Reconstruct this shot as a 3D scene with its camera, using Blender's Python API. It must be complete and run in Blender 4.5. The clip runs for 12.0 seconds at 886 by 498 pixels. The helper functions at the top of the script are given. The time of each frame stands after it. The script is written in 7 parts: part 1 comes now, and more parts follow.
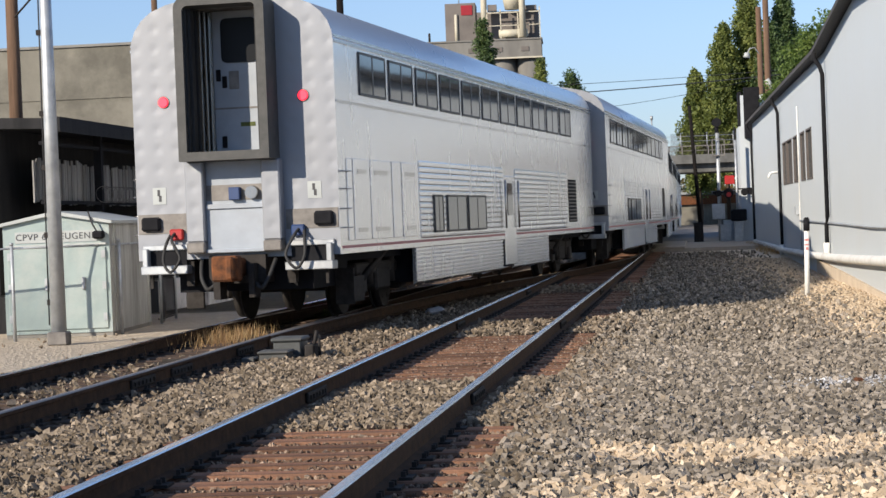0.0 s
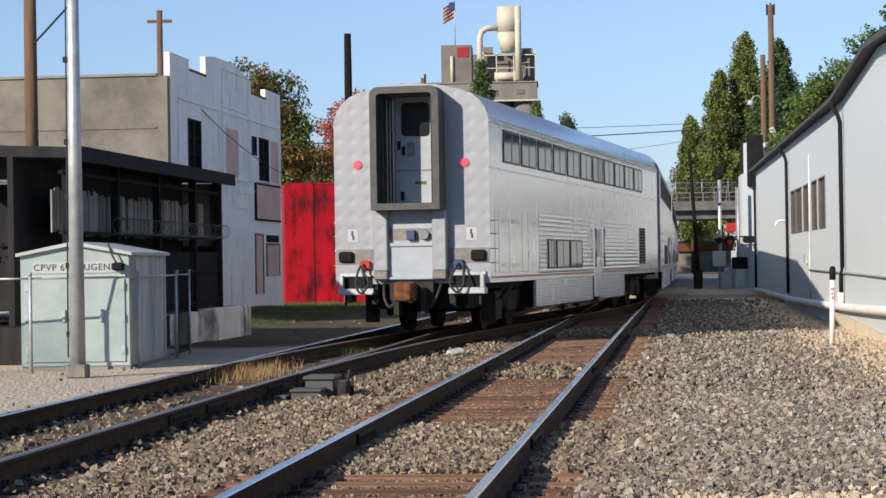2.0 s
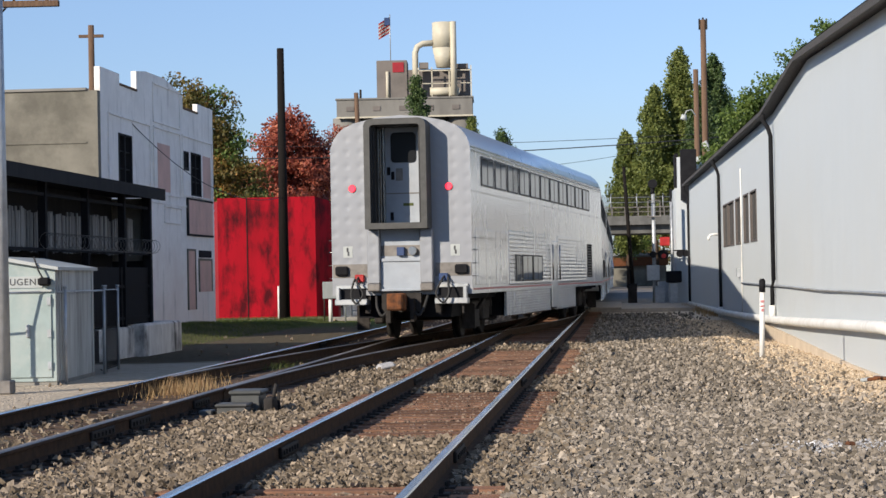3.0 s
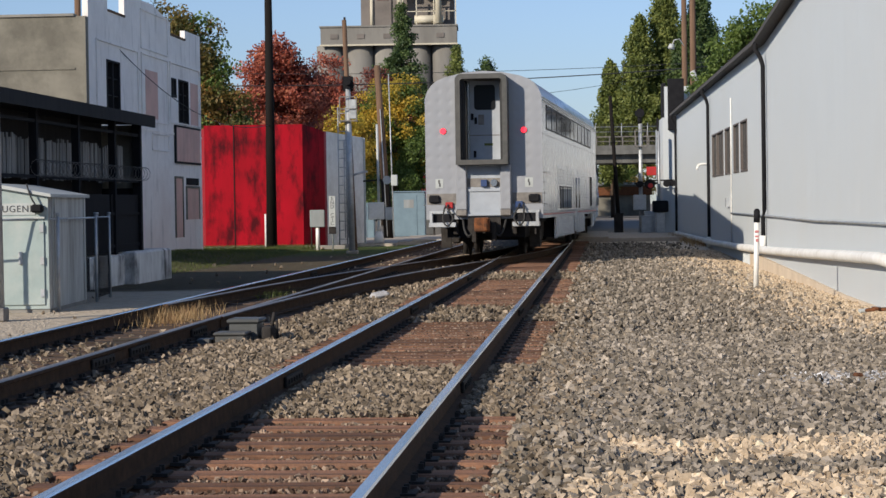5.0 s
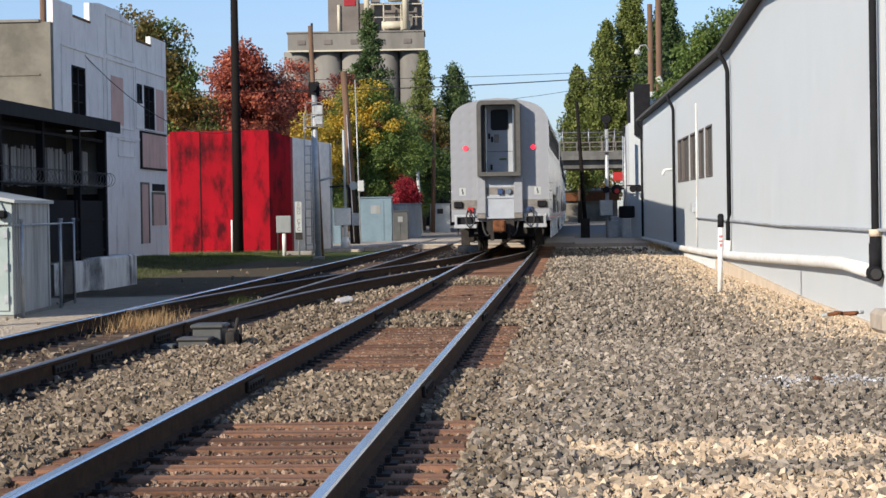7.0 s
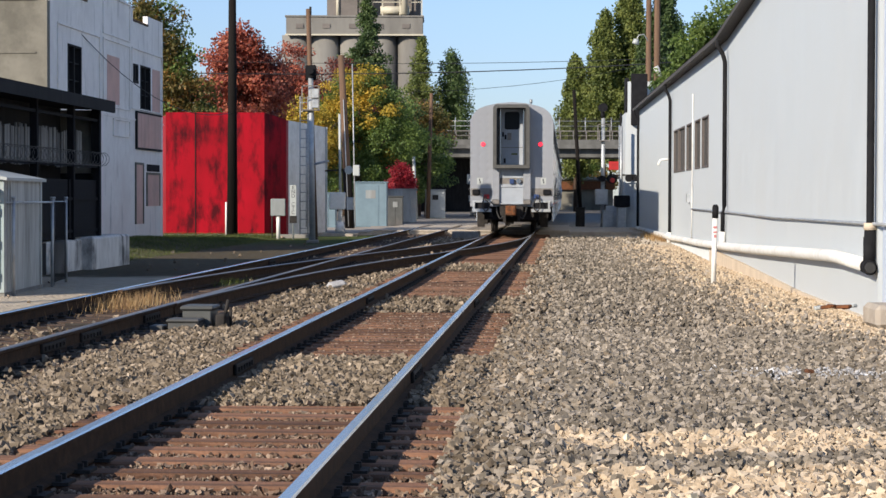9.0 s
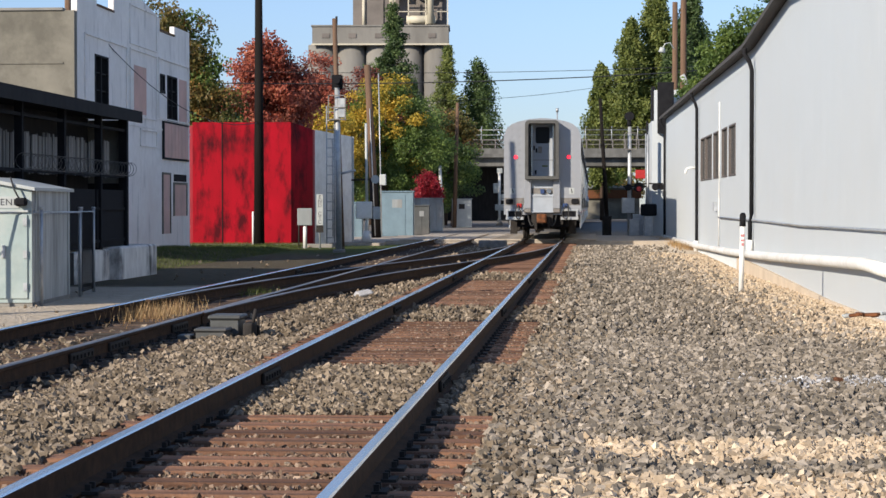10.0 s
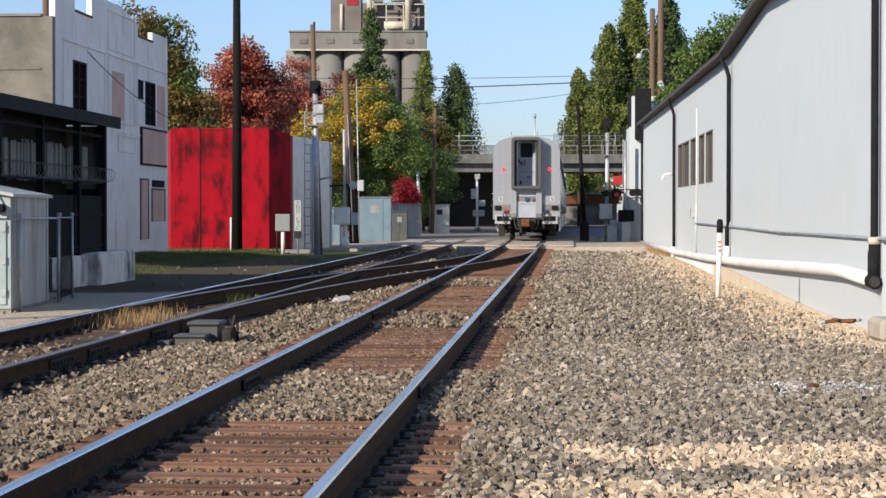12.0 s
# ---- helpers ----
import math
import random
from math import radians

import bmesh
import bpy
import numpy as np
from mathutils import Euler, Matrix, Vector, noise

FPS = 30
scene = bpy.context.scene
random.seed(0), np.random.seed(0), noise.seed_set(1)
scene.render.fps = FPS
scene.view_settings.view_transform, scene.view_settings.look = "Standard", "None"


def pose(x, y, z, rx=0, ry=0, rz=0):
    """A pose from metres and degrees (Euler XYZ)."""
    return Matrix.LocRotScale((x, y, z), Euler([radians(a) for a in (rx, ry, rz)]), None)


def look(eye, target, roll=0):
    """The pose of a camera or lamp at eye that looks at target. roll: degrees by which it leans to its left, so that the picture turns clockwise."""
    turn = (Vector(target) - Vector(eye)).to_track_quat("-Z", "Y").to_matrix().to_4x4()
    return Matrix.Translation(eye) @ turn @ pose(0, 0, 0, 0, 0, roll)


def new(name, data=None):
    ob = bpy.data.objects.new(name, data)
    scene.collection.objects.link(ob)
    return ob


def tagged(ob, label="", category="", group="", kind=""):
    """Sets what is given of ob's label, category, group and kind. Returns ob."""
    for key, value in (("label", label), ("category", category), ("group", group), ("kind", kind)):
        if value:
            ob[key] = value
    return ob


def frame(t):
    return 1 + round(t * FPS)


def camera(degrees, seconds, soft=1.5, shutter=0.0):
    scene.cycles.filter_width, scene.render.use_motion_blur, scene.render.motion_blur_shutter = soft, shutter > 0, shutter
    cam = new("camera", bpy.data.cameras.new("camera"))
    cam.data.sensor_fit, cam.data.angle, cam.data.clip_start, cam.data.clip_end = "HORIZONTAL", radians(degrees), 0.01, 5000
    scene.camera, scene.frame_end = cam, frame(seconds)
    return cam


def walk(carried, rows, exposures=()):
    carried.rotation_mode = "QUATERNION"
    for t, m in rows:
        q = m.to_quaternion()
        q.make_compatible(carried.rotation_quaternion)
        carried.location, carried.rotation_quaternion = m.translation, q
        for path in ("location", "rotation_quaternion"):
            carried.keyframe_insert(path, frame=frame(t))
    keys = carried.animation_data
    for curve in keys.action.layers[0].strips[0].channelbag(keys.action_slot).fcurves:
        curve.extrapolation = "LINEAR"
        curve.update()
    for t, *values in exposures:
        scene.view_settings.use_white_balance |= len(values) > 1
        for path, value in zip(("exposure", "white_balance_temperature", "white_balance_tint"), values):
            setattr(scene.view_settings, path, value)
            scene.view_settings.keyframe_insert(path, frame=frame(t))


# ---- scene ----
from math import sin, cos, atan, degrees, pi

# ---------------------------------------------------------------- camera and walk
cam = camera(23.6, 12.0, soft=1.5)
# seconds, eye x y z, turn to the right, tilt, lean (degrees)
VIEW = (
    (0.0, 0.679, -0.754, 1.559, -3.457, -0.741, -2.255),
    (0.5, 0.516, -0.591, 1.585, -3.325, -1.083, -0.316),
    (1.0, 0.410, -0.474, 1.531, -3.743, 1.568, -0.895),
    (1.5, 0.155, -0.296, 1.528, -0.593, 1.352, -1.119),
    (2.0, 0.033, -0.257, 1.549, -3.059, 0.365, -0.883),
    (2.5, 0.103, -0.169, 1.557, -2.372, 2.148, -0.187),
    (3.0, 0.149, -0.136, 1.517, -1.351, 0.756, -1.109),
    (3.2, 0.172, -0.105, 1.510, -0.918, 0.185, -1.053),
    (4.8, -0.066, 0.043, 1.497, -0.282, -1.528, -0.482),
    (5.0, -0.060, 0.020, 1.520, -0.898, -1.177, -0.861),
    (5.5, -0.011, 0.041, 1.497, 0.071, -1.274, -0.559),
    (6.0, -0.005, 0.016, 1.497, 0.345, -1.605, -1.282),
    (6.5, -0.002, 0.006, 1.512, 0.467, -1.393, -0.876),
    (7.0, -0.004, -0.026, 1.512, -0.032, -1.034, -0.944),
    (7.5, 0.022, -0.013, 1.504, 0.295, -1.586, -1.226),
    (7.7, 0.024, 0.016, 1.512, 0.491, -1.546, -0.815),
    (9.5, 0.018, 0.095, 1.498, -0.050, -1.297, 0.295),
    (10.0, 0.012, 0.101, 1.497, -0.607, -1.157, -0.038),
    (10.5, 0.010, 0.106, 1.486, -0.197, -1.877, 0.111),
    (11.0, 0.003, 0.052, 1.500, -0.009, -1.751, 0.364),
    (11.5, -0.000, 0.009, 1.509, 0.109, -1.327, 0.479),
    (12.0, 0.000, -0.000, 1.510, 0.000, -1.008, -0.000),
)


def view_pose(x, y, z, turn, tilt, lean):
    a, b = radians(turn), radians(tilt)
    return look((x, y, z), (x + sin(a) * cos(b), y + cos(a) * cos(b), z + sin(b)), lean)


walk(cam, [(r[0], view_pose(*r[1:])) for r in VIEW], exposures=[(0.0, 0.52), (3.2, 0.46), (4.8, 0.24), (5.0, 0.27), (5.5, 0.52), (6.0, 0.56), (12.0, 0.56)])

# ---------------------------------------------------------------- sky and sun
SUN_EL, SUN_DIR = 24.5, Vector((-0.70, -0.714, 0.0)).normalized()
world = bpy.data.worlds.new("world")
scene.world = world
world.use_nodes = True
wn = world.node_tree
sky = wn.nodes.new("ShaderNodeTexSky")
sky.sky_type, sky.sun_disc = "NISHITA", False
sky.sun_elevation, sky.sun_rotation = radians(SUN_EL), math.atan2(SUN_DIR.x, SUN_DIR.y)
sky.air_density, sky.dust_density, sky.ozone_density = 1.0, 0.0, 4.0
air = wn.nodes.new("ShaderNodeMix")
air.data_type, air.blend_type = "RGBA", "MULTIPLY"
air.inputs[0].default_value = 1.0
wn.links.new(sky.outputs[0], air.inputs[6])
# clear dry air: the band over the horizon stays blue instead of milky
direction = wn.nodes.new("ShaderNodeTexCoord")
height = wn.nodes.new("ShaderNodeSeparateXYZ")
wn.links.new(direction.outputs["Generated"], height.inputs[0])
tint = wn.nodes.new("ShaderNodeValToRGB")
tint.color_ramp.elements[0].position, tint.color_ramp.elements[0].color = 0.0, (0.40, 0.45, 0.61, 1)
band = tint.color_ramp.elements.new(0.085)
band.color = (0.64, 0.63, 0.75, 1)
tint.color_ramp.elements[2].position, tint.color_ramp.elements[2].color = 0.35, (1.18, 1.0, 0.95, 1)
wn.links.new(height.outputs[2], tint.inputs[0])
wn.links.new(tint.outputs[0], air.inputs[7])
wn.links.new(air.outputs[2], wn.nodes["Background"].inputs[0])
wn.nodes["Background"].inputs[1].default_value = 0.125
sun = new("sun", bpy.data.lights.new("sun", "SUN"))
sun.data.energy, sun.data.angle, sun.data.color = 4.6, radians(0.6), (1.0, 0.895, 0.755)
sun.matrix_basis = look(SUN_DIR * 50 * cos(radians(SUN_EL)) + Vector((0, 0, 50 * sin(radians(SUN_EL)))), (0, 0, 0))


# ---------------------------------------------------------------- materials
def ramp(nt, fac, stops):
    n = nt.nodes.new("ShaderNodeValToRGB")
    while len(n.color_ramp.elements) < len(stops):
        n.color_ramp.elements.new(0.5)
    for e, (p, c) in zip(n.color_ramp.elements, stops):
        e.position, e.color = p, (*c, 1)
    nt.links.new(fac, n.inputs[0])
    return n.outputs[0]


def mix(nt, fac, a, b, how="MIX"):
    n = nt.nodes.new("ShaderNodeMix")
    n.data_type, n.blend_type = "RGBA", how
    for sock, v in ((n.inputs[0], fac), (n.inputs[6], a), (n.inputs[7], b)):
        if isinstance(v, bpy.types.NodeSocket):
            nt.links.new(v, sock)
        elif isinstance(v, tuple):
            sock.default_value = (*v, 1)
        else:
            sock.default_value = v
    return n.outputs[2]


def math_node(nt, op, a, b=0.0, clamp=False):
    n = nt.nodes.new("ShaderNodeMath")
    n.operation, n.use_clamp = op, clamp
    for sock, v in ((n.inputs[0], a), (n.inputs[1], b)):
        if isinstance(v, bpy.types.NodeSocket):
            nt.links.new(v, sock)
        else:
            sock.default_value = v
    return n.outputs[0]


def noise_tex(nt, vec, scale, detail=5.0, rough=0.6):
    n = nt.nodes.new("ShaderNodeTexNoise")
    n.inputs["Scale"].default_value, n.inputs["Detail"].default_value, n.inputs["Roughness"].default_value = scale, detail, rough
    nt.links.new(vec, n.inputs["Vector"])
    return n.outputs[0]


def blank(name):
    m = bpy.data.materials.new(name)
    m.use_nodes = True
    nt = m.node_tree
    return m, nt, nt.nodes["Principled BSDF"]


def add_bump(nt, bsdf, height, strength, distance):
    n = nt.nodes.new("ShaderNodeBump")
    n.inputs["Strength"].default_value, n.inputs["Distance"].default_value = strength, distance
    nt.links.new(height, n.inputs["Height"])
    nt.links.new(n.outputs[0], bsdf.inputs["Normal"])


def mat(name, c1, c2=None, rough=0.7, metal=0.0, scale=3.0, stretch=(1, 1, 1), stain=None, stain_amount=0.3, stain_scale=1.0, bump=0.0, bscale=60.0, island=0.0, objrand=0.0, coat=0.0):
    """A surface with two scales of variation: grain between c1 and c2, and larger stains."""
    m, nt, b = blank(name)
    tc = nt.nodes.new("ShaderNodeTexCoord")
    mp = nt.nodes.new("ShaderNodeMapping")
    mp.inputs["Scale"].default_value = stretch
    nt.links.new(tc.outputs["Object"], mp.inputs[0])
    c2 = c2 or tuple(v * 0.8 for v in c1)
    grain = noise_tex(nt, mp.outputs[0], scale, 8)
    col = ramp(nt, grain, [(0.32, c2), (0.68, c1)])
    if stain:
        big = noise_tex(nt, mp.outputs[0], stain_scale, 6, 0.65)
        f = math_node(nt, "MULTIPLY", math_node(nt, "MULTIPLY", math_node(nt, "SUBTRACT", big, 0.47), 6.0, True), stain_amount)
        col = mix(nt, f, col, stain)
    if island or objrand:
        if island:
            src = nt.nodes.new("ShaderNodeNewGeometry").outputs["Random Per Island"]
        else:
            src = nt.nodes.new("ShaderNodeObjectInfo").outputs["Random"]
        k = island or objrand
        v = math_node(nt, "ADD", math_node(nt, "MULTIPLY", src, 2 * k), 1 - k)
        hsv = nt.nodes.new("ShaderNodeHueSaturation")
        nt.links.new(v, hsv.inputs["Value"])
        nt.links.new(col, hsv.inputs["Color"])
        col = hsv.outputs[0]
    nt.links.new(col, b.inputs["Base Color"])
    b.inputs["Metallic"].default_value = metal
    r = math_node(nt, "ADD", math_node(nt, "MULTIPLY", grain, 0.25), rough - 0.12, True)
    nt.links.new(r, b.inputs["Roughness"])
    b.inputs["Coat Weight"].default_value = coat
    if rough > 0.8:
        b.inputs["Specular IOR Level"].default_value = 0.2
    if bump:
        add_bump(nt, b, noise_tex(nt, tc.outputs["Object"], bscale, 5), bump, 0.02)
    return m


def leaf_mat(name, stops, through_light=0.42):
    m, nt, b = blank(name)
    g = nt.nodes.new("ShaderNodeNewGeometry")
    tc = nt.nodes.new("ShaderNodeTexCoord")
    drift = math_node(nt, "MULTIPLY", math_node(nt, "SUBTRACT", noise_tex(nt, tc.outputs["Object"], 0.9, 5), 0.5), 2.2)
    tone = math_node(nt, "ADD", math_node(nt, "ADD", math_node(nt, "MULTIPLY", g.outputs["Random Per Island"], 0.45), 0.22), drift, True)
    col = ramp(nt, tone, stops)
    nt.links.new(col, b.inputs["Base Color"])
    b.inputs["Roughness"].default_value = 0.6
    t = nt.nodes.new("ShaderNodeBsdfTranslucent")
    nt.links.new(col, t.inputs[0])
    ms = nt.nodes.new("ShaderNodeMixShader")
    ms.inputs[0].default_value = through_light
    nt.links.new(b.outputs[0], ms.inputs[1])
    nt.links.new(t.outputs[0], ms.inputs[2])
    nt.links.new(ms.outputs[0], nt.nodes["Material Output"].inputs[0])
    return m


def glow_mat(name, colour, strength):
    m, nt, b = blank(name)
    b.inputs["Base Color"].default_value = (*colour, 1)
    b.inputs["Emission Color"].default_value = (*colour, 1)
    b.inputs["Emission Strength"].default_value = strength
    return m


def glass_mat(name, tint=(0.02, 0.022, 0.025), rough=0.06, gloss=0.6):
    m, nt, b = blank(name)
    b.inputs["Base Color"].default_value = (*tint, 1)
    b.inputs["Roughness"].default_value = rough
    b.inputs["Specular IOR Level"].default_value = gloss
    return m


# ---- ground: ballast, oily track bed, sandy strip by the wall, asphalt
def ground_mat():
    m, nt, b = blank("ground_gravel")
    g = nt.nodes.new("ShaderNodeNewGeometry")
    sep = nt.nodes.new("ShaderNodeSeparateXYZ")
    nt.links.new(g.outputs["Position"], sep.inputs[0])
    X, Y = sep.outputs[0], sep.outputs[1]
    u = math_node(nt, "SUBTRACT", X, math_node(nt, "MULTIPLY", Y, 0.06))
    vor = nt.nodes.new("ShaderNodeTexVoronoi")
    vor.inputs["Scale"].default_value = 19.0
    nt.links.new(g.outputs["Position"], vor.inputs["Vector"])
    sepc = nt.nodes.new("ShaderNodeSeparateColor")
    nt.links.new(vor.outputs["Color"], sepc.inputs[0])
    n1 = noise_tex(nt, g.outputs["Position"], 0.7, 8)
    n2 = noise_tex(nt, g.outputs["Position"], 6.0, 6)
    # gravel base darkened: shade in the gaps between loose stones put into its colour
    stone = ramp(nt, sepc.outputs[0], [(0.0, (0.035, 0.03, 0.025)), (0.5, (0.07, 0.06, 0.05)), (0.9, (0.13, 0.11, 0.09)), (1.0, (0.22, 0.19, 0.16))])
    stone = mix(nt, math_node(nt, "MULTIPLY", n1, 0.5), stone, (0.09, 0.078, 0.065))
    sand = ramp(nt, n2, [(0.3, (0.47, 0.385, 0.285)), (0.7, (0.66, 0.56, 0.43))])
    dirt = ramp(nt, n2, [(0.3, (0.055, 0.044, 0.028)), (0.7, (0.12, 0.096, 0.06))])
    grass = ramp(nt, n2, [(0.3, (0.03, 0.04, 0.012)), (0.7, (0.10, 0.13, 0.03))])
    road = ramp(nt, n2, [(0.3, (0.16, 0.145, 0.13)), (0.7, (0.24, 0.22, 0.20))])
    wob = math_node(nt, "MULTIPLY", math_node(nt, "SUBTRACT", n1, 0.5), 2.2)

    def step(v, at, soft):
        return math_node(nt, "DIVIDE", math_node(nt, "SUBTRACT", math_node(nt, "ADD", v, wob), at), soft, True)

    # sandy strip along the white wall
    w = math_node(nt, "SUBTRACT", math_node(nt, "SUBTRACT", X, math_node(nt, "MULTIPLY", Y, 0.0437)), 4.87)
    col = mix(nt, step(w, -2.6, 0.8), stone, sand)
    # sandy patch close by
    near = math_node(nt, "MULTIPLY", step(math_node(nt, "MULTIPLY", Y, -1.0), -13.2, 0.8), step(X, 0.3, 0.5))
    col = mix(nt, near, col, sand)
    # dark bed of the far track
    bed = math_node(nt, "MULTIPLY", step(u, -6.9, 0.4), step(math_node(nt, "MULTIPLY", math_node(nt, "SUBTRACT", u, math_node(nt, "MINIMUM", math_node(nt, "MAXIMUM", math_node(nt, "MULTIPLY", math_node(nt, "SUBTRACT", Y, 28.0), 0.08), 0.0), 2.2)), -1.0), 4.7, 0.3))
    col = mix(nt, math_node(nt, "MULTIPLY", bed, 0.85), col, dirt)
    # sandy verge, then dark earth and grass beyond it
    left = step(math_node(nt, "MULTIPLY", u, -1.0), 7.0, 0.4)
    col = mix(nt, math_node(nt, "MULTIPLY", left, 0.8), col, sand)
    yard = math_node(nt, "MULTIPLY", left, step(Y, 40.5, 1.0))
    col = mix(nt, yard, col, dirt)
    green = math_node(nt, "MULTIPLY", left, math_node(nt, "MULTIPLY", step(Y, 66.0, 6.0), step(math_node(nt, "MULTIPLY", Y, -1.0), -88.0, 2.0)))
    col = mix(nt, green, col, grass)
    strip = math_node(nt, "MULTIPLY", step(Y, 75.0, 3.0), step(X, 3.6, 1.0))
    col = mix(nt, math_node(nt, "MULTIPLY", strip, 0.8), col, sand)
    col = mix(nt, step(Y, 101.0, 2.0), col, road)
    nt.links.new(col, b.inputs["Base Color"])
    b.inputs["Roughness"].default_value = 0.95
    b.inputs["Specular IOR Level"].default_value = 0.15
    rough_part = math_node(nt, "SUBTRACT", 1.0, math_node(nt, "MULTIPLY", math_node(nt, "MAXIMUM", step(w, -2.6, 0.8), near), 0.8))
    add_bump(nt, b, math_node(nt, "MULTIPLY", math_node(nt, "ADD", vor.outputs["Distance"], n2), rough_part), 0.9, 0.03)
    return m


def stone_mat(name, dark, midtone, light):
    m, nt, b = blank(name)
    g = nt.nodes.new("ShaderNodeNewGeometry")
    col = ramp(nt, g.outputs["Random Per Island"], [(0.0, dark), (0.55, midtone), (0.97, light), (1.0, tuple(min(0.7, v * 1.4) for v in light))])
    n = noise_tex(nt, g.outputs["Position"], 40.0, 5)
    col = mix(nt, 0.45, col, ramp(nt, n, [(0.3, (0.3, 0.29, 0.28)), (0.7, (0.72, 0.71, 0.7))]), "OVERLAY")
    nt.links.new(col, b.inputs["Base Color"])
    b.inputs["Roughness"].default_value = 0.92
    b.inputs["Specular IOR Level"].default_value = 0.2
    add_bump(nt, b, n, 0.5, 0.01)
    return m


def steel_mat(name, base, rough, metal, quilt=0.0, streak=0.25, vary=0.1):
    """Brushed, weathered stainless steel; quilt dimples the panel like hammered sheet."""
    m, nt, b = blank(name)
    tc = nt.nodes.new("ShaderNodeTexCoord")
    mp = nt.nodes.new("ShaderNodeMapping")
    mp.inputs["Scale"].default_value = (1.0, 1.0, 0.15)
    nt.links.new(tc.outputs["Object"], mp.inputs[0])
    n1 = noise_tex(nt, mp.outputs[0], 3.0, 8)
    n2 = noise_tex(nt, tc.outputs["Object"], 0.8, 5)
    col = mix(nt, math_node(nt, "MULTIPLY", n1, streak), base, tuple(v * 0.72 for v in base))
    col = mix(nt, math_node(nt, "MULTIPLY", n2, streak), col, (base[0] * 0.95, base[1] * 0.9, base[2] * 0.82))
    nt.links.new(col, b.inputs["Base Color"])
    b.inputs["Metallic"].default_value = metal
    nt.links.new(math_node(nt, "ADD", math_node(nt, "MULTIPLY", n1, 2 * vary), rough - vary), b.inputs["Roughness"])
    if quilt:
        sp = nt.nodes.new("ShaderNodeSeparateXYZ")
        nt.links.new(tc.outputs["Object"], sp.inputs[0])
        dots = [math_node(nt, "ADD", math_node(nt, "COSINE", math_node(nt, "MULTIPLY", sp.outputs[k], 22.0)), 1.0) for k in (0, 2)]
        dimple = math_node(nt, "POWER", math_node(nt, "MULTIPLY", math_node(nt, "MULTIPLY", dots[0], dots[1]), 0.25), 2.0)
        add_bump(nt, b, math_node(nt, "SUBTRACT", math_node(nt, "MULTIPLY", n2, 1.5), dimple), quilt, 0.10)
    else:
        add_bump(nt, b, math_node(nt, "ADD", n1, n2), 0.045, 0.03)
    return m


def plaster_mat():
    """Old white render: soot streaks, patches gone grey, and a pinkish wash towards the street."""
    m, nt, b = blank("weathered_plaster")
    tc = nt.nodes.new("ShaderNodeTexCoord")
    sp = nt.nodes.new("ShaderNodeSeparateXYZ")
    nt.links.new(tc.outputs["Object"], sp.inputs[0])
    mp = nt.nodes.new("ShaderNodeMapping")
    mp.inputs["Scale"].default_value = (1, 1, 0.16)
    nt.links.new(tc.outputs["Object"], mp.inputs[0])
    fine = noise_tex(nt, tc.outputs["Object"], 3.0, 8)
    big = noise_tex(nt, tc.outputs["Object"], 0.5, 6)
    run = noise_tex(nt, mp.outputs[0], 1.6, 8, 0.7)
    col = ramp(nt, fine, [(0.3, (0.80, 0.76, 0.72)), (0.7, (0.88, 0.84, 0.80))])
    col = mix(nt, math_node(nt, "MULTIPLY", math_node(nt, "SUBTRACT", big, 0.45), 3.0, True), col, (0.72, 0.68, 0.64))
    wash = math_node(nt, "MULTIPLY", math_node(nt, "ADD", math_node(nt, "MULTIPLY", sp.outputs[2], -0.22), math_node(nt, "MULTIPLY", big, 1.5)), 0.6, True)
    col = mix(nt, math_node(nt, "MULTIPLY", wash, 0.75), col, (0.84, 0.68, 0.62))
    soot = math_node(nt, "MULTIPLY", math_node(nt, "SUBTRACT", run, 0.54), 5.0, True)
    col = mix(nt, math_node(nt, "MULTIPLY", soot, 0.65), col, (0.20, 0.18, 0.16))
    nt.links.new(col, b.inputs["Base Color"])
    b.inputs["Roughness"].default_value, b.inputs["Specular IOR Level"].default_value = 0.92, 0.2
    add_bump(nt, b, fine, 0.3, 0.02)
    return m


GROUND = ground_mat()
BALLAST = stone_mat("ballast_stone", (0.095, 0.074, 0.052), (0.195, 0.155, 0.112), (0.31, 0.25, 0.187))
GREYBALLAST = stone_mat("grey_ballast_stone", (0.10, 0.086, 0.068), (0.22, 0.188, 0.15), (0.34, 0.293, 0.24))
TANSTONE = stone_mat("tan_stone", (0.33, 0.255, 0.175), (0.46, 0.365, 0.26), (0.56, 0.455, 0.335))
CRIB = stone_mat("crib_stone", (0.07, 0.044, 0.03), (0.16, 0.107, 0.076), (0.29, 0.215, 0.16))
PLINTH = mat("whitewashed_concrete", (0.84, 0.82, 0.78), (0.64, 0.61, 0.57), rough=0.9, scale=2.5, stretch=(1, 1, 0.5), stain=(0.08, 0.075, 0.07), stain_amount=0.95, stain_scale=1.1, bump=0.3)
RAILRUST = mat("rail_rust", (0.085, 0.049, 0.03), (0.035, 0.022, 0.014), rough=0.85, scale=9, bump=0.3)
RAILTOP = mat("rail_polished", (0.72, 0.72, 0.73), (0.50, 0.49, 0.48), rough=0.24, metal=0.95, scale=6, stretch=(1, 0.05, 1))
RAILDULL = mat("rail_dull_top", (0.30, 0.27, 0.25), (0.14, 0.11, 0.09), rough=0.45, metal=0.6, scale=6, stretch=(1, 0.05, 1))
TIE = mat("tie_wood", (0.30, 0.155, 0.092), (0.15, 0.075, 0.045), rough=0.9, scale=14, stretch=(0.25, 3, 3), stain=(0.05, 0.035, 0.028), stain_amount=0.6, stain_scale=1.5, bump=0.6, bscale=30, objrand=0.35)
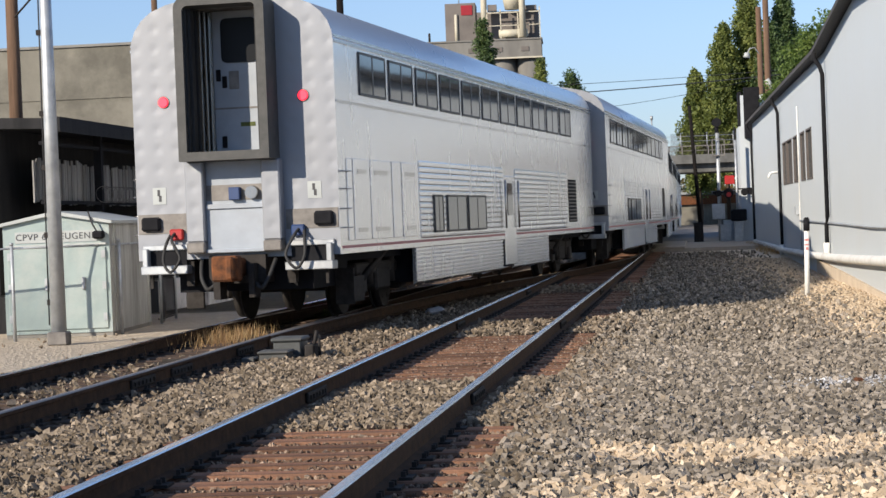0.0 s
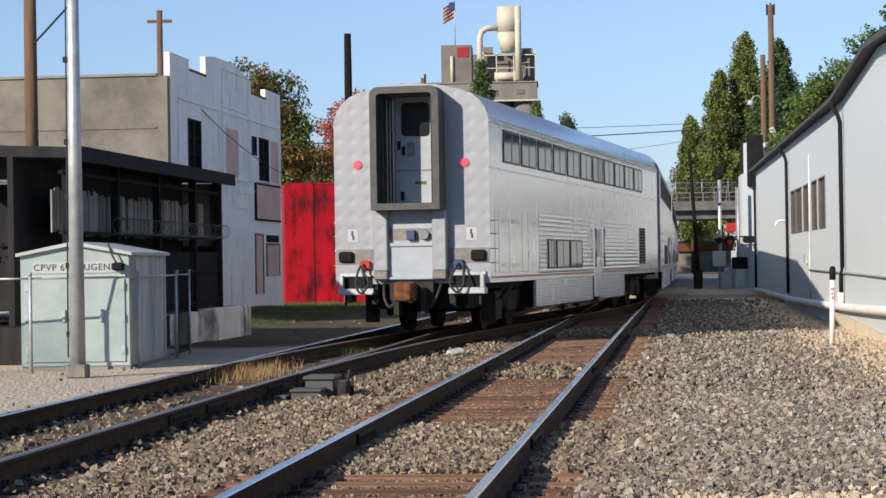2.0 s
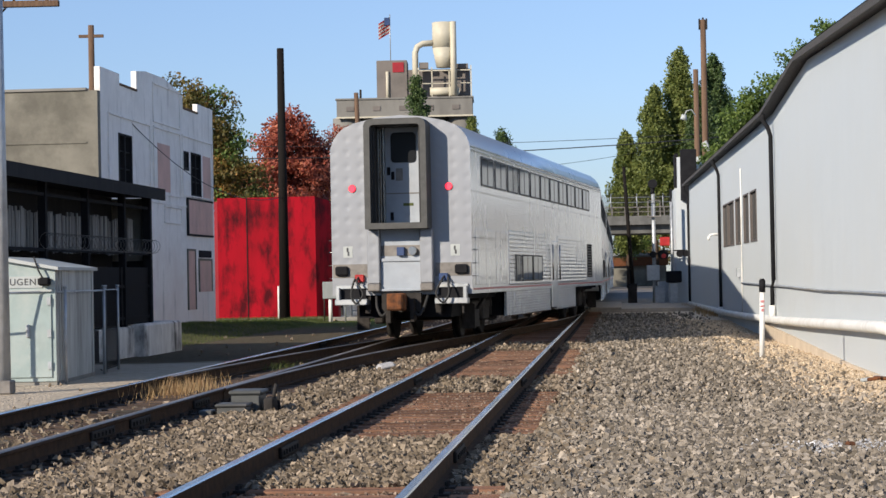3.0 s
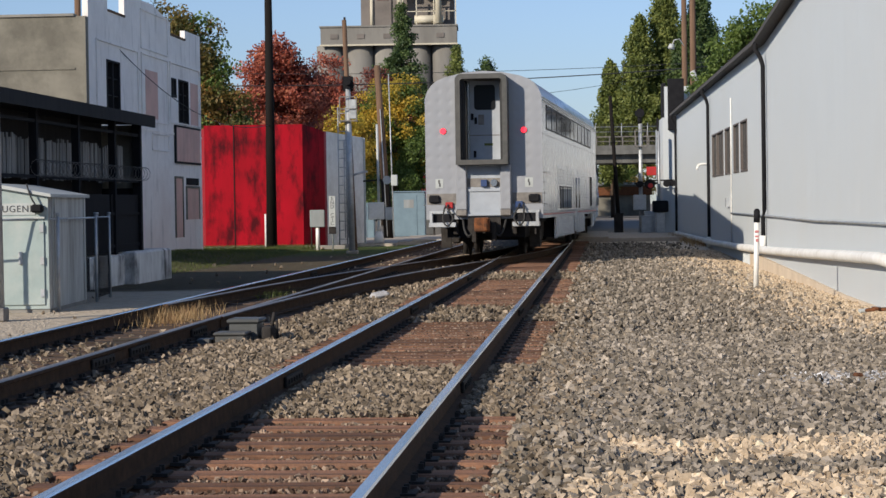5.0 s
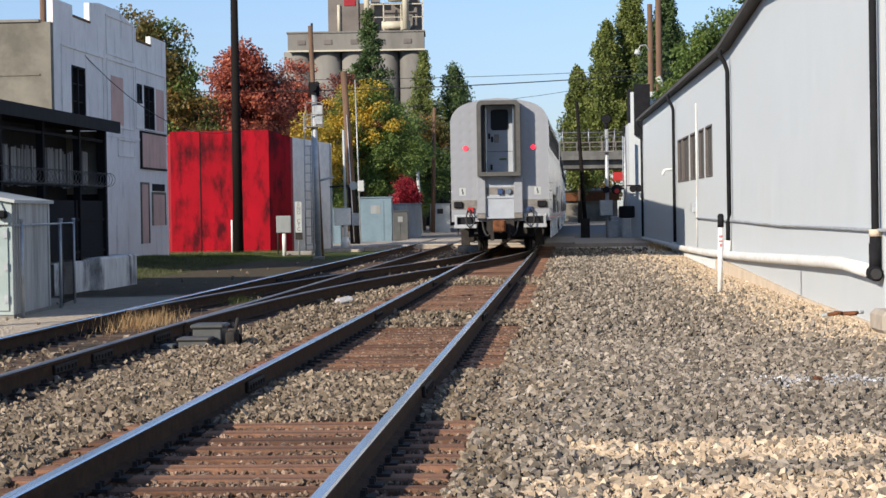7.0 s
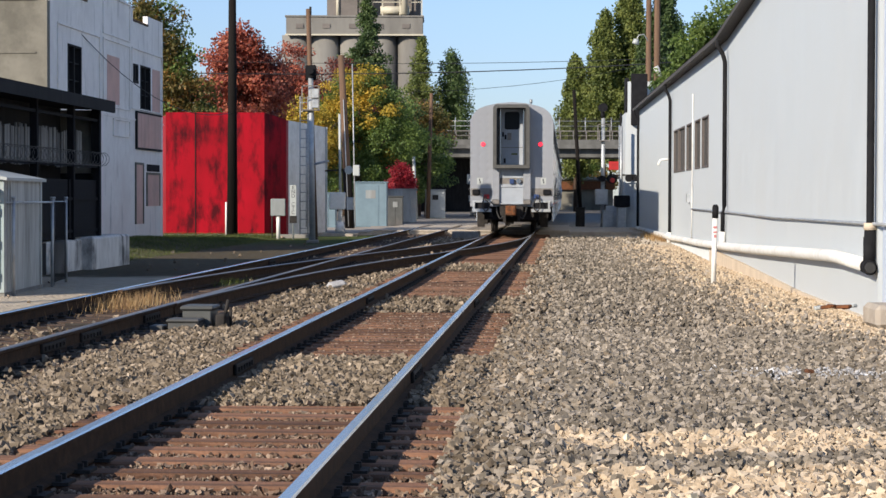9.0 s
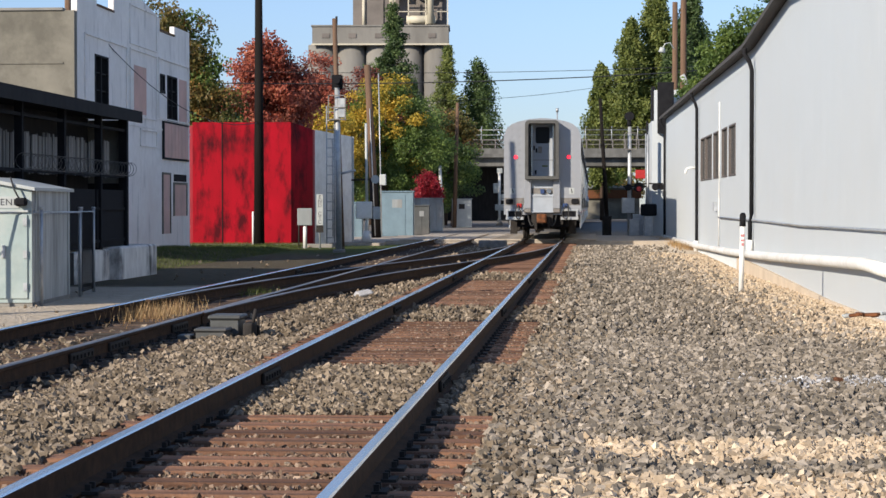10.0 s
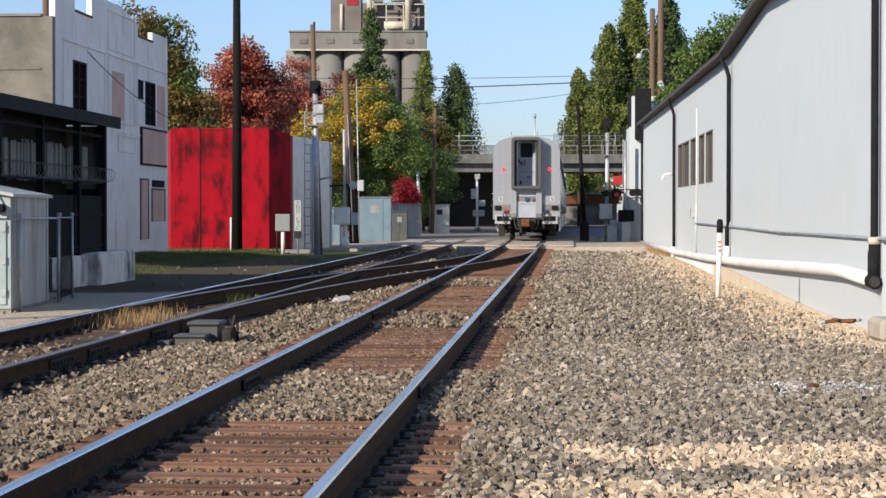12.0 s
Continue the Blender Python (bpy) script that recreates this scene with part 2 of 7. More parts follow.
TIEDARK = mat("tie_wood_oily", (0.10, 0.068, 0.05), (0.05, 0.036, 0.028), rough=0.9, scale=14, stretch=(0.25, 3, 3), bump=0.6, bscale=30, objrand=0.35)
IRON = mat("dark_iron", (0.05, 0.045, 0.042), (0.025, 0.022, 0.02), rough=0.75, metal=0.2, scale=8, bump=0.2)
BLACK = mat("black_paint", (0.018, 0.018, 0.02), (0.01, 0.01, 0.012), rough=0.86, scale=5)
RUBBER = mat("rubber", (0.028, 0.027, 0.026), (0.018, 0.018, 0.018), rough=0.75, scale=8)
GALV = mat("galvanised_steel", (0.50, 0.52, 0.53), (0.34, 0.36, 0.38), rough=0.5, metal=0.5, scale=5, stain=(0.30, 0.29, 0.27), stain_amount=0.5, stain_scale=0.8)
STEEL = steel_mat("stainless_side", (0.88, 0.87, 0.86), 0.26, 0.80, vary=0.06)
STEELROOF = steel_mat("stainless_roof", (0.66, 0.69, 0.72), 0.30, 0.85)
# dark bluish end: the dim sky it mirrors is put into the colour
STEELEND = steel_mat("stainless_end_sky_tinted", (0.285, 0.30, 0.33), 0.5, 0.2, quilt=0.06, streak=0.6, vary=0.05)
STEELTRIM = steel_mat("stainless_trim", (0.50, 0.49, 0.48), 0.24, 0.95, vary=0.05)
DIAPH = mat("diaphragm_rubber", (0.085, 0.083, 0.078), (0.05, 0.05, 0.047), rough=0.75, scale=6)
ENDDOOR = mat("end_door_grey", (0.34, 0.37, 0.41), (0.28, 0.31, 0.345), rough=0.5, scale=3, stain=(0.28, 0.28, 0.28), stain_amount=0.4)
DIRTYSTEEL = mat("grimy_steel", (0.24, 0.22, 0.20), (0.12, 0.11, 0.10), rough=0.6, metal=0.3, scale=5)
REDSTRIPE = mat("pale_red_stripe", (0.50, 0.20, 0.20), (0.44, 0.18, 0.18), rough=0.6)
BLUE = mat("blue_box", (0.02, 0.05, 0.15), (0.015, 0.035, 0.10), rough=0.5)
RUSTORANGE = mat("rusty_coupler", (0.20, 0.075, 0.03), (0.06, 0.03, 0.018), rough=0.85, scale=8, bump=0.4)
REDPAINT = mat("red_plastic", (0.38, 0.015, 0.015), (0.30, 0.012, 0.012), rough=0.5)
TAIL = glow_mat("tail_lamp_red", (1.0, 0.025, 0.05), 1.5)


def dull(m, level):
    for node in m.node_tree.nodes:
        if node.type == "BSDF_PRINCIPLED":
            node.inputs["Specular IOR Level"].default_value = level


GLASS = glass_mat("train_glass")
DOORGLASS = glass_mat("dark_door_glass", (0.012, 0.013, 0.015), 0.35, 0.12)
WINFRAME = mat("window_gasket", (0.05, 0.05, 0.05), rough=0.5)
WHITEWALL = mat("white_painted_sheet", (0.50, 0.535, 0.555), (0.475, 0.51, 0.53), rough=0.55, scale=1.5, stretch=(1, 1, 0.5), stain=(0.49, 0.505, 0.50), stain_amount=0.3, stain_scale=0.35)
WHITEPAINT = mat("white_paint", (0.78, 0.77, 0.74), (0.66, 0.65, 0.61), rough=0.55, scale=5, stain=(0.45, 0.42, 0.37), stain_amount=0.4, stain_scale=1.2)
BEIGE = mat("beige_foundation", (0.62, 0.52, 0.40), (0.52, 0.43, 0.33), rough=0.9, scale=4, stain=(0.42, 0.33, 0.24), stain_amount=0.5, bump=0.3)
ROOFDARK = mat("dark_roof_edge", (0.075, 0.068, 0.064), (0.04, 0.037, 0.035), rough=0.8, scale=6, bump=0.3)
BLIND = mat("brown_shutter", (0.12, 0.10, 0.09), (0.07, 0.06, 0.055), rough=0.6, scale=6, stretch=(1, 1, 8))
BLUESHEET = mat("pale_blue_sheet", (0.52, 0.58, 0.68), (0.44, 0.50, 0.60), rough=0.5, scale=2)
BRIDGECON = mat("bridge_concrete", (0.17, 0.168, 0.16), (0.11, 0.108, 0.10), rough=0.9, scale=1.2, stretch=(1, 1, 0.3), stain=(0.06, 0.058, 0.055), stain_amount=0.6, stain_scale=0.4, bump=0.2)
CONCRETE = mat("concrete", (0.28, 0.265, 0.24), (0.21, 0.20, 0.18), rough=0.9, scale=4, stain=(0.13, 0.12, 0.11), stain_amount=0.5, bump=0.3)
PANELCON = mat("crossing_concrete", (0.44, 0.385, 0.315), (0.32, 0.27, 0.22), rough=0.9, scale=5, stain=(0.27, 0.24, 0.21), stain_amount=0.5, bump=0.3)
SILO = mat("silo_concrete", (0.225, 0.215, 0.195), (0.18, 0.172, 0.156), rough=0.9, scale=0.5, stain=(0.09, 0.085, 0.078), stain_amount=0.55, stain_scale=0.12, stretch=(1, 1, 0.3))
SILOBROWN = mat("tower_concrete", (0.19, 0.168, 0.152), (0.155, 0.138, 0.126), rough=0.9, scale=0.5, stain=(0.07, 0.065, 0.06), stain_amount=0.5, stain_scale=0.15)
SILOWHITE = mat("tower_cream_metal", (0.52, 0.48, 0.37), (0.44, 0.40, 0.31), rough=0.6, scale=0.8)
PLASTER = plaster_mat()
OLIVE = mat("olive_plaster", (0.23, 0.215, 0.177), (0.175, 0.163, 0.135), rough=0.9, scale=1.5, stain=(0.075, 0.07, 0.058), stain_amount=0.6, stain_scale=0.4, bump=0.3)
PINK = mat("pink_infill", (0.72, 0.47, 0.40), (0.60, 0.39, 0.33), rough=0.9, scale=2, stain=(0.33, 0.25, 0.22), stain_amount=0.4)
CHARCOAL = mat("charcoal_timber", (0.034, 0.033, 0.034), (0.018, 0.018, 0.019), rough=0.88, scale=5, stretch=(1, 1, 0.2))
GREYSLAT = mat("grey_board", (0.30, 0.29, 0.27), (0.10, 0.095, 0.09), rough=0.9, scale=5, stretch=(3, 3, 0.3), objrand=0.3)
REDBOX = mat("faded_red_paint", (0.37, 0.004, 0.015), (0.25, 0.003, 0.010), rough=0.7, scale=1.0, stretch=(1, 1, 0.4), stain=(0.035, 0.003, 0.006), stain_amount=0.9, stain_scale=1.6)
DARKRED = mat("dark_red_paint", (0.34, 0.006, 0.016), (0.22, 0.005, 0.012), rough=0.55, scale=1.0)
MINT = mat("mint_cabinet_paint", (0.31, 0.38, 0.37), (0.25, 0.31, 0.30), rough=0.55, scale=2.5, stain=(0.39, 0.42, 0.40), stain_amount=0.6, stain_scale=1.6)
CABSIDE = mat("streaked_cabinet_paint", (0.52, 0.53, 0.50), (0.36, 0.36, 0.33), rough=0.7, scale=3, stretch=(2, 2, 0.3), stain=(0.20, 0.19, 0.17), stain_amount=0.7, stain_scale=1.3)
BLUECAB = mat("blue_cabinet_paint", (0.15, 0.22, 0.26), (0.12, 0.175, 0.21), rough=0.55, scale=2)
POLEWOOD = mat("brown_pole_wood", (0.17, 0.105, 0.068), (0.095, 0.06, 0.04), rough=0.9, scale=5, stretch=(3, 3, 0.2), bump=0.4)
POLEDARK = mat("tarred_pole_wood", (0.014, 0.011, 0.010), (0.008, 0.007, 0.006), rough=0.85, scale=5, stretch=(3, 3, 0.2), bump=0.4)
BARK = mat("bark", (0.13, 0.09, 0.065), (0.07, 0.05, 0.038), rough=0.95, scale=6, stretch=(2, 2, 0.3), bump=0.6)
CABLE = mat("cable_black", (0.02, 0.02, 0.022), rough=0.7)
LETTER = mat("dark_lettering", (0.05, 0.05, 0.055), rough=0.6)
SLATECAB = mat("slate_cabinet_paint", (0.075, 0.078, 0.075), (0.05, 0.052, 0.05), rough=0.6, scale=3, stain=(0.12, 0.10, 0.09), stain_amount=0.4)
PALECAB = mat("pale_cabinet_paint", (0.27, 0.29, 0.29), (0.20, 0.215, 0.215), rough=0.6, scale=3, stretch=(1, 1, 0.2), stain=(0.13, 0.10, 0.08), stain_amount=0.5)
SIGNWHITE = mat("sign_white", (0.42, 0.44, 0.43), (0.35, 0.37, 0.36), rough=0.5)
DRYGRASS = leaf_mat("dry_grass", [(0.0, (0.24, 0.13, 0.06)), (0.5, (0.42, 0.27, 0.12)), (1.0, (0.55, 0.42, 0.22))])
GREENGRASS = leaf_mat("green_grass", [(0.0, (0.04, 0.06, 0.012)), (0.5, (0.09, 0.115, 0.024)), (1.0, (0.19, 0.21, 0.055))])
for m in (RAILRUST, REDBOX, CHARCOAL, BLACK, IRON, POLEDARK):
    dull(m, 0.12)
LEAFDARK = leaf_mat("leaf_conifer", [(0.0, (0.036, 0.061, 0.020)), (0.5, (0.080, 0.131, 0.041)), (1.0, (0.167, 0.225, 0.072))])
LEAFOLIVE = leaf_mat("leaf_cedar", [(0.0, (0.070, 0.098, 0.025)), (0.5, (0.168, 0.203, 0.050)), (1.0, (0.308, 0.329, 0.091))])
LEAFRED = leaf_mat("leaf_red", [(0.0, (0.20, 0.045, 0.03)), (0.5, (0.46, 0.125, 0.075)), (1.0, (0.66, 0.27, 0.15))])
LEAFMAROON = leaf_mat("leaf_maroon", [(0.0, (0.081, 0.023, 0.018)), (0.5, (0.196, 0.057, 0.041)), (1.0, (0.345, 0.127, 0.081))])
LEAFYELLOW = leaf_mat("leaf_yellow", [(0.0, (0.168, 0.180, 0.024)), (0.4, (0.432, 0.324, 0.042)), (1.0, (0.744, 0.444, 0.060))])
LEAFGREEN = leaf_mat("leaf_green", [(0.0, (0.049, 0.084, 0.021)), (0.5, (0.119, 0.182, 0.039)), (1.0, (0.238, 0.308, 0.077))])
LEAFMIX = leaf_mat("leaf_turning", [(0.0, (0.042, 0.060, 0.014)), (0.5, (0.168, 0.132, 0.036)), (1.0, (0.480, 0.240, 0.060))])
LEAFBROWN = leaf_mat("leaf_brown", [(0.0, (0.10, 0.065, 0.03)), (0.5, (0.18, 0.12, 0.06)), (1.0, (0.28, 0.19, 0.10))])
LEAFCRIMSON = leaf_mat("leaf_crimson", [(0.0, (0.16, 0.01, 0.02)), (0.5, (0.34, 0.02, 0.035)), (1.0, (0.5, 0.05, 0.06))])


# ---------------------------------------------------------------- building helpers
def thing(name, m=None, label="", category="", group="", kind=""):
    ob = new(name)
    ob.empty_display_size = 0.2
    ob.matrix_basis = m or Matrix()
    return tagged(ob, label, category, group, kind)


def part(name, bm, material, parent=None, label="", m=None, smooth=False):
    me = bpy.data.meshes.new(name)
    bm.to_mesh(me)
    bm.free()
    for k in material if isinstance(material, (list, tuple)) else (material,):
        me.materials.append(k)
    if smooth:
        me.polygons.foreach_set("use_smooth", [True] * len(me.polygons))
    ob = new(name, me)
    if parent:
        ob.parent = parent
    if m:
        ob.matrix_basis = m
    return tagged(ob, label)


def box(bm, x0, x1, y0, y1, z0, z1, bevel=0.0, m=None, index=0):
    vs = [bm.verts.new((x, y, z)) for x in (x0, x1) for y in (y0, y1) for z in (z0, z1)]
    fs = [bm.faces.new([vs[i] for i in f]) for f in ((0, 1, 3, 2), (4, 6, 7, 5), (0, 4, 5, 1), (2, 3, 7, 6), (0, 2, 6, 4), (1, 5, 7, 3))]
    for f in fs:
        f.material_index = index
    if m:
        bmesh.ops.transform(bm, matrix=m, verts=vs)
    if bevel:
        es = list({e for f in fs for e in f.edges})
        bmesh.ops.bevel(bm, geom=es, offset=bevel, segments=1, affect="EDGES", profile=0.5)
    return bm


def boxes(*rows, bevel=0.0):
    bm = bmesh.new()
    for r in rows:
        box(bm, *r, bevel=bevel)
    return bm


def rod(bm, a, b, r0, r1=None, seg=10, caps=True):
    r1 = r0 if r1 is None else r1
    a, b = Vector(a), Vector(b)
    q = (b - a).to_track_quat("Z", "Y")
    rings = []
    for p, r in ((a, r0), (b, r1)):
        rings.append([bm.verts.new(p + q @ Vector((r * cos(2 * pi * k / seg), r * sin(2 * pi * k / seg), 0))) for k in range(seg)])
    for k in range(seg):
        f = bm.faces.new((rings[0][k], rings[0][(k + 1) % seg], rings[1][(k + 1) % seg], rings[1][k]))
        f.smooth = True
    if caps:
        bm.faces.new(list(reversed(rings[0])))
        bm.faces.new(rings[1])
    return bm


def rods(*rows, seg=10):
    bm = bmesh.new()
    for r in rows:
        rod(bm, *r, seg=seg)
    return bm


def tube(bm, pts, r, seg=8):
    """A bent pipe through the points."""
    pts = [Vector(p) for p in pts]
    rings = []
    for i, p in enumerate(pts):
        d = (pts[min(i + 1, len(pts) - 1)] - pts[max(i - 1, 0)]).normalized()
        q = d.to_track_quat("Z", "Y")
        rings.append([bm.verts.new(p + q @ Vector((r * cos(2 * pi * k / seg), r * sin(2 * pi * k / seg), 0))) for k in range(seg)])
    for a, b in zip(rings, rings[1:]):
        # match the rings' first corners so that the skin does not twist
        off = min(range(seg), key=lambda o: (a[0].co - b[o].co).length)
        for k in range(seg):
            f = bm.faces.new((a[k], a[(k + 1) % seg], b[(k + 1 + off) % seg], b[(k + off) % seg]))
            f.smooth = True
    bm.faces.new(list(reversed(rings[0])))
    bm.faces.new(rings[-1])
    return bm


def prism(bm, outline, y0, y1, index=0):
    """Extrudes an outline of (x, z) corners from y0 to y1."""
    a = [bm.verts.new((x, y0, z)) for x, z in outline]
    b = [bm.verts.new((x, y1, z)) for x, z in outline]
    n = len(outline)
    for k in range(n):
        f = bm.faces.new((a[k], a[(k + 1) % n], b[(k + 1) % n], b[k]))
        f.material_index = index
    for f in (bm.faces.new(list(reversed(a))), bm.faces.new(b)):
        f.material_index = index
    return bm


def arrays_mesh(name, verts, faces, material, smooth=False):
    """A mesh from numpy arrays: verts (n, 3), faces (m, k)."""
    me = bpy.data.meshes.new(name)
    k = faces.shape[1]
    me.vertices.add(len(verts))
    me.vertices.foreach_set("co", np.ascontiguousarray(verts, dtype=np.float32).ravel())
    me.loops.add(faces.size)
    me.loops.foreach_set("vertex_index", np.ascontiguousarray(faces, dtype=np.int32).ravel())
    me.polygons.add(len(faces))
    me.polygons.foreach_set("loop_start", np.arange(0, faces.size, k, dtype=np.int32))
    me.polygons.foreach_set("loop_total", np.full(len(faces), k, dtype=np.int32))
    me.materials.append(material)
    me.update(calc_edges=True)
    me.polygons.foreach_set("use_smooth", [smooth] * len(faces))
    return me


def lettering(text, size, material, parent, m, spacing=1.0, label=""):
    c = bpy.data.curves.new("lettering", "FONT")
    c.body, c.size, c.extrude, c.align_x, c.align_y, c.space_character = text, size, 0.002, "CENTER", "CENTER", spacing
    tmp = bpy.data.objects.new("lettering", c)
    me = bpy.data.meshes.new_from_object(tmp)
    bpy.data.objects.remove(tmp)
    me.materials.append(material)
    ob = new("lettering", me)
    ob.parent, ob.matrix_basis = parent, m
    return tagged(ob, label)


# ---------------------------------------------------------------- the plan of the tracks
S = 0.06                     # both main tracks run this far to the right for each metre ahead
TURN = -degrees(atan(S))
NEAR_X, FAR_X = -1.97, -5.63  # centre lines at y = 0
SW0, SWK, SWL = 24.0, 0.124, 23.0
RAIL = 0.18


def crossover(y):
    """Centre line of the route from the far track over to the near one."""
    gap = NEAR_X - FAR_X
    midway = (gap - SWK * SWL) / SWK
    if y < SW0:
        v = 0.0
    elif y < SW0 + SWL:
        v = SWK * (y - SW0) ** 2 / (2 * SWL)
    elif y < SW0 + SWL + midway:
        v = SWK * SWL / 2 + SWK * (y - SW0 - SWL)
    elif y < SW0 + 2 * SWL + midway:
        v = gap - SWK * (SW0 + 2 * SWL + midway - y) ** 2 / (2 * SWL)
    else:
        v = gap
    return FAR_X + S * y + v


def near_line(y):
    return NEAR_X + S * y


def far_line(y):
    return FAR_X + S * y


# ---------------------------------------------------------------- ground
def dip(w, y):
    """How far the ground drops towards the white wall; w is the distance beyond its face."""
    return 0.20 * np.clip((w + 1.5) / 1.2, 0, 1) * np.clip((76 - y) / 22, 0, 1) * np.clip((y - 20) / 8, 0, 1)


cols = [-2500, -800, -250, -90, -40, -20, -14, -10, -7, -5, -3, -2, -1.5, -1.2, -0.9, -0.6, -0.3, 0.0, 1, 5, 20, 90, 250, 800, 2500]
rows = [-2400, -600, -150, -40, -10, 5, 15, 20, 22, 24, 26, 28] + list(range(32, 80, 4)) + [90, 110, 150, 250, 500, 1000, 2500]
bm = bmesh.new()
grid = [[bm.verts.new((4.87 + 0.0437 * max(-100, min(y, 200)) + w, y, -0.05 - float(dip(w, y)))) for w in cols] for y in rows]
for a, b in zip(grid, grid[1:]):
    for k in range(len(cols) - 1):
        bm.faces.new((a[k], a[k + 1], b[k + 1], b[k]))
tagged(part("ground", bm, GROUND), "grey gravel ground with sandy and oily dark patches", "ground", kind="structure")


# ---------------------------------------------------------------- railway tracks
RAIL_OUT = [(-0.075, 0.0), (0.075, 0.0), (0.075, 0.012), (0.012, 0.03), (0.010, 0.125), (0.036, 0.138), (0.037, 0.166), (0.028, 0.176), (-0.028, 0.176), (-0.037, 0.166), (-0.036, 0.138), (-0.010, 0.125), (-0.012, 0.03), (-0.075, 0.012)]


def sweep_rail(line, side, y0, y1, step, parent, top, label, z0=0.004):
    """One rail, its foot on the ties, at half the gauge to a side of the line."""
    bm = bmesh.new()
    rings = []
    n = max(1, round((y1 - y0) / step))
    for i in range(n + 1):
        y = y0 + (y1 - y0) * i / n
        g = (line(y + 0.05) - line(y - 0.05)) / 0.1
        d = Vector((g, 1, 0)).normalized()
        r = Vector((d.y, -d.x, 0))
        c = Vector((line(y), y, z0)) + r * side * 0.752
        rings.append([bm.verts.new(c + r * x + Vector((0, 0, z))) for x, z in RAIL_OUT])
    k = len(RAIL_OUT)
    for a, b in zip(rings, rings[1:]):
        for j in range(k):
            f = bm.faces.new((a[j], b[j], b[(j + 1) % k], a[(j + 1) % k]))
            f.material_index = 1 if j in (6, 7, 8) else 0
    bm.faces.new(rings[0])
    bm.faces.new(list(reversed(rings[-1])))
    bmesh.ops.recalc_face_normals(bm, faces=bm.faces)
    return part("rail", bm, [RAILRUST, top], parent, label)


def tie_mesh(length, material, seed):
    rnd = random.Random(seed)
    bm = bmesh.new()
    box(bm, -length / 2, length / 2, -0.11, 0.11, -0.16, 0.0, bevel=0.012)
    for v in bm.verts:
        v.co += Vector((rnd.uniform(-0.015, 0.015), rnd.uniform(-0.008, 0.008), rnd.uniform(-0.006, 0.004)))
    me = bpy.data.meshes.new("tie")
    bm.to_mesh(me)
    bm.free()
    me.materials.append(material)
    return me


def lay_ties(line, y0, y1, parent, meshes, z, rnd, skip=()):
    for k in range(int((y1 - y0) / 0.495)):
        y = y0 + 0.495 * k
        if not any(a < y < b for a, b in skip):
            ob = new("tie", rnd.choice(meshes))
            g = (line(y + 0.05) - line(y - 0.05)) / 0.1
            ob.parent = parent
            ob.matrix_basis = pose(line(y) + rnd.uniform(-0.06, 0.06), y + rnd.uniform(-0.02, 0.02), z + rnd.uniform(-0.004, 0.006), 0, 0, -degrees(atan(g)) + rnd.uniform(-0.8, 0.8))


def fastenings(line, y0, y1, parent, skip=()):
    """Tie plates and spikes beside both rails, past counting."""
    bm = bmesh.new()
    y = y0
    while y < y1:
        if not any(a < y < b for a, b in skip):
            for s in (-0.752, 0.752):
                m = pose(line(y) + s, y, 0, 0, 0, TURN)
                box(bm, -0.16, 0.16, -0.09, 0.09, -0.004, 0.016, m=m)
                for dx in (-0.10, 0.10):
                    for dy in (-0.05, 0.05):
                        box(bm, dx - 0.015, dx + 0.015, dy - 0.012, dy + 0.012, 0.01, 0.05, m=m)
        y += 0.495
    ob = part("rail_fastening", bm, IRON, parent)
    tagged(ob, kind="stuff")


def joint_bar(line, side, y, parent):
    bm = bmesh.new()
    m = pose(line(y) + side * 0.752, y, 0.0, 0, 0, TURN)
    for s in (-1, 1):
        box(bm, s * 0.012 if s > 0 else -0.042, 0.042 if s > 0 else -0.012, -0.45, 0.45, 0.035, 0.125, bevel=0.008, m=m)
        for dy in (-0.36, -0.22, -0.07, 0.07, 0.22, 0.36):
            box(bm, s * 0.042 - 0.015, s * 0.042 + 0.015, dy - 0.018, dy + 0.018, 0.06, 0.098, m=m)
    part("joint_bar", bm, IRON, parent)


rnd = random.Random(4)
BURIED = ((15.2, 19.6), (27.5, 31.5), (43.0, 47.0))
near_track = thing("railway_track", label="straight railway track with shiny rails on weathered brown ties", category="railway track")
sweep_rail(near_line, -1, 7.0, 92.0, 2.0, near_track, RAILTOP, "rail with a polished bright head")
sweep_rail(near_line, 1, 7.0, 92.0, 2.0, near_track, RAILTOP, "rail with a polished bright head")
TIES = [tie_mesh(2.6, TIE, k) for k in range(5)]
TIESD = [tie_mesh(2.6, TIEDARK, k + 9) for k in range(5)]
lay_ties(near_line, 7.2, 86.0, near_track, TIES, 0.0, rnd, BURIED)
fastenings(near_line, 7.2, 70.0, near_track, BURIED)
for sd, yy in ((1, 17.2), (-1, 17.9), (1, 28.6), (-1, 29.4), (1, 40.5), (-1, 41.6)):
    joint_bar(near_line, sd, yy, near_track)

far_track = thing("railway_track", label="second railway track with rusty rails in dark oily ballast", category="railway track")
sweep_rail(far_line, -1, 8.0, 92.0, 2.0, far_track, RAILTOP, "rail with a worn bright head")
sweep_rail(far_line, 1, 8.0, 92.0, 2.0, far_track, RAILDULL, "rusty rail with a dull head")
lay_ties(far_line, 8.2, 86.0, far_track, TIESD, -0.006, rnd)
fastenings(far_line, 8.2, 60.0, far_track)
for sd, yy in ((1, 20.2), (1, 25.0), (1, 29.5), (-1, 33.0), (-1, 46.0), (1, 21.8)):
    joint_bar(far_line, sd, yy, far_track)

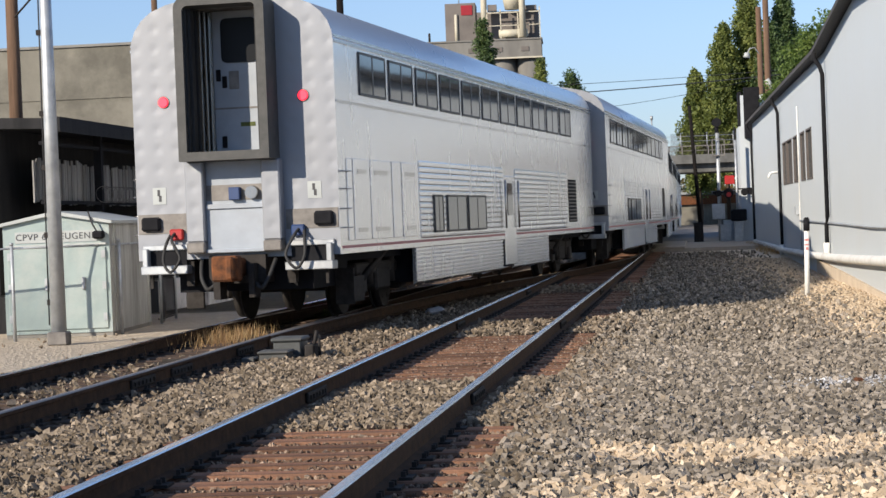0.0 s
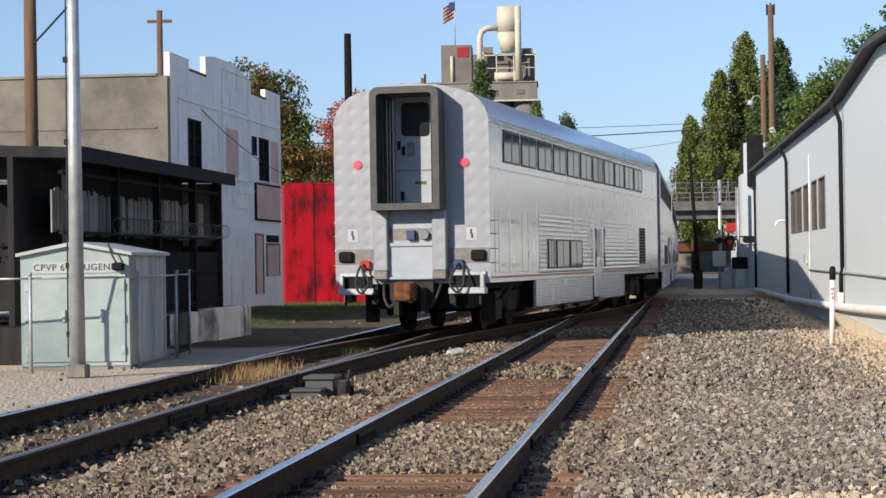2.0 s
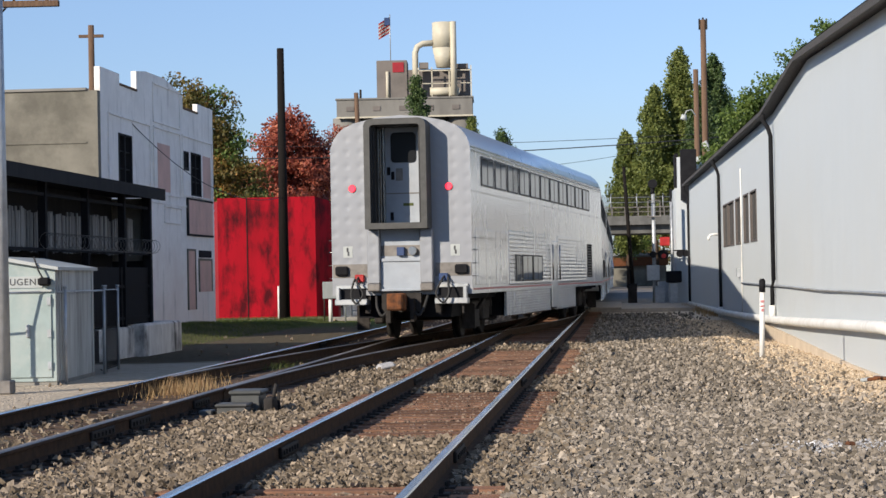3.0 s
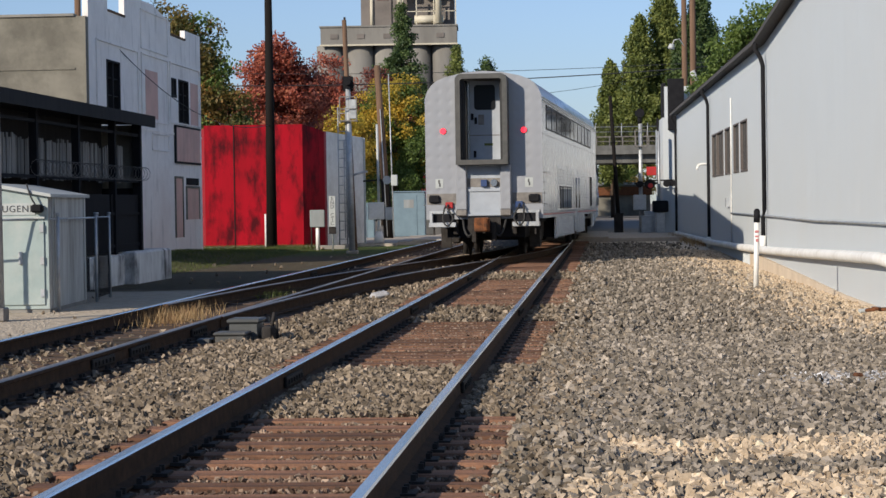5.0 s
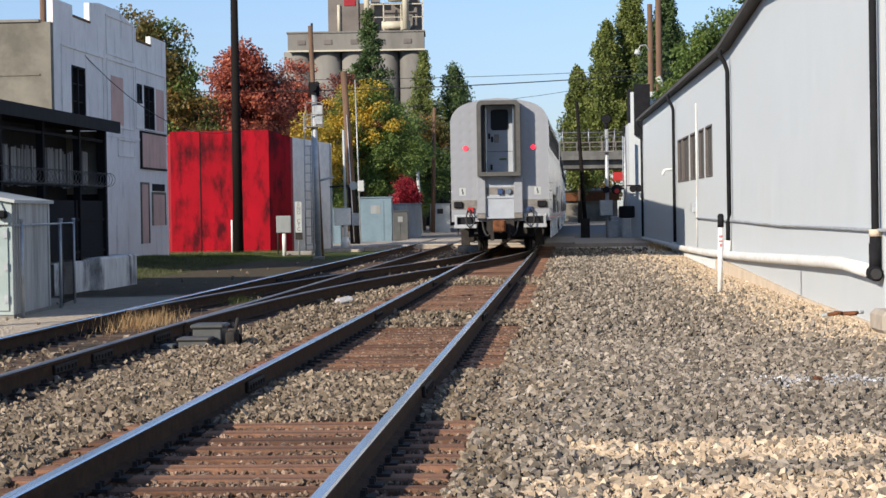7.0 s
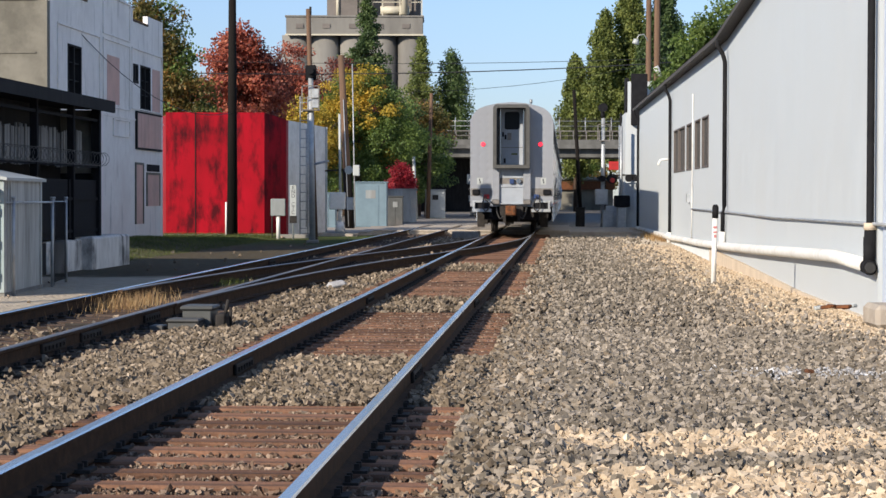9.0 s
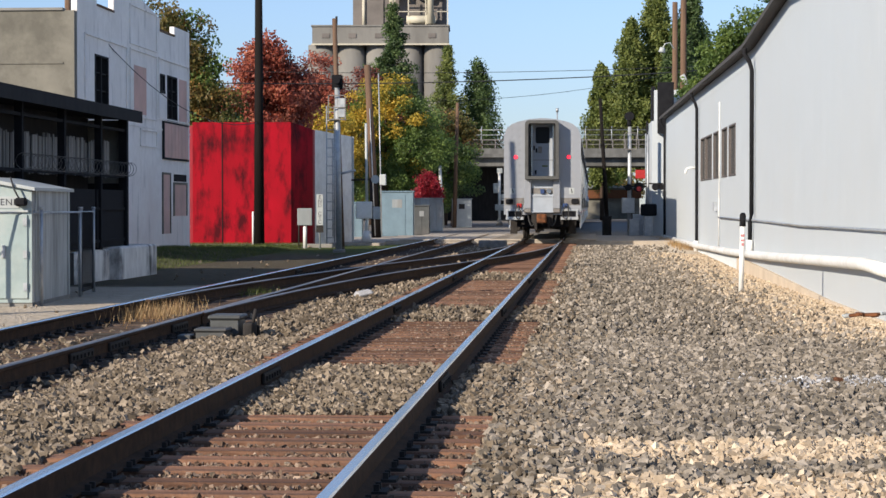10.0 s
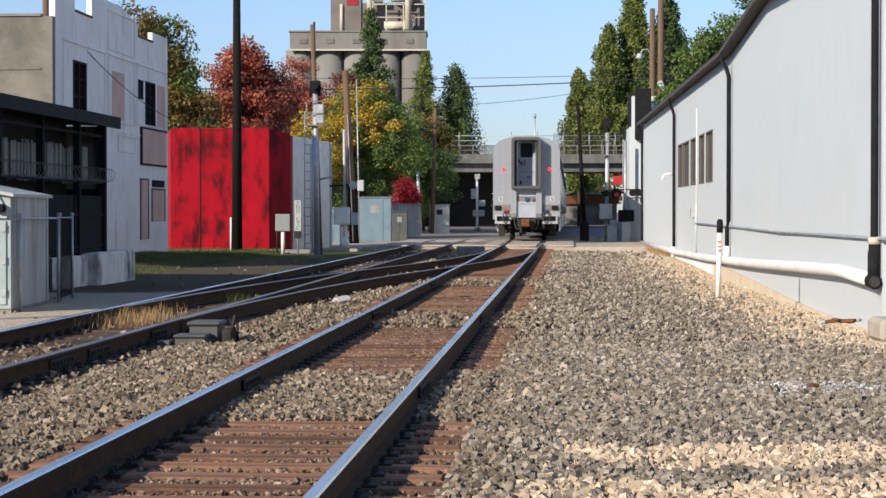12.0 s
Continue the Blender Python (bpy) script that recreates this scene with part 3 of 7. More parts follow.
cross_track = thing("railway_track", label="curved crossover track joining the two straight tracks", category="railway track")
sweep_rail(crossover, -1, 30.0, 76.0, 1.0, cross_track, RAILDULL, "curved rail with a dull head", z0=0.002)
sweep_rail(crossover, 1, 26.5, 76.0, 1.0, cross_track, RAILDULL, "curved rail with a dull head", z0=0.002)
lay_ties(crossover, 38.0, 66.0, cross_track, TIESD, -0.014, rnd)


# ---- loose stones
def stone_shapes(seed, count=24):
    rnd = np.random.RandomState(seed)
    v = np.array([(x, y, z) for x in (-1, 1) for y in (-1, 1) for z in (-1, 1)], float) * 0.72
    f = np.array([(0, 1, 3), (0, 3, 2), (4, 6, 7), (4, 7, 5), (0, 4, 5), (0, 5, 1), (2, 3, 7), (2, 7, 6), (0, 2, 6), (0, 6, 4), (1, 5, 7), (1, 7, 3)])
    shapes = []
    for _ in range(count):
        q = v * np.array([1.4, 1.0, 0.65]) * rnd.uniform(0.75, 1.25, 3)
        q[:, 0] *= np.where(q[:, 2] > 0, rnd.uniform(0.25, 1.0), 1.0)
        q[:, 1] *= np.where(q[:, 0] > 0, rnd.uniform(0.4, 1.0), 1.0)
        shapes.append(q + rnd.uniform(-0.30, 0.30, (8, 3)) * np.array([1.0, 0.9, 0.6]))
    return shapes, f


def turns(rnd, n):
    q = rnd.normal(size=(n, 4))
    q /= np.linalg.norm(q, axis=1)[:, None]
    w, x, y, z = q.T
    return np.stack([1 - 2 * (y * y + z * z), 2 * (x * y - w * z), 2 * (x * z + w * y), 2 * (x * y + w * z), 1 - 2 * (x * x + z * z), 2 * (y * z - w * x), 2 * (x * z - w * y), 2 * (y * z + w * x), 1 - 2 * (x * x + y * y)], 1).reshape(n, 3, 3)


def stones(name, places, sizes, material, label, seed):
    rnd = np.random.RandomState(seed)
    shapes, f = stone_shapes(seed)
    n = len(places)
    base = np.array(shapes)[rnd.randint(0, len(shapes), n)]
    v = np.einsum("nij,nkj->nki", turns(rnd, n), base) * sizes[:, None, None] + places[:, None, :]
    faces = (f[None] + 8 * np.arange(n)[:, None, None]).reshape(-1, 3)
    ob = new(name, arrays_mesh(name, v.reshape(-1, 3), faces, material))
    return tagged(ob, label, "gravel", kind="stuff")


def scatter(seed, count, y0, y1, power):
    """Stones over the bed within the width that the place shows, kept off the rails and bare ties."""
    rnd = np.random.RandomState(seed)
    k = rnd.uniform(size=count)
    y = (y0 ** power + k * (y1 ** power - y0 ** power)) ** (1 / power)
    x = (rnd.uniform(size=count) * 0.50 - 0.27) * (y + 2.0)
    u = x - S * y - NEAR_X
    w = x - S * y - FAR_X
    bare = ~((y > 15.2) & (y < 19.6) | (y > 27.5) & (y < 31.5) | (y > 43) & (y < 47))
    tie_zone = (np.abs(u) < 1.28) & bare
    crib = np.abs((y - 7.2) / 0.495 % 1.0 - 0.5) < 0.22
    ok = (np.abs(np.abs(u) - 0.752) > 0.10) & (np.abs(np.abs(w) - 0.752) > 0.12)
    ok &= ~tie_zone | (crib & (rnd.uniform(size=count) < 0.25))
    ok &= ~((np.abs(w) < 1.25) & (rnd.uniform(size=count) < 0.93))
    c = x - np.array([crossover(q) for q in y])
    ok &= ~((np.abs(c) < 1.1) & (y > 26) & (rnd.uniform(size=count) < 0.85))
    ok &= (np.abs(np.abs(c) - 0.752) > 0.12) | (y < 27)
    ok &= ~((w < -1.15) & (rnd.uniform(size=count) < 0.997))
    ok &= x < 4.5 + 0.0437 * y - 0.4 * rnd.uniform(size=count)
    sandy = (y < 14.3 + 0.35 * rnd.normal(size=count)) & (x > 0.35 + 0.25 * rnd.normal(size=count))
    ok &= ~sandy | (rnd.uniform(size=count) < np.where(tan_patch(x, y), 0.06, 0.9))
    ok &= ~((x > 2.75 + 0.0437 * y + 0.5 * rnd.normal(size=count)) & (rnd.uniform(size=count) < 0.93))
    z = -0.040 + 0.050 * rnd.uniform(size=count) ** 1.5
    z += np.where(np.abs(u) < 1.6, 0.0, 0.015) + np.where((np.abs(u) < 1.28) & ~tie_zone, 0.03, 0.0) - np.where(tie_zone, 0.03, 0.0)
    z -= dip(x - 4.87 - 0.0437 * y, y)
    size = 0.011 + 0.022 * rnd.uniform(size=count) ** 2.4 + 0.0003 * y
    size = np.where(tie_zone, size * 0.7, size)
    return np.stack([x, y, z], 1)[ok], size[ok]


def tan_patch(x, y):
    """Where pale rubble covers the grey stone: a strip right at the front and an uneven one behind it."""
    edge = 0.18 * np.sin(3.1 * x) + 0.12 * np.sin(7.3 * x + 1.0)
    return (y < 11.55 + edge + 0.12 * x) | ((y > 12.55 + edge - 0.10 * x) & (y < 13.55 + 0.5 * edge) & (x > 0.75)) | ((x > 2.6 + edge) & (y < 13.4))


def lay_ballast(seed, count, y0, y1, power, grow):
    """Brown ballast round the tracks, greyer stone on the path beside them."""
    p, s = scatter(seed, count, y0, y1, power)
    rnd = np.random.RandomState(seed + 40)
    grey = p[:, 0] - S * p[:, 1] - NEAR_X > 1.5 + 0.35 * rnd.normal(size=len(p))
    stones("ballast", p[~grey], s[~grey] * grow, BALLAST, "loose angular brown-grey track ballast", seed + 10)
    stones("ballast", p[grey], s[grey] * grow, GREYBALLAST, "loose angular grey ballast on the path beside the track", seed + 20)


lay_ballast(11, 140000, 9.5, 24.0, 1.1, 1.0)
lay_ballast(12, 80000, 24.0, 80.0, 0.8, 1.05)

# small gravel packed between the ties
rnd2 = np.random.RandomState(30)
n = 30000
ky = rnd2.randint(4, 80, n)
yy = 7.2 + 0.495 * (ky + 0.5) + rnd2.uniform(-0.125, 0.125, n)
xx = near_line(yy) + rnd2.uniform(-1.3, 1.3, n)
uu = np.abs(np.abs(xx - near_line(yy)) - 0.752)
keep = (uu > 0.09) & ~((yy > 15.2) & (yy < 19.6) | (yy > 27.5) & (yy < 31.5))
stones("crib_gravel", np.stack([xx, yy, -0.030 + 0.016 * rnd2.uniform(size=n)], 1)[keep], (0.013 + 0.011 * rnd2.uniform(size=n) ** 2)[keep], CRIB, "small rust-brown gravel packed between the ties", 29)

rnd2 = np.random.RandomState(31)
n = 42000
yy = 9.2 + 4.7 * rnd2.uniform(size=n)
xx = 0.25 + (yy - 9.0) * 0.06 + rnd2.uniform(size=n) * 3.6
keep = tan_patch(xx, yy) | (rnd2.uniform(size=n) < 0.03)
zz = -0.022 + 0.02 * rnd2.uniform(size=n)
sz = 0.008 + 0.030 * rnd2.uniform(size=n) ** 5.0
stones("tan_rubble", np.stack([xx, yy, zz + sz * 0.4], 1)[keep], sz[keep], TANSTONE, "pale tan broken rubble spread on sandy gravel", 33)
# pale gravel along the sandy verge, thinning out towards the track
n = 24000
yy = 14 + rnd2.uniform(size=n) ** 1.3 * 55
wx = 4.87 + 0.0437 * yy - 0.12 - np.abs(rnd2.normal(size=n)) * 1.45
stones("tan_rubble", np.stack([wx, yy, -0.035 + 0.02 * rnd2.uniform(size=n) - dip(wx - 4.87 - 0.0437 * yy, yy)], 1), 0.008 + 0.016 * rnd2.uniform(size=n) ** 3 + 0.0002 * yy, TANSTONE, "pale tan stones strewn along the sandy verge", 34)
# white chips of spilt lime by a scrap of orange plastic
n = 420
cx, cy = rnd2.normal(size=n) * 0.42 + 3.15, rnd2.normal(size=n) * 0.28 + 17.9
CHALK = stone_mat("chalk_chip", (0.26, 0.25, 0.245), (0.36, 0.355, 0.36), (0.48, 0.48, 0.49))
stones("chalk_chips", np.stack([cx, cy, np.full(n, 0.022)], 1), 0.008 + 0.014 * rnd2.uniform(size=n), CHALK, "spilt white chips over the gravel", 35)


# ---------------------------------------------------------------- the train
HALF, TOP = 1.50, 4.76       # half width, height over the rails
PITCH, TRUCKS, REAR = 25.5, 18.1, 3.9  # coupled length, truck centres, overhang
BODY0, BODY1 = -TRUCKS / 2 - REAR, TRUCKS / 2 + 3.15
PROFILE = [(1.50, 0.98), (1.50, 3.98), (1.485, 4.12), (1.43, 4.27), (1.33, 4.41), (1.18, 4.53), (0.95, 4.62), (0.5, 4.72), (0.0, TOP)]


def car_outline(scale=1.0):
    right = PROFILE
    left = [(-x, z) for x, z in reversed(right[:-1])]
    return [(x * scale, z) for x, z in right + left]


def end_frame(bm, x, z0, z1, y0, y1, w):
    """A tall rounded frame, open in the middle."""
    def ring(x, z0, z1, r):
        pts = [(-x, z0), (x, z0)]
        for k in range(7):
            a = pi / 2 * k / 6
            pts.append((x - r + r * cos(a), z1 - r + r * sin(a)))
        for k in range(7):
            a = pi / 2 + pi / 2 * k / 6
            pts.append((-x + r + r * cos(a), z1 - r + r * sin(a)))
        return pts
    outer, inner = ring(x, z0, z1, 0.16), ring(x - w, z0 + w, z1 - w, 0.08)
    vs = [[bm.verts.new((px, y, pz)) for px, pz in pts] for pts in (outer, inner) for y in (y0, y1)]
    n = len(outer)
    for a, b in ((0, 1), (1, 3), (3, 2), (2, 0)):
        for k in range(n):
            bm.faces.new((vs[a][k], vs[a][(k + 1) % n], vs[b][(k + 1) % n], vs[b][k]))
    bmesh.ops.recalc_face_normals(bm, faces=bm.faces)
    return bm


def rounded_panel(bm, y0, y1, z0, z1, x0, x1, r=0.08):
    """A plate with rounded corners standing along a car's side, from x0 to x1."""
    pts = []
    for cy, cz, a0 in ((y1 - r, z0 + r, -90), (y1 - r, z1 - r, 0), (y0 + r, z1 - r, 90), (y0 + r, z0 + r, 180)):
        for k in range(4):
            a = radians(a0 + 30 * k)
            pts.append((cy + r * cos(a), cz + r * sin(a)))
    a = [bm.verts.new((x0, y, z)) for y, z in pts]
    b = [bm.verts.new((x1, y, z)) for y, z in pts]
    n = len(pts)
    for k in range(n):
        bm.faces.new((a[k], a[(k + 1) % n], b[(k + 1) % n], b[k]))
    bm.faces.new(list(reversed(a)))
    bm.faces.new(b)
    return bm


def hose(parent, name, pts, r, material, label=""):
    bm = bmesh.new()
    fine = []
    P = [Vector(p) for p in pts]
    for i in range(len(P) - 1):
        p0, p1, p2, p3 = P[max(i - 1, 0)], P[i], P[i + 1], P[min(i + 2, len(P) - 1)]
        for k in range(5):
            t = k / 5
            fine.append(0.5 * (2 * p1 + (p2 - p0) * t + (2 * p0 - 5 * p1 + 4 * p2 - p3) * t * t + (3 * p1 - p0 - 3 * p2 + p3) * t ** 3))
    fine.append(P[-1])
    tube(bm, fine, r, 7)
    return part(name, bm, material, parent, label)


def wheelset(parent, y):
    """An axle with its two wheels, turning about the local x axis."""
    bm = bmesh.new()
    rod(bm, (-0.9, 0, 0), (0.9, 0, 0), 0.08, seg=10)
    for s in (-1, 1):
        x = 0.752 * s
        rod(bm, (x - 0.065 * s, 0, 0), (x + 0.07 * s, 0, 0), 0.455, 0.445, seg=28)
        rod(bm, (x - 0.095 * s, 0, 0), (x - 0.06 * s, 0, 0), 0.485, 0.485, seg=28)
        rod(bm, (x + 0.06 * s, 0, 0), (x + 0.10 * s, 0, 0), 0.17, 0.15, seg=14)
        for k in range(6):
            a = 2 * pi * k / 6
            rod(bm, (x + 0.06 * s, 0.30 * cos(a), 0.30 * sin(a)), (x + 0.078 * s, 0.30 * cos(a), 0.30 * sin(a)), 0.045, seg=8)
    return part("wheelset", bm, IRON, parent, m=pose(0, y, 0.47))


def truck_frame(parent, y):
    bm = bmesh.new()
    for s in (-1, 1):
        x0, x1 = (0.95, 1.12) if s > 0 else (-1.12, -0.95)
        box(bm, x0, x1, y - 1.65, y + 1.65, 0.62, 0.80, bevel=0.03)
        box(bm, x0 - 0.02, x1 + 0.02, y - 0.45, y + 0.45, 0.35, 0.72, bevel=0.04)
        for a in (-1.3, 1.3):
            box(bm, x0 - 0.02, x1 + 0.03, y + a - 0.2, y + a + 0.2, 0.32, 0.66, bevel=0.04)
            rod(bm, (s * 1.04, y + a * 0.55, 0.45), (s * 1.04, y + a * 0.55, 0.9), 0.11, seg=10)
        rod(bm, (s * 1.16, y - 1.5, 0.55), (s * 1.16, y + 0.2, 1.0), 0.05, seg=8)
    box(bm, -1.0, 1.0, y - 0.3, y + 0.3, 0.5, 0.85, bevel=0.03)
    part("truck_frame", bm, IRON, parent)


def passenger_car(label, kind_of_car, rear_detail):
    """A two-storey stainless passenger car. Local y runs ahead, z = 0 is the rail head."""
    car = thing("passenger_car", label=label, category="railway car", group="cars of the train")
    y0, y1 = BODY0, BODY1
    bm = bmesh.new()
    out = car_outline()
    n = len(out)
    a = [bm.verts.new((x, y0, z)) for x, z in out]
    b = [bm.verts.new((x, y1, z)) for x, z in out]
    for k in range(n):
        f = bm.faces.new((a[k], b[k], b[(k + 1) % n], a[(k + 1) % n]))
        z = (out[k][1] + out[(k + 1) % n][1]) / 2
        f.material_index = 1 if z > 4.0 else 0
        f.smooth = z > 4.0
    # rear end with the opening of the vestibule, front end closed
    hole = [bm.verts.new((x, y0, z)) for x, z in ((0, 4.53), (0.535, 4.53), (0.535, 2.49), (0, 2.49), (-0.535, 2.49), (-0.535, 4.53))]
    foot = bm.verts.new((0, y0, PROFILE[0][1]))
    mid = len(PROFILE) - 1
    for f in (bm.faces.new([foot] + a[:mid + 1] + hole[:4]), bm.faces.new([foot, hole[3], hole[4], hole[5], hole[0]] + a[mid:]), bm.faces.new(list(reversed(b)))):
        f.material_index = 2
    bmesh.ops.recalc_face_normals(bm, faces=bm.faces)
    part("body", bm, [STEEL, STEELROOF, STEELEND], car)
    # gutter rails along the eaves and the seam above the windows
    for s in (-1, 1):
        bm = bmesh.new()
        for z, t in ((3.985, 0.022), (4.06, 0.014), (3.14, 0.010)):
            box(bm, s * 1.50 if s > 0 else -1.50 - t, 1.50 + t if s > 0 else s * 1.50, y0 + 0.03, y1, z - 0.02, z + 0.02)
        part("gutter", bm, STEELTRIM, car)
    # horizontal fluting of the lower sides
    for s in (-1, 1):
        ridge = [(1.496 * s, 1.11), (1.496 * s, 2.40)]
        for k in reversed(range(13)):
            z = 1.12 + 0.098 * k
            ridge += [(1.503 * s, z + 0.096), (1.509 * s, z + 0.080), (1.512 * s, z + 0.049), (1.509 * s, z + 0.018), (1.503 * s, z + 0.002)]
        for ya, yb in ((y0 + 5.1, y0 + 12.55), (y0 + 13.9, y0 + 20.7)):
            bm = prism(bmesh.new(), ridge, ya, yb)
            bmesh.ops.recalc_face_normals(bm, faces=bm.faces)
            part("fluted_panel", bm, STEEL, car)
        # smooth locker doors near the end
        for ya, yb in ((0.45, 0.72), (0.80, 1.75), (1.82, 3.1), (3.2, 3.75), (3.85, 4.95)):
            bm = boxes((1.50 if s > 0 else -1.515, 1.515 if s > 0 else -1.50, y0 + ya, y0 + yb, 1.16, 2.34), bevel=0.006)
            locker = part("locker_door", bm, STEEL, car)
            if yb - ya > 0.9:
                xa, xb = (1.513, 1.519) if s > 0 else (-1.519, -1.513)
                for z in (1.27, 2.12):
                    part("locker_vent", boxes((xa, xb, y0 + ya + 0.22, y0 + yb - 0.22, z, z + 0.07)), STEELTRIM, locker)
        # skirts below the floor, ribbed
        for ya, yb in ((4.72, 12.42), (13.55, 17.95)):
            ridge = [(1.43 * s, 0.38), (1.43 * s, 0.99)]
            for k in reversed(range(9)):
                z = 0.41 + 0.064 * k
                ridge += [(1.474 * s, z + 0.054), (1.496 * s, z + 0.042), (1.496 * s, z + 0.010), (1.474 * s, z - 0.004)]
            bm = prism(bmesh.new(), ridge, y0 + ya, y0 + yb)
            bmesh.ops.recalc_face_normals(bm, faces=bm.faces)
            part("skirt", bm, STEEL, car)
        bm = boxes((1.50 if s > 0 else -1.506, 1.506 if s > 0 else -1.50, y0 + 0.1, y1 - 0.1, 1.055, 1.095))
        part("stripe", bm, REDSTRIPE, car, "faded pale red stripe")
        # upper windows
        if kind_of_car == "lounge":
            spans = [(2.2 + 1.25 * k, 1.14) for k in range(17)]
            tall = (3.18, 4.0)
        else:
            spans = [(1.38 + 1.868 * k, 1.58) for k in range(11)]
            tall = (3.30, 3.90)
        for ya, w in spans:
            bm = bmesh.new()
            rounded_panel(bm, y0 + ya, y0 + ya + w, tall[0], tall[1], 1.496 * s, 1.516 * s)
            win = part("window", bm, GLASS, car, "dark tinted window")
            bm = boxes((1.50 * s - 0.02, 1.50 * s + 0.02, y0 + ya + w * 0.48, y0 + ya + w * 0.52, tall[0], tall[1]),
                       (1.50 * s - 0.02, 1.50 * s + 0.022, y0 + ya, y0 + ya + w, tall[0] - 0.02, tall[0] + 0.018),
                       (1.50 * s - 0.02, 1.50 * s + 0.022, y0 + ya, y0 + ya + w, tall[1] - 0.018, tall[1] + 0.02),
                       (1.50 * s - 0.02, 1.50 * s + 0.022, y0 + ya - 0.02, y0 + ya + 0.02, tall[0], tall[1]),
                       (1.50 * s - 0.02, 1.50 * s + 0.022, y0 + ya + w - 0.02, y0 + ya + w + 0.02, tall[0], tall[1]))
            part("window_frame", bm, WINFRAME, win)
        lower = ((6.12, 0.66), (7.18, 1.62), (9.0, 1.62)) if kind_of_car != "coach" else ((7.18, 1.62), (9.0, 1.62))
        for ya, w in lower:
            bm = bmesh.new()
            rounded_panel(bm, y0 + ya, y0 + ya + w, 1.22, 1.82, 1.496 * s, 1.530 * s)
            win = part("window", bm, GLASS, car, "dark tinted window")
            bm = boxes((1.50 * s - 0.02, 1.50 * s + 0.036, y0 + ya, y0 + ya + w, 1.20, 1.235), (1.50 * s - 0.02, 1.50 * s + 0.036, y0 + ya, y0 + ya + w, 1.805, 1.84),
                       (1.50 * s - 0.02, 1.50 * s + 0.036, y0 + ya - 0.02, y0 + ya + 0.02, 1.22, 1.82), (1.50 * s - 0.02, 1.50 * s + 0.036, y0 + ya + w - 0.02, y0 + ya + w + 0.02, 1.22, 1.82),
                       (1.50 * s - 0.02, 1.50 * s + 0.034, y0 + ya + w * 0.49, y0 + ya + w * 0.51, 1.22, 1.82))
            part("window_frame", bm, WINFRAME, win)
        # entrance door
        door = part("side_door", boxes((1.50 * s - 0.02, 1.50 * s + 0.012, y0 + 12.6, y0 + 13.85, 0.47, 2.24), bevel=0.01), STEEL, car)
        bm = bmesh.new()
        rounded_panel(bm, y0 + 12.95, y0 + 13.5, 1.45, 2.1, 1.505 * s, 1.524 * s)
        part("door_pane", bm, GLASS, door)
        part("handrail", rods(((1.56 * s, y0 + 13.95, 1.2), (1.56 * s, y0 + 13.95, 2.15), 0.02)), STEELTRIM, door)
        part("handrail", rods(((1.56 * s, y0 + 12.5, 1.2), (1.56 * s, y0 + 12.5, 2.15), 0.02)), STEELTRIM, door)
        # louvred vent
        bm = boxes((1.50 * s - 0.02, 1.50 * s + 0.004, y0 + 21.0, y0 + 22.25, 1.25, 2.26))
        vent = part("vent", bm, BLACK, car, "black louvred vent")
        bm = bmesh.new()
        for k in range(12):
            box(bm, 1.50 * s - 0.01, 1.50 * s + 0.018, y0 + 21.0, y0 + 22.25, 1.28 + 0.082 * k, 1.31 + 0.082 * k)
        part("louvre", bm, DIRTYSTEEL, vent)
        # corner grab irons
        for z in (1.35, 1.62, 1.9, 2.15):
            bm = tube(bmesh.new(), [(1.49 * s, y0 + 0.08, z), (1.56 * s, y0 + 0.085, z), (1.58 * s, y0 + 0.11, z), (1.58 * s, y0 + 0.38, z), (1.56 * s, y0 + 0.405, z), (1.49 * s, y0 + 0.41, z)], 0.010, 6)
            part("grab_iron", bm, STEELTRIM, car)
    # underfloor tanks between the skirts
    part("underfloor", boxes((-1.35, 1.35, y0 + 4.9, y0 + 17.8, 0.42, 1.0), (-1.2, 1.2, y0 + 0.4, y1 - 0.4, 0.86, 1.0)), BLACK, car)
    part("rear_underframe", boxes((-1.0, 1.0, y0 + 0.3, y0 + 2.2, 0.5, 0.97)), BLACK, car)
    # roof details
    part("roof_vent", boxes((-0.22, 0.22, y0 + 3.0, y0 + 3.7, TOP - 0.05, TOP + 0.07), (-0.05, 0.05, y0 + 14, y0 + 14.1, TOP - 0.05, TOP + 0.2), bevel=0.015), STEELTRIM, car)
    for s in (-1, 1):
        part("gangway", boxes((-0.66 if s < 0 else 0.54, -0.54 if s < 0 else 0.66, y1, y1 + 0.42, 2.45, 4.55)), DIAPH, car)
    part("gangway", boxes((-0.66, 0.66, y1, y1 + 0.42, 4.45, 4.62), (-0.66, 0.66, y1, y1 + 0.42, 2.3, 2.45)), DIAPH, car)
    part("coupler", boxes((-0.12, 0.12, y1 - 0.2, y1 + 0.5, 0.72, 0.98), bevel=0.03), RUSTORANGE, car)
    for y in (-TRUCKS / 2, TRUCKS / 2):
        truck_frame(car, y)
    sets = [wheelset(car, y + a) for y in (-TRUCKS / 2, TRUCKS / 2) for a in (-1.3, 1.3)]
    # rear end
    e = y0
    bm = bmesh.new()
    end_frame(bm, 0.66, 2.36, 4.66, e - 0.52, e, 0.125)
    gang = part("end_gangway", bm, DIAPH, car, "dark grey rubber gangway frame")
    part("gangway_pleat", boxes((-0.545, -0.50, e - 0.45, e - 0.01, 2.49, 4.5), (-0.50, -0.46, e - 0.36, e - 0.22, 2.49, 4.5), (-0.50, -0.45, e - 0.15, e - 0.05, 2.49, 4.5)), RUBBER, gang)
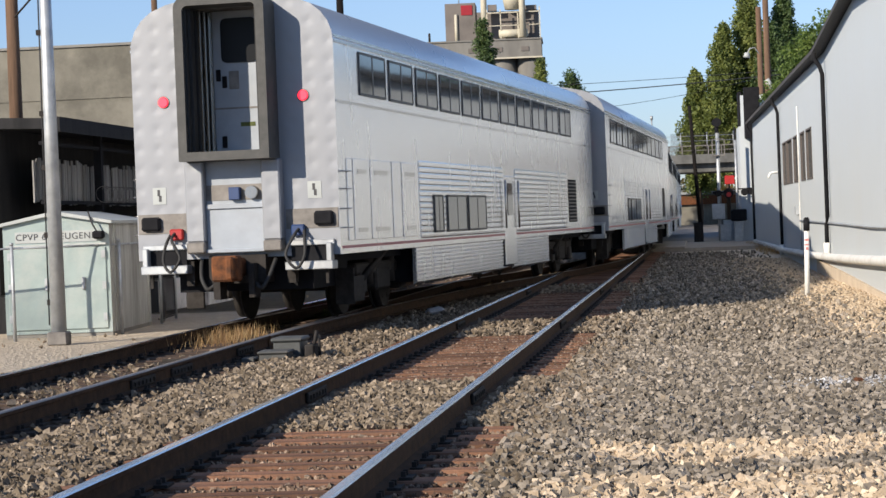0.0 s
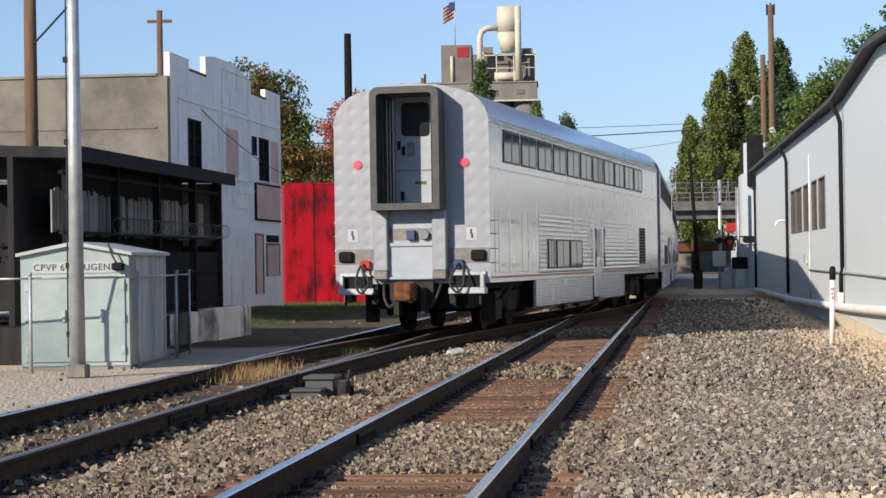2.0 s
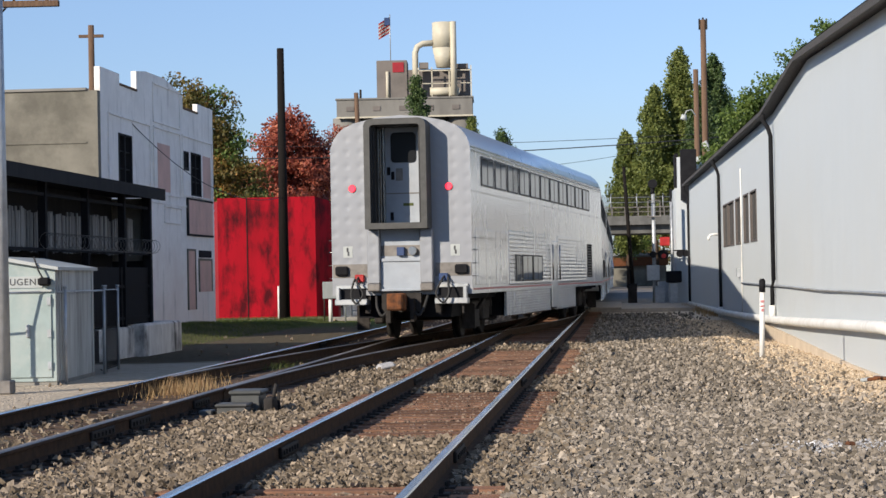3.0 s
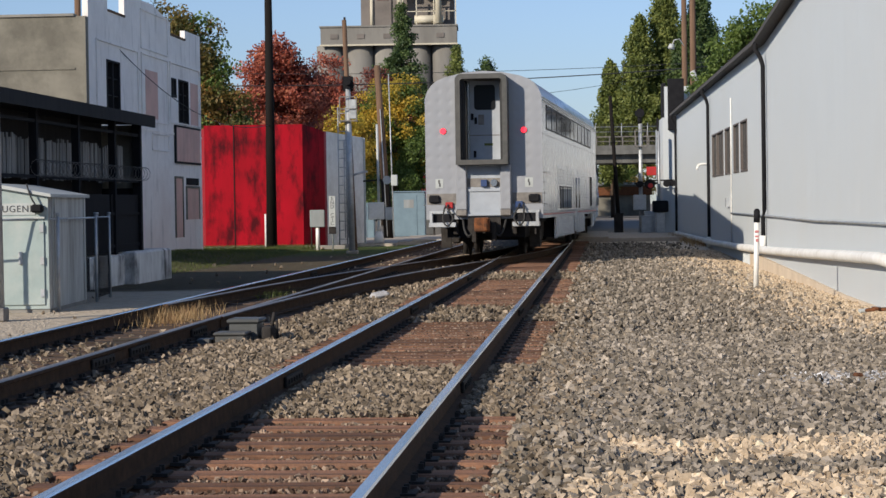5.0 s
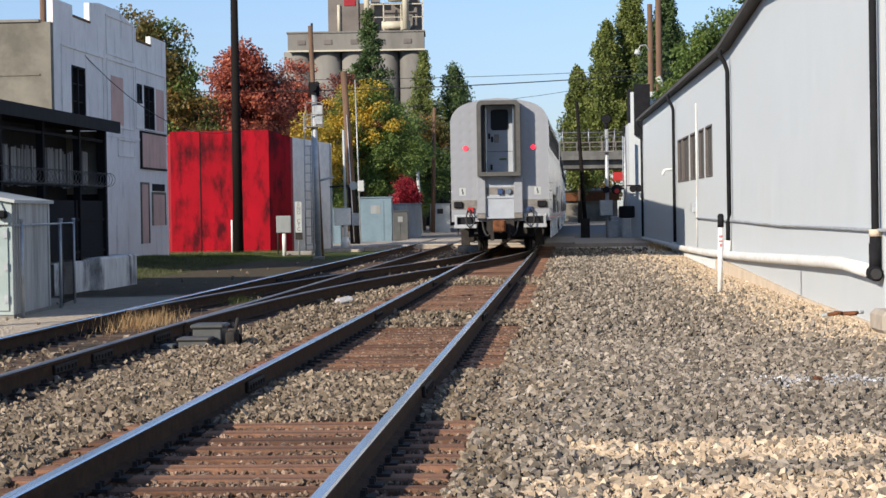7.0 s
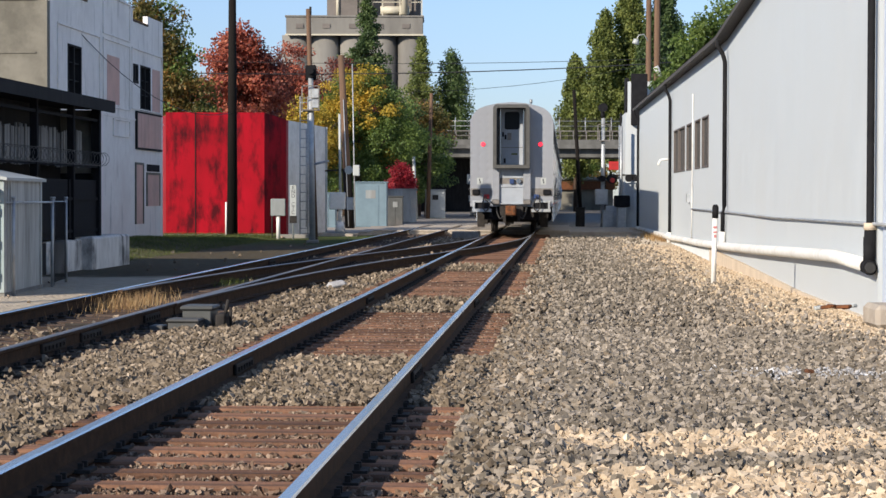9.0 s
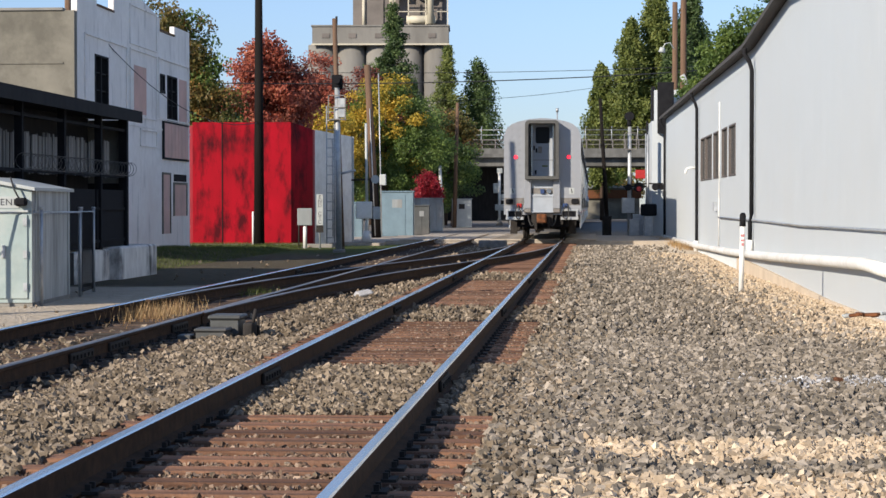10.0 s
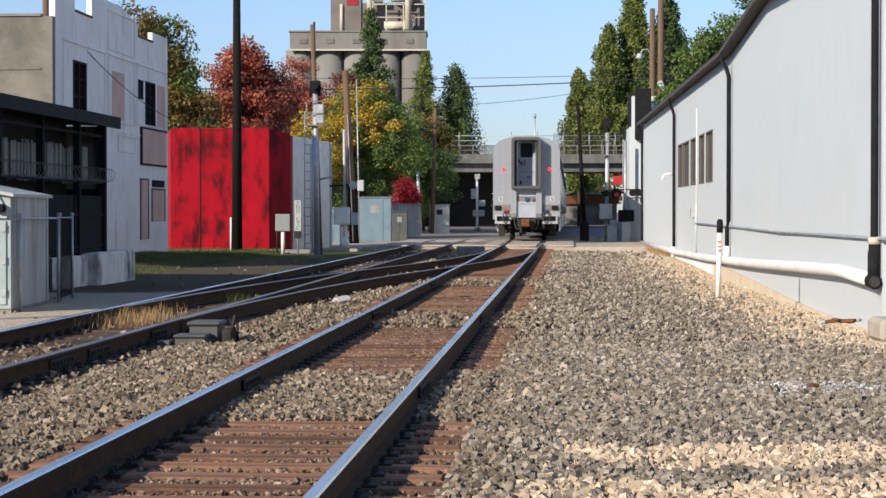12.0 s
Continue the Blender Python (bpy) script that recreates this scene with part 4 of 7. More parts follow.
    part("gangway_pleat", boxes((0.50, 0.545, e - 0.45, e - 0.01, 2.49, 4.5), (0.46, 0.50, e - 0.3, e - 0.15, 2.49, 4.5)), RUBBER, gang)
    part("vestibule", boxes((-0.58, -0.537, e + 0.005, e + 0.6, 2.47, 4.55), (0.537, 0.58, e + 0.005, e + 0.6, 2.47, 4.55), (-0.537, 0.537, e + 0.005, e + 0.6, 2.45, 2.488), (-0.537, 0.537, e + 0.005, e + 0.6, 4.532, 4.57), (-0.537, 0.537, e + 0.55, e + 0.6, 2.49, 4.53)), DIRTYSTEEL, car, "grimy recessed vestibule")
    part("vestibule_post", boxes((-0.53, -0.48, e + 0.08, e + 0.14, 2.49, 4.53), (-0.52, -0.46, e + 0.24, e + 0.30, 2.49, 4.53), bevel=0.008), STEELTRIM, car)
    gangway_mouth, e = e, e + 0.45
    door = part("end_door", boxes((-0.40, 0.40, e - 0.05, e - 0.005, 2.49, 4.53), bevel=0.008), ENDDOOR, car, "pale grey end door")
    bm = bmesh.new()
    rounded_panel(bm, -0.27, 0.27, 3.78, 4.42, 0, 0.02)
    bmesh.ops.transform(bm, matrix=Matrix.Translation((0, e - 0.05, 0)) @ Matrix.Rotation(-pi / 2, 4, "Z"), verts=bm.verts)
    bmesh.ops.recalc_face_normals(bm, faces=bm.faces)
    part("door_pane", bm, DOORGLASS, door, "black rounded door window")
    for x, z in ((-0.27, 3.42), (-0.36, 3.52), (-0.30, 2.56)):
        part("door_lock", boxes((x, x + 0.07, e - 0.075, e - 0.05, z, z + 0.17), bevel=0.008), BLACK, door)
    part("door_seam", boxes((-0.40, 0.40, e - 0.058, e - 0.05, 3.115, 3.14)), DIRTYSTEEL, door)
    part("door_label", boxes((-0.02, 0.2, e - 0.056, e - 0.05, 2.86, 2.92)), GREENGRASS, door, "small green label")
    part("door_post", boxes((-0.44, -0.40, e - 0.09, e - 0.005, 2.49, 4.53), (0.40, 0.44, e - 0.09, e - 0.005, 2.49, 4.53)), STEELTRIM, door)
    part("door_handle_plate", boxes((-0.17, -0.02, e - 0.062, e - 0.05, 3.40, 3.66), bevel=0.006), DIRTYSTEEL, door)
    e = gangway_mouth
    for s in (-1, 1):
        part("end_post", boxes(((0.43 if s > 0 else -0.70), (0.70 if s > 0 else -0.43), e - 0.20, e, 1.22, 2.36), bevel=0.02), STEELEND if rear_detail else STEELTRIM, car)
        part("end_post_shoe", boxes(((0.43 if s > 0 else -0.70), (0.70 if s > 0 else -0.43), e - 0.22, e, 1.06, 1.22), bevel=0.02), DIRTYSTEEL, car)
        lamp = part("tail_lamp", rods(((1.035 * s, e - 0.035, 3.235), (1.035 * s, e, 3.235), 0.066, 0.082), seg=18), TAIL, car, "glowing red tail lamp")
        part("lamp_bezel", rods(((1.035 * s, e - 0.012, 3.235), (1.035 * s, e + 0.01, 3.235), 0.088, 0.092), seg=18), DIRTYSTEEL, lamp)
        part("end_notice", boxes((1.15 * s - 0.10, 1.15 * s + 0.10, e - 0.006, e, 1.78, 2.02)), SIGNWHITE, car, "small white notice")
        part("notice_mark", boxes((1.15 * s - 0.03, 1.15 * s + 0.01, e - 0.009, e - 0.005, 1.90, 1.99), (1.15 * s - 0.01, 1.15 * s + 0.03, e - 0.009, e - 0.005, 1.82, 1.905)), LETTER, car)
        part("socket_panel", boxes(((0.72 if s > 0 else -1.48), (1.48 if s > 0 else -0.72), e - 0.012, e, 1.36, 1.64)), DIRTYSTEEL, car, "grimy socket panel")
        part("socket", boxes((1.28 * s - 0.14, 1.28 * s + 0.14, e - 0.09, e, 1.40, 1.60), bevel=0.03), BLACK, car)
        part("socket", boxes((0.9 * s - 0.10, 0.9 * s + 0.10, e - 0.08, e, 1.26, 1.42), bevel=0.02), BLUE if s > 0 else REDPAINT, car)
        part("end_sill", boxes(((0.72 if s > 0 else -1.42), (1.42 if s > 0 else -0.72), e - 0.16, e + 0.1, 0.78, 0.90), ((0.72 if s > 0 else -1.42), (1.42 if s > 0 else -0.72), e - 0.05, e, 1.12, 1.20), (1.36 * s - 0.04, 1.36 * s + 0.04, e - 0.14, e, 0.88, 1.15), bevel=0.012), GALV, car)
        part("step_well", boxes(((0.78 if s > 0 else -1.38), (1.38 if s > 0 else -0.78), e - 0.01, e + 0.05, 0.90, 1.12)), BLACK, car)
        hose(car, "hose", [(0.92 * s, e - 0.02, 1.38), (0.90 * s - 0.02, e - 0.22, 1.26), (0.78 * s, e - 0.30, 1.02), (0.80 * s + 0.06 * s, e - 0.32, 0.86), (0.95 * s, e - 0.30, 0.82), (1.04 * s, e - 0.27, 0.98), (1.02 * s, e - 0.16, 1.22), (0.98 * s, e - 0.03, 1.36)], 0.022, RUBBER, "grey jumper hose")
        hose(car, "hose", [(0.55 * s, e - 0.02, 0.95), (0.50 * s, e - 0.2, 0.72), (0.40 * s, e - 0.25, 0.55), (0.30 * s, e - 0.2, 0.62)], 0.03, RUBBER)
        part("pilot_bracket", boxes((1.30 * s - 0.02, 1.30 * s + 0.02, e - 0.05, e, 0.58, 0.80)), IRON, car)
        part("pilot_bracket", boxes((0.75 * s - 0.06, 0.75 * s + 0.06, e + 0.05, e + 0.2, 0.6, 0.95)), IRON, car)
    part("apron", boxes((-0.43, 0.43, e - 0.06, e, 1.74, 2.36), (-0.43, 0.43, e - 0.13, e, 1.68, 1.75), bevel=0.008), ENDDOOR, car)
    part("apron", boxes((-0.43, 0.43, e - 0.10, e, 1.10, 1.68), (-0.46, 0.46, e - 0.16, e, 1.06, 1.11), bevel=0.008), ENDDOOR, car, "blue-grey fold-up apron")
    part("apron_band", boxes((-0.43, 0.43, e - 0.068, e - 0.05, 1.80, 2.02)), DIRTYSTEEL, car)
    part("relay_box", boxes((-0.07, 0.09, e - 0.16, e - 0.06, 1.80, 1.98), bevel=0.01), BLUE, car, "small blue box")
    part("gauge", rods(((0.26, e - 0.15, 1.90), (0.26, e - 0.06, 1.90), 0.09, 0.10), seg=14), STEELTRIM, car)
    coupler = part("coupler", boxes((-0.13, 0.13, e - 0.55, e + 0.3, 0.72, 0.98), (-0.20, 0.18, e - 0.68, e - 0.42, 0.66, 1.02), (0.05, 0.16, e - 0.82, e - 0.6, 0.68, 1.0), bevel=0.03), RUSTORANGE, car, "rust-orange coupler")
    part("draft_gear", boxes((-0.42, 0.42, e - 0.1, e + 0.6, 0.62, 1.02), (-0.3, -0.2, e - 0.3, e, 0.4, 0.9), (0.22, 0.3, e - 0.3, e, 0.42, 0.9)), IRON, car)
    part("wheel_guard", boxes((1.02, 1.30, e + 1.4, e + 1.46, 0.22, 0.75), (1.22, 1.28, e + 1.45, e + 2.1, 0.25, 0.62)), IRON, car)
    part("wheel_guard", boxes((-1.30, -1.02, e + 1.4, e + 1.46, 0.22, 0.75), bevel=0.01), IRON, car)
    return car, sets


cars = []
for k, (kd, lb) in enumerate((("sleeper", "two-storey stainless passenger car with lit red tail lamps"), ("sleeper", "two-storey stainless passenger car with a row of windows"), ("lounge", "stainless lounge car with tall upper windows"), ("coach", "two-storey stainless coach far ahead"), ("coach", "two-storey stainless coach far ahead"))):
    cars.append(passenger_car(lb, kd, k == 0))


def ahead(y, s):
    """The y that lies s metres further on the train's route."""
    n = max(1, int(s / 0.5))
    for _ in range(n):
        g = (crossover(y + 0.01) - crossover(y - 0.01)) / 0.02
        y += s / n / math.sqrt(1 + g * g)
    return y


def rear_truck(t):
    """y of the last car's rear truck at t seconds."""
    return 32.983 + 5.7202 * t - 0.35046 * t ** 2 + 0.052116 * t ** 3 - 0.0020257 * t ** 4


def car_pose(t, k):
    ya = ahead(rear_truck(t), PITCH * k)
    yb = ahead(ya, TRUCKS)
    a, b = Vector((crossover(ya), ya, RAIL)), Vector((crossover(yb), yb, RAIL))
    c, d = (a + b) / 2, b - a
    return pose(c.x, c.y, c.z, 0, 0, degrees(math.atan2(d.y, d.x)) - 90)


def motions():
    """The train rolls away from the standing viewer, over the crossover."""
    for k, (car, sets) in enumerate(cars):
        walk(car, [(0.4 * i, car_pose(0.4 * i, k)) for i in range(31)])
        if k < 2:
            for w in sets:
                rest = w.matrix_basis.translation.copy()
                walk(w, [(0.1 * i, pose(rest.x, rest.y, rest.z, -degrees((rear_truck(0.1 * i) - rear_truck(0)) / 0.455))) for i in range(121)])


# ---------------------------------------------------------------- white sheet-metal building beside the track
WALL = pose(4.87, 0, 0, 0, 0, -degrees(atan(0.0437)))


def yz_prism(bm, outline, x0, x1):
    a = [bm.verts.new((x0, y, z)) for y, z in outline]
    b = [bm.verts.new((x1, y, z)) for y, z in outline]
    n = len(outline)
    for k in range(n):
        bm.faces.new((a[k], a[(k + 1) % n], b[(k + 1) % n], b[k]))
    bm.faces.new(list(reversed(a)))
    bm.faces.new(b)
    bmesh.ops.recalc_face_normals(bm, faces=bm.faces)
    return bm


def shed():
    ob = thing("warehouse", WALL, "long white sheet-metal warehouse with dark roof edge", "building")
    wins = [(58.4, 60.6), (61.3, 63.2), (64.6, 66.6), (67.4, 70.2), (70.5, 72.5)]
    z0, z1, low = 2.34, 3.78, -0.4
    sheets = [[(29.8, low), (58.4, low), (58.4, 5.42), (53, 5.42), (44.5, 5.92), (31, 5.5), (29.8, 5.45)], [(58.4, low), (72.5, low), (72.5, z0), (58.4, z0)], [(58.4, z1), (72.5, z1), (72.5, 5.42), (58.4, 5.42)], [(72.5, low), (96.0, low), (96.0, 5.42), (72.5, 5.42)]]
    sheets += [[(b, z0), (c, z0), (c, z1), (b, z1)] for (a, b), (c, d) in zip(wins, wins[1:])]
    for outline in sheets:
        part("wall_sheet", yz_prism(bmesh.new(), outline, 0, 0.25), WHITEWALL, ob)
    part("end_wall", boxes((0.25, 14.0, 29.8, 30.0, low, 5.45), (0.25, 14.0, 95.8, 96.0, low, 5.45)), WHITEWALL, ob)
    for a, b in wins:
        w = part("window", boxes((0.05, 0.09, a + 0.03, b - 0.03, z0 + 0.03, z1 - 0.03)), BLIND, ob, "dark shuttered window")
        part("window_frame", boxes((-0.02, 0.12, a, a + 0.05, z0, z1), (-0.02, 0.12, b - 0.05, b, z0, z1), (-0.02, 0.12, a, b, z0, z0 + 0.05), (-0.02, 0.12, a, b, z1 - 0.05, z1)), BLIND, w)
        for k in range(3):
            y = a + (b - a) * (k + 1) / 4
            part("mullion", boxes((0.02, 0.06, y - 0.03, y + 0.03, z0 + 0.05, z1 - 0.05)), WINFRAME, w)
    top = [(28.9, 5.43), (31, 5.53), (44.5, 5.96), (53, 5.45), (96.4, 5.45)]
    bm = bmesh.new()
    yz_prism(bm, top + [(y, z + 0.13) for y, z in reversed(top)], -0.22, 0.0)
    part("roof_edge", bm, ROOFDARK, ob, "dark overhanging roof edge")
    bm = bmesh.new()
    a = [bm.verts.new((x, y, z + 0.13 + 0.02 + r)) for x, r in ((-0.22, 0), (7, 1.2), (14, 0)) for y, z in top]
    for i in range(2):
        for k in range(len(top) - 1):
            bm.faces.new((a[i * 5 + k], a[i * 5 + 5 + k], a[i * 5 + 6 + k], a[i * 5 + 1 + k]))
    part("roof", bm, ROOFDARK, ob)
    gut = [(29.0, 5.40), (31, 5.46), (44.5, 5.90), (53, 5.40), (96.2, 5.40)]
    part("gutter", yz_prism(bmesh.new(), gut + [(y, z + 0.10) for y, z in reversed(gut)], -0.31, -0.225), ROOFDARK, ob)
    # standing seams of the sheets
    me = bpy.data.meshes.new("seam")
    bm = boxes((-0.0005, 0.001, -0.008, 0.008, 0.3, 5.40))
    bm.to_mesh(me)
    bm.free()
    me.materials.append(WHITEWALL)
    y = 30.6
    while y < 95.5:
        if not any(a - 0.1 < y < b + 0.1 for a, b in wins):
            s = new("seam", me)
            s.parent, s.matrix_basis = ob, pose(0, y, 0)
        y += 0.9
    # ribbed base sheet and beige foundation
    me = bpy.data.meshes.new("base_rib")
    bm = boxes((-0.05, 0.001, -0.10, 0.10, -0.35, 0.16), bevel=0.02)
    bm.to_mesh(me)
    bm.free()
    me.materials.append(WHITEWALL)
    for k in range(73):
        s = new("base_rib", me)
        s.parent, s.matrix_basis = ob, pose(0, 57.6 + 0.52 * k, 0)
    part("foundation", yz_prism(bmesh.new(), [(29.9, -0.45), (57.2, -0.45), (57.2, 0.14), (48, 0.0), (38, -0.18), (29.9, -0.22)], -0.07, -0.003), BEIGE, ob, "beige rendered foundation")
    # downpipes
    for y, zb, zt in ((52.6, 0.60, 5.35), (73.4, 0.25, 5.35), (29.95, 0.9, 5.4), (95.5, 0.2, 5.35)):
        bm = bmesh.new()
        tube(bm, [(-0.27, y, zt + 0.04), (-0.27, y, zt - 0.10), (-0.15, y, zt - 0.30), (-0.09, y, zt - 0.5), (-0.09, y, 1.3), (-0.09, y + (0.4 if y == 52.6 else 0), 1.1), (-0.09, y + (0.4 if y == 52.6 else 0), zb)], 0.055, 8)
        part("downpipe", bm, BLACK, ob, "black downpipe")
        if y < 90:
            part("downpipe_shoe", rods(((-0.10, y + (0.4 if y == 52.6 else 0), zb - 0.32), (-0.10, y + (0.4 if y == 52.6 else 0), zb + 0.05), 0.085)), WHITEPAINT if y > 40 else BLACK, ob)
    bm = bmesh.new()
    tube(bm, [(-0.13, 30.05, 0.55), (-0.14, 33, 0.60), (-0.13, 38, 0.52), (-0.13, 44, 0.42), (-0.12, 50, 0.33), (-0.12, 60, 0.22), (-0.12, 72, 0.14), (-0.12, 95, 0.12)], 0.10, 12)
    part("drain_pipe", bm, WHITEPAINT, ob, "fat white drain pipe")
    elbow = part("pipe_elbow", rods(((-0.10, 29.95, 0.50), (-0.09, 29.95, 1.05), 0.09, 0.08), ((-0.11, 29.80, 0.52), (-0.11, 30.20, 0.54), 0.105), seg=16), BLACK, ob, "black pipe elbow")
    part("elbow_cap", rods(((-0.11, 29.74, 0.52), (-0.11, 29.80, 0.52), 0.07, 0.085), seg=16), RUBBER, elbow)
    part("collar", rods(((-0.09, 29.95, 1.05), (-0.09, 29.95, 1.15), 0.09), seg=14), BEIGE, elbow)
    bm = bmesh.new()
    tube(bm, [(-0.05, 28.0, 1.14), (-0.05, 34, 1.13), (-0.05, 42, 1.10), (-0.05, 50, 1.14), (-0.05, 64, 1.16)], 0.026, 6)
    part("conduit", bm, GALV, ob)
    bm = bmesh.new()
    tube(bm, [(-0.05, 63.8, 0.2), (-0.05, 63.8, 1.2), (-0.05, 63.6, 3.4), (-0.05, 63.6, 4.6)], 0.02, 6)
    part("conduit", bm, WHITEPAINT, ob)
    bm = bmesh.new()
    tube(bm, [(0.0, 74.4, 2.82), (-0.26, 74.4, 2.83), (-0.36, 74.4, 2.80), (-0.41, 74.4, 2.72), (-0.42, 74.4, 2.62)], 0.045, 8)
    part("vent_pipe", bm, WHITEPAINT, ob)
    part("outlet_box", boxes((-0.10, 0, 65.2, 65.6, 1.35, 1.62)), GALV, ob)
    return ob


shed()

annex = thing("annex", WALL, "pale blue corrugated sheet-metal annex", "building")
bm = bmesh.new()
pts = []
for k in range(61):
    y = 15.0 + k * 0.24
    pts += [(y, 0.45), (y + 0.12, 0.45), (y + 0.15, 0.40), (y + 0.21, 0.40)]
va = [bm.verts.new((x, y, -0.4)) for y, x in pts]
vb = [bm.verts.new((x, y, 5.6)) for y, x in pts]
for k in range(len(pts) - 1):
    bm.faces.new((va[k], va[k + 1], vb[k + 1], vb[k]))
part("wall", bm, BLUESHEET, annex)
part("back_wall", boxes((0.5, 12, 15, 29.7, -0.4, 5.6)), BLUESHEET, annex)
part("corner_post", boxes((0.02, 0.22, 29.2, 29.55, -0.3, 5.5), bevel=0.02), BLUESHEET, annex)
part("post_foot", boxes((0.0, 0.25, 29.0, 29.6, -0.35, 0.05), bevel=0.01), RUSTORANGE, annex)
tagged(part("concrete_block", boxes((5.68, 6.35, 27.5, 28.4, -0.2, 0.11), bevel=0.06), PANELCON), "worn low concrete block at the wall's corner", "concrete block")
# small reddish-brown pieces stand in for a heap of cloth
rnd = random.Random(7)
for k in range(7):
    bm = bmesh.new()
    L = rnd.uniform(0.10, 0.24)
    box(bm, -L / 2, L / 2, -0.05, 0.05, 0, 0.045, bevel=0.012)
    tagged(part("scrap", bm, RUSTORANGE if k % 3 else SIGNWHITE, m=pose(5.15 + 0.075 * k, 28.9 + rnd.uniform(-0.4, 0.4), 0.0 + 0.012 * k % 0.03, rnd.uniform(-8, 8), rnd.uniform(-8, 8), rnd.uniform(-60, 60))), "reddish-brown scrap standing for cloth on the gravel" if k % 3 else "pale broken scrap lying on the gravel", "scrap", "scraps by the wall")
tagged(part("plastic_scrap", boxes((-0.045, 0.045, -0.03, 0.03, 0, 0.055), bevel=0.015), RUSTORANGE, m=pose(3.12, 17.83, 0.01, 8, 5, 30)), "scrap of orange-red plastic on gravel", "litter")

# white marker post
post = thing("marker_post", pose(4.85, 37.4, -0.1), "white flexible marker post with black cap", "marker post")
part("shaft", rods(((0, 0, 0), (0.03, 0, 1.26), 0.045), seg=12), WHITEPAINT, post)
part("cap", rods(((0.03, 0, 1.24), (0.034, 0, 1.44), 0.056), ((0.034, 0, 1.44), (0.034, 0, 1.48), 0.056, 0.03), seg=12), BLACK, post)
part("sticker", boxes((-0.012, 0.06, -0.052, -0.046, 1.06, 1.10), (-0.012, 0.06, -0.052, -0.046, 0.98, 1.01), (0.0, 0.05, -0.052, -0.046, 0.90, 0.95)), REDSTRIPE, post, "faded red warning marks")

# second white building further along
far_shed = thing("white_building", WALL, "tall white building with a dark blade sign", "building")
part("wall", boxes((0.45, 9, 104, 130, 0, 5.9), (-0.45, 9, 100.2, 104, 0, 5.5)), WHITEWALL, far_shed)
part("parapet", boxes((-0.30, 9, 101, 104.5, 5.5, 7.0)), WHITEWALL, far_shed)
part("blade_sign", boxes((-0.40, -0.22, 101.5, 102.9, 4.9, 7.2), bevel=0.02), BLACK, far_shed, "tall black blade sign")
part("flue", boxes((-0.20, 0.55, 99.7, 100.15, 4.9, 7.3), bevel=0.02), BLACK, far_shed)
part("pipe", rods(((-0.55, 103.2, 0.2), (-0.55, 103.2, 5.6), 0.05)), BLACK, far_shed)


# ---------------------------------------------------------------- poles, signals and signs
def pole(name, x, y, h, r, material, label, lean=(0, 0), top_r=None):
    ob = thing(name, pose(x, y, -0.05), label, "pole")
    part("shaft", rods(((0, 0, 0), (lean[0], lean[1], h), r, top_r or r * 0.75), seg=12), material, ob)
    return ob


utility = pole("utility_pole", -10.0, 40.0, 8.9, 0.15, POLEWOOD, "weathered wooden utility pole with a crossarm")
part("crossarm", boxes((-0.62, 1.98, -0.06, 0.06, 6.86, 6.98), bevel=0.01), POLEWOOD, utility)
part("brace", rods(((0.08, -0.1, 5.9), (1.0, -0.1, 6.86), 0.02)), IRON, utility)
for x in (-0.5, 0.9, 1.55, 1.75):
    part("insulator", rods(((x, 0, 6.98), (x, 0, 7.1), 0.03, 0.035), seg=8), IRON, utility)
part("riser", rods(((1.12, -0.02, 6.98), (1.12, -0.02, 8.6), 0.025)), IRON, utility)
mast = pole("steel_mast", -6.95, 30.3, 7.2, 0.12, GALV, "tall galvanised steel mast beside the cabinet", top_r=0.075)
part("base", boxes((-0.15, 0.15, -0.15, 0.15, 0, 0.20), bevel=0.02), DIRTYSTEEL, mast)
for z in (0.6, 1.6, 2.6, 3.4, 4.6):
    part("clamp", boxes((-0.15, -0.08, -0.05, 0.05, z, z + 0.08)), IRON, mast)
part("cable", rods(((-0.14, 0, 0.3), (-0.10, 0, 7.0), 0.012), seg=5), CABLE, mast)

black_pole = pole("utility_pole", -7.63, 78.6, 10.2, 0.20, POLEDARK, "tall tarred black wooden pole in grass", top_r=0.13)
part("marker_sleeve", rods(((-0.22, -0.1, 0.0), (-0.22, -0.1, 1.35), 0.035), seg=8), WHITEPAINT, black_pole)
roof_pole = pole("utility_pole", -15.9, 85.0, 12.0, 0.16, POLEWOOD, "wooden pole rising behind the plastered building")
part("crossarm", boxes((-0.5, 0.5, -0.06, 0.06, 11.5, 11.62)), POLEWOOD, roof_pole)
pole("utility_pole", -4.45, 76.5, 8.3, 0.11, POLEWOOD, "slim weathered wooden pole behind the signal mast", (-0.25, 0))
brown = pole("utility_pole", -4.05, 97.0, 8.0, 0.19, POLEWOOD, "orange-brown wooden pole with cables and conduits", (-0.42, 0))
part("cable", rods(((0.24, -0.1, 0.2), (0.1, -0.1, 7.6), 0.03), ((-0.05, -0.2, 0.2), (-0.3, -0.2, 6.0), 0.025), seg=6), GALV, brown)
part("tarred_base", rods(((0, 0, 0), (-0.14, 0, 2.75), 0.23, 0.205)), POLEDARK, brown)
part("lamp_box", boxes((0.15, 0.45, -0.35, -0.12, 2.5, 3.0), bevel=0.03), SIGNWHITE, brown)
pole("utility_pole", -0.80, 153.0, 9.0, 0.16, POLEWOOD, "far wooden pole at the street crossing", (0.25, 0))
pole("utility_pole", -1.60, 150.0, 4.4, 0.14, SIGNWHITE, "short pale pole at the street crossing", (-0.2, 0))
pole("utility_pole", 8.45, 126.0, 7.9, 0.13, POLEDARK, "dark leaning wooden pole beside the crossing", (-0.45, 0))
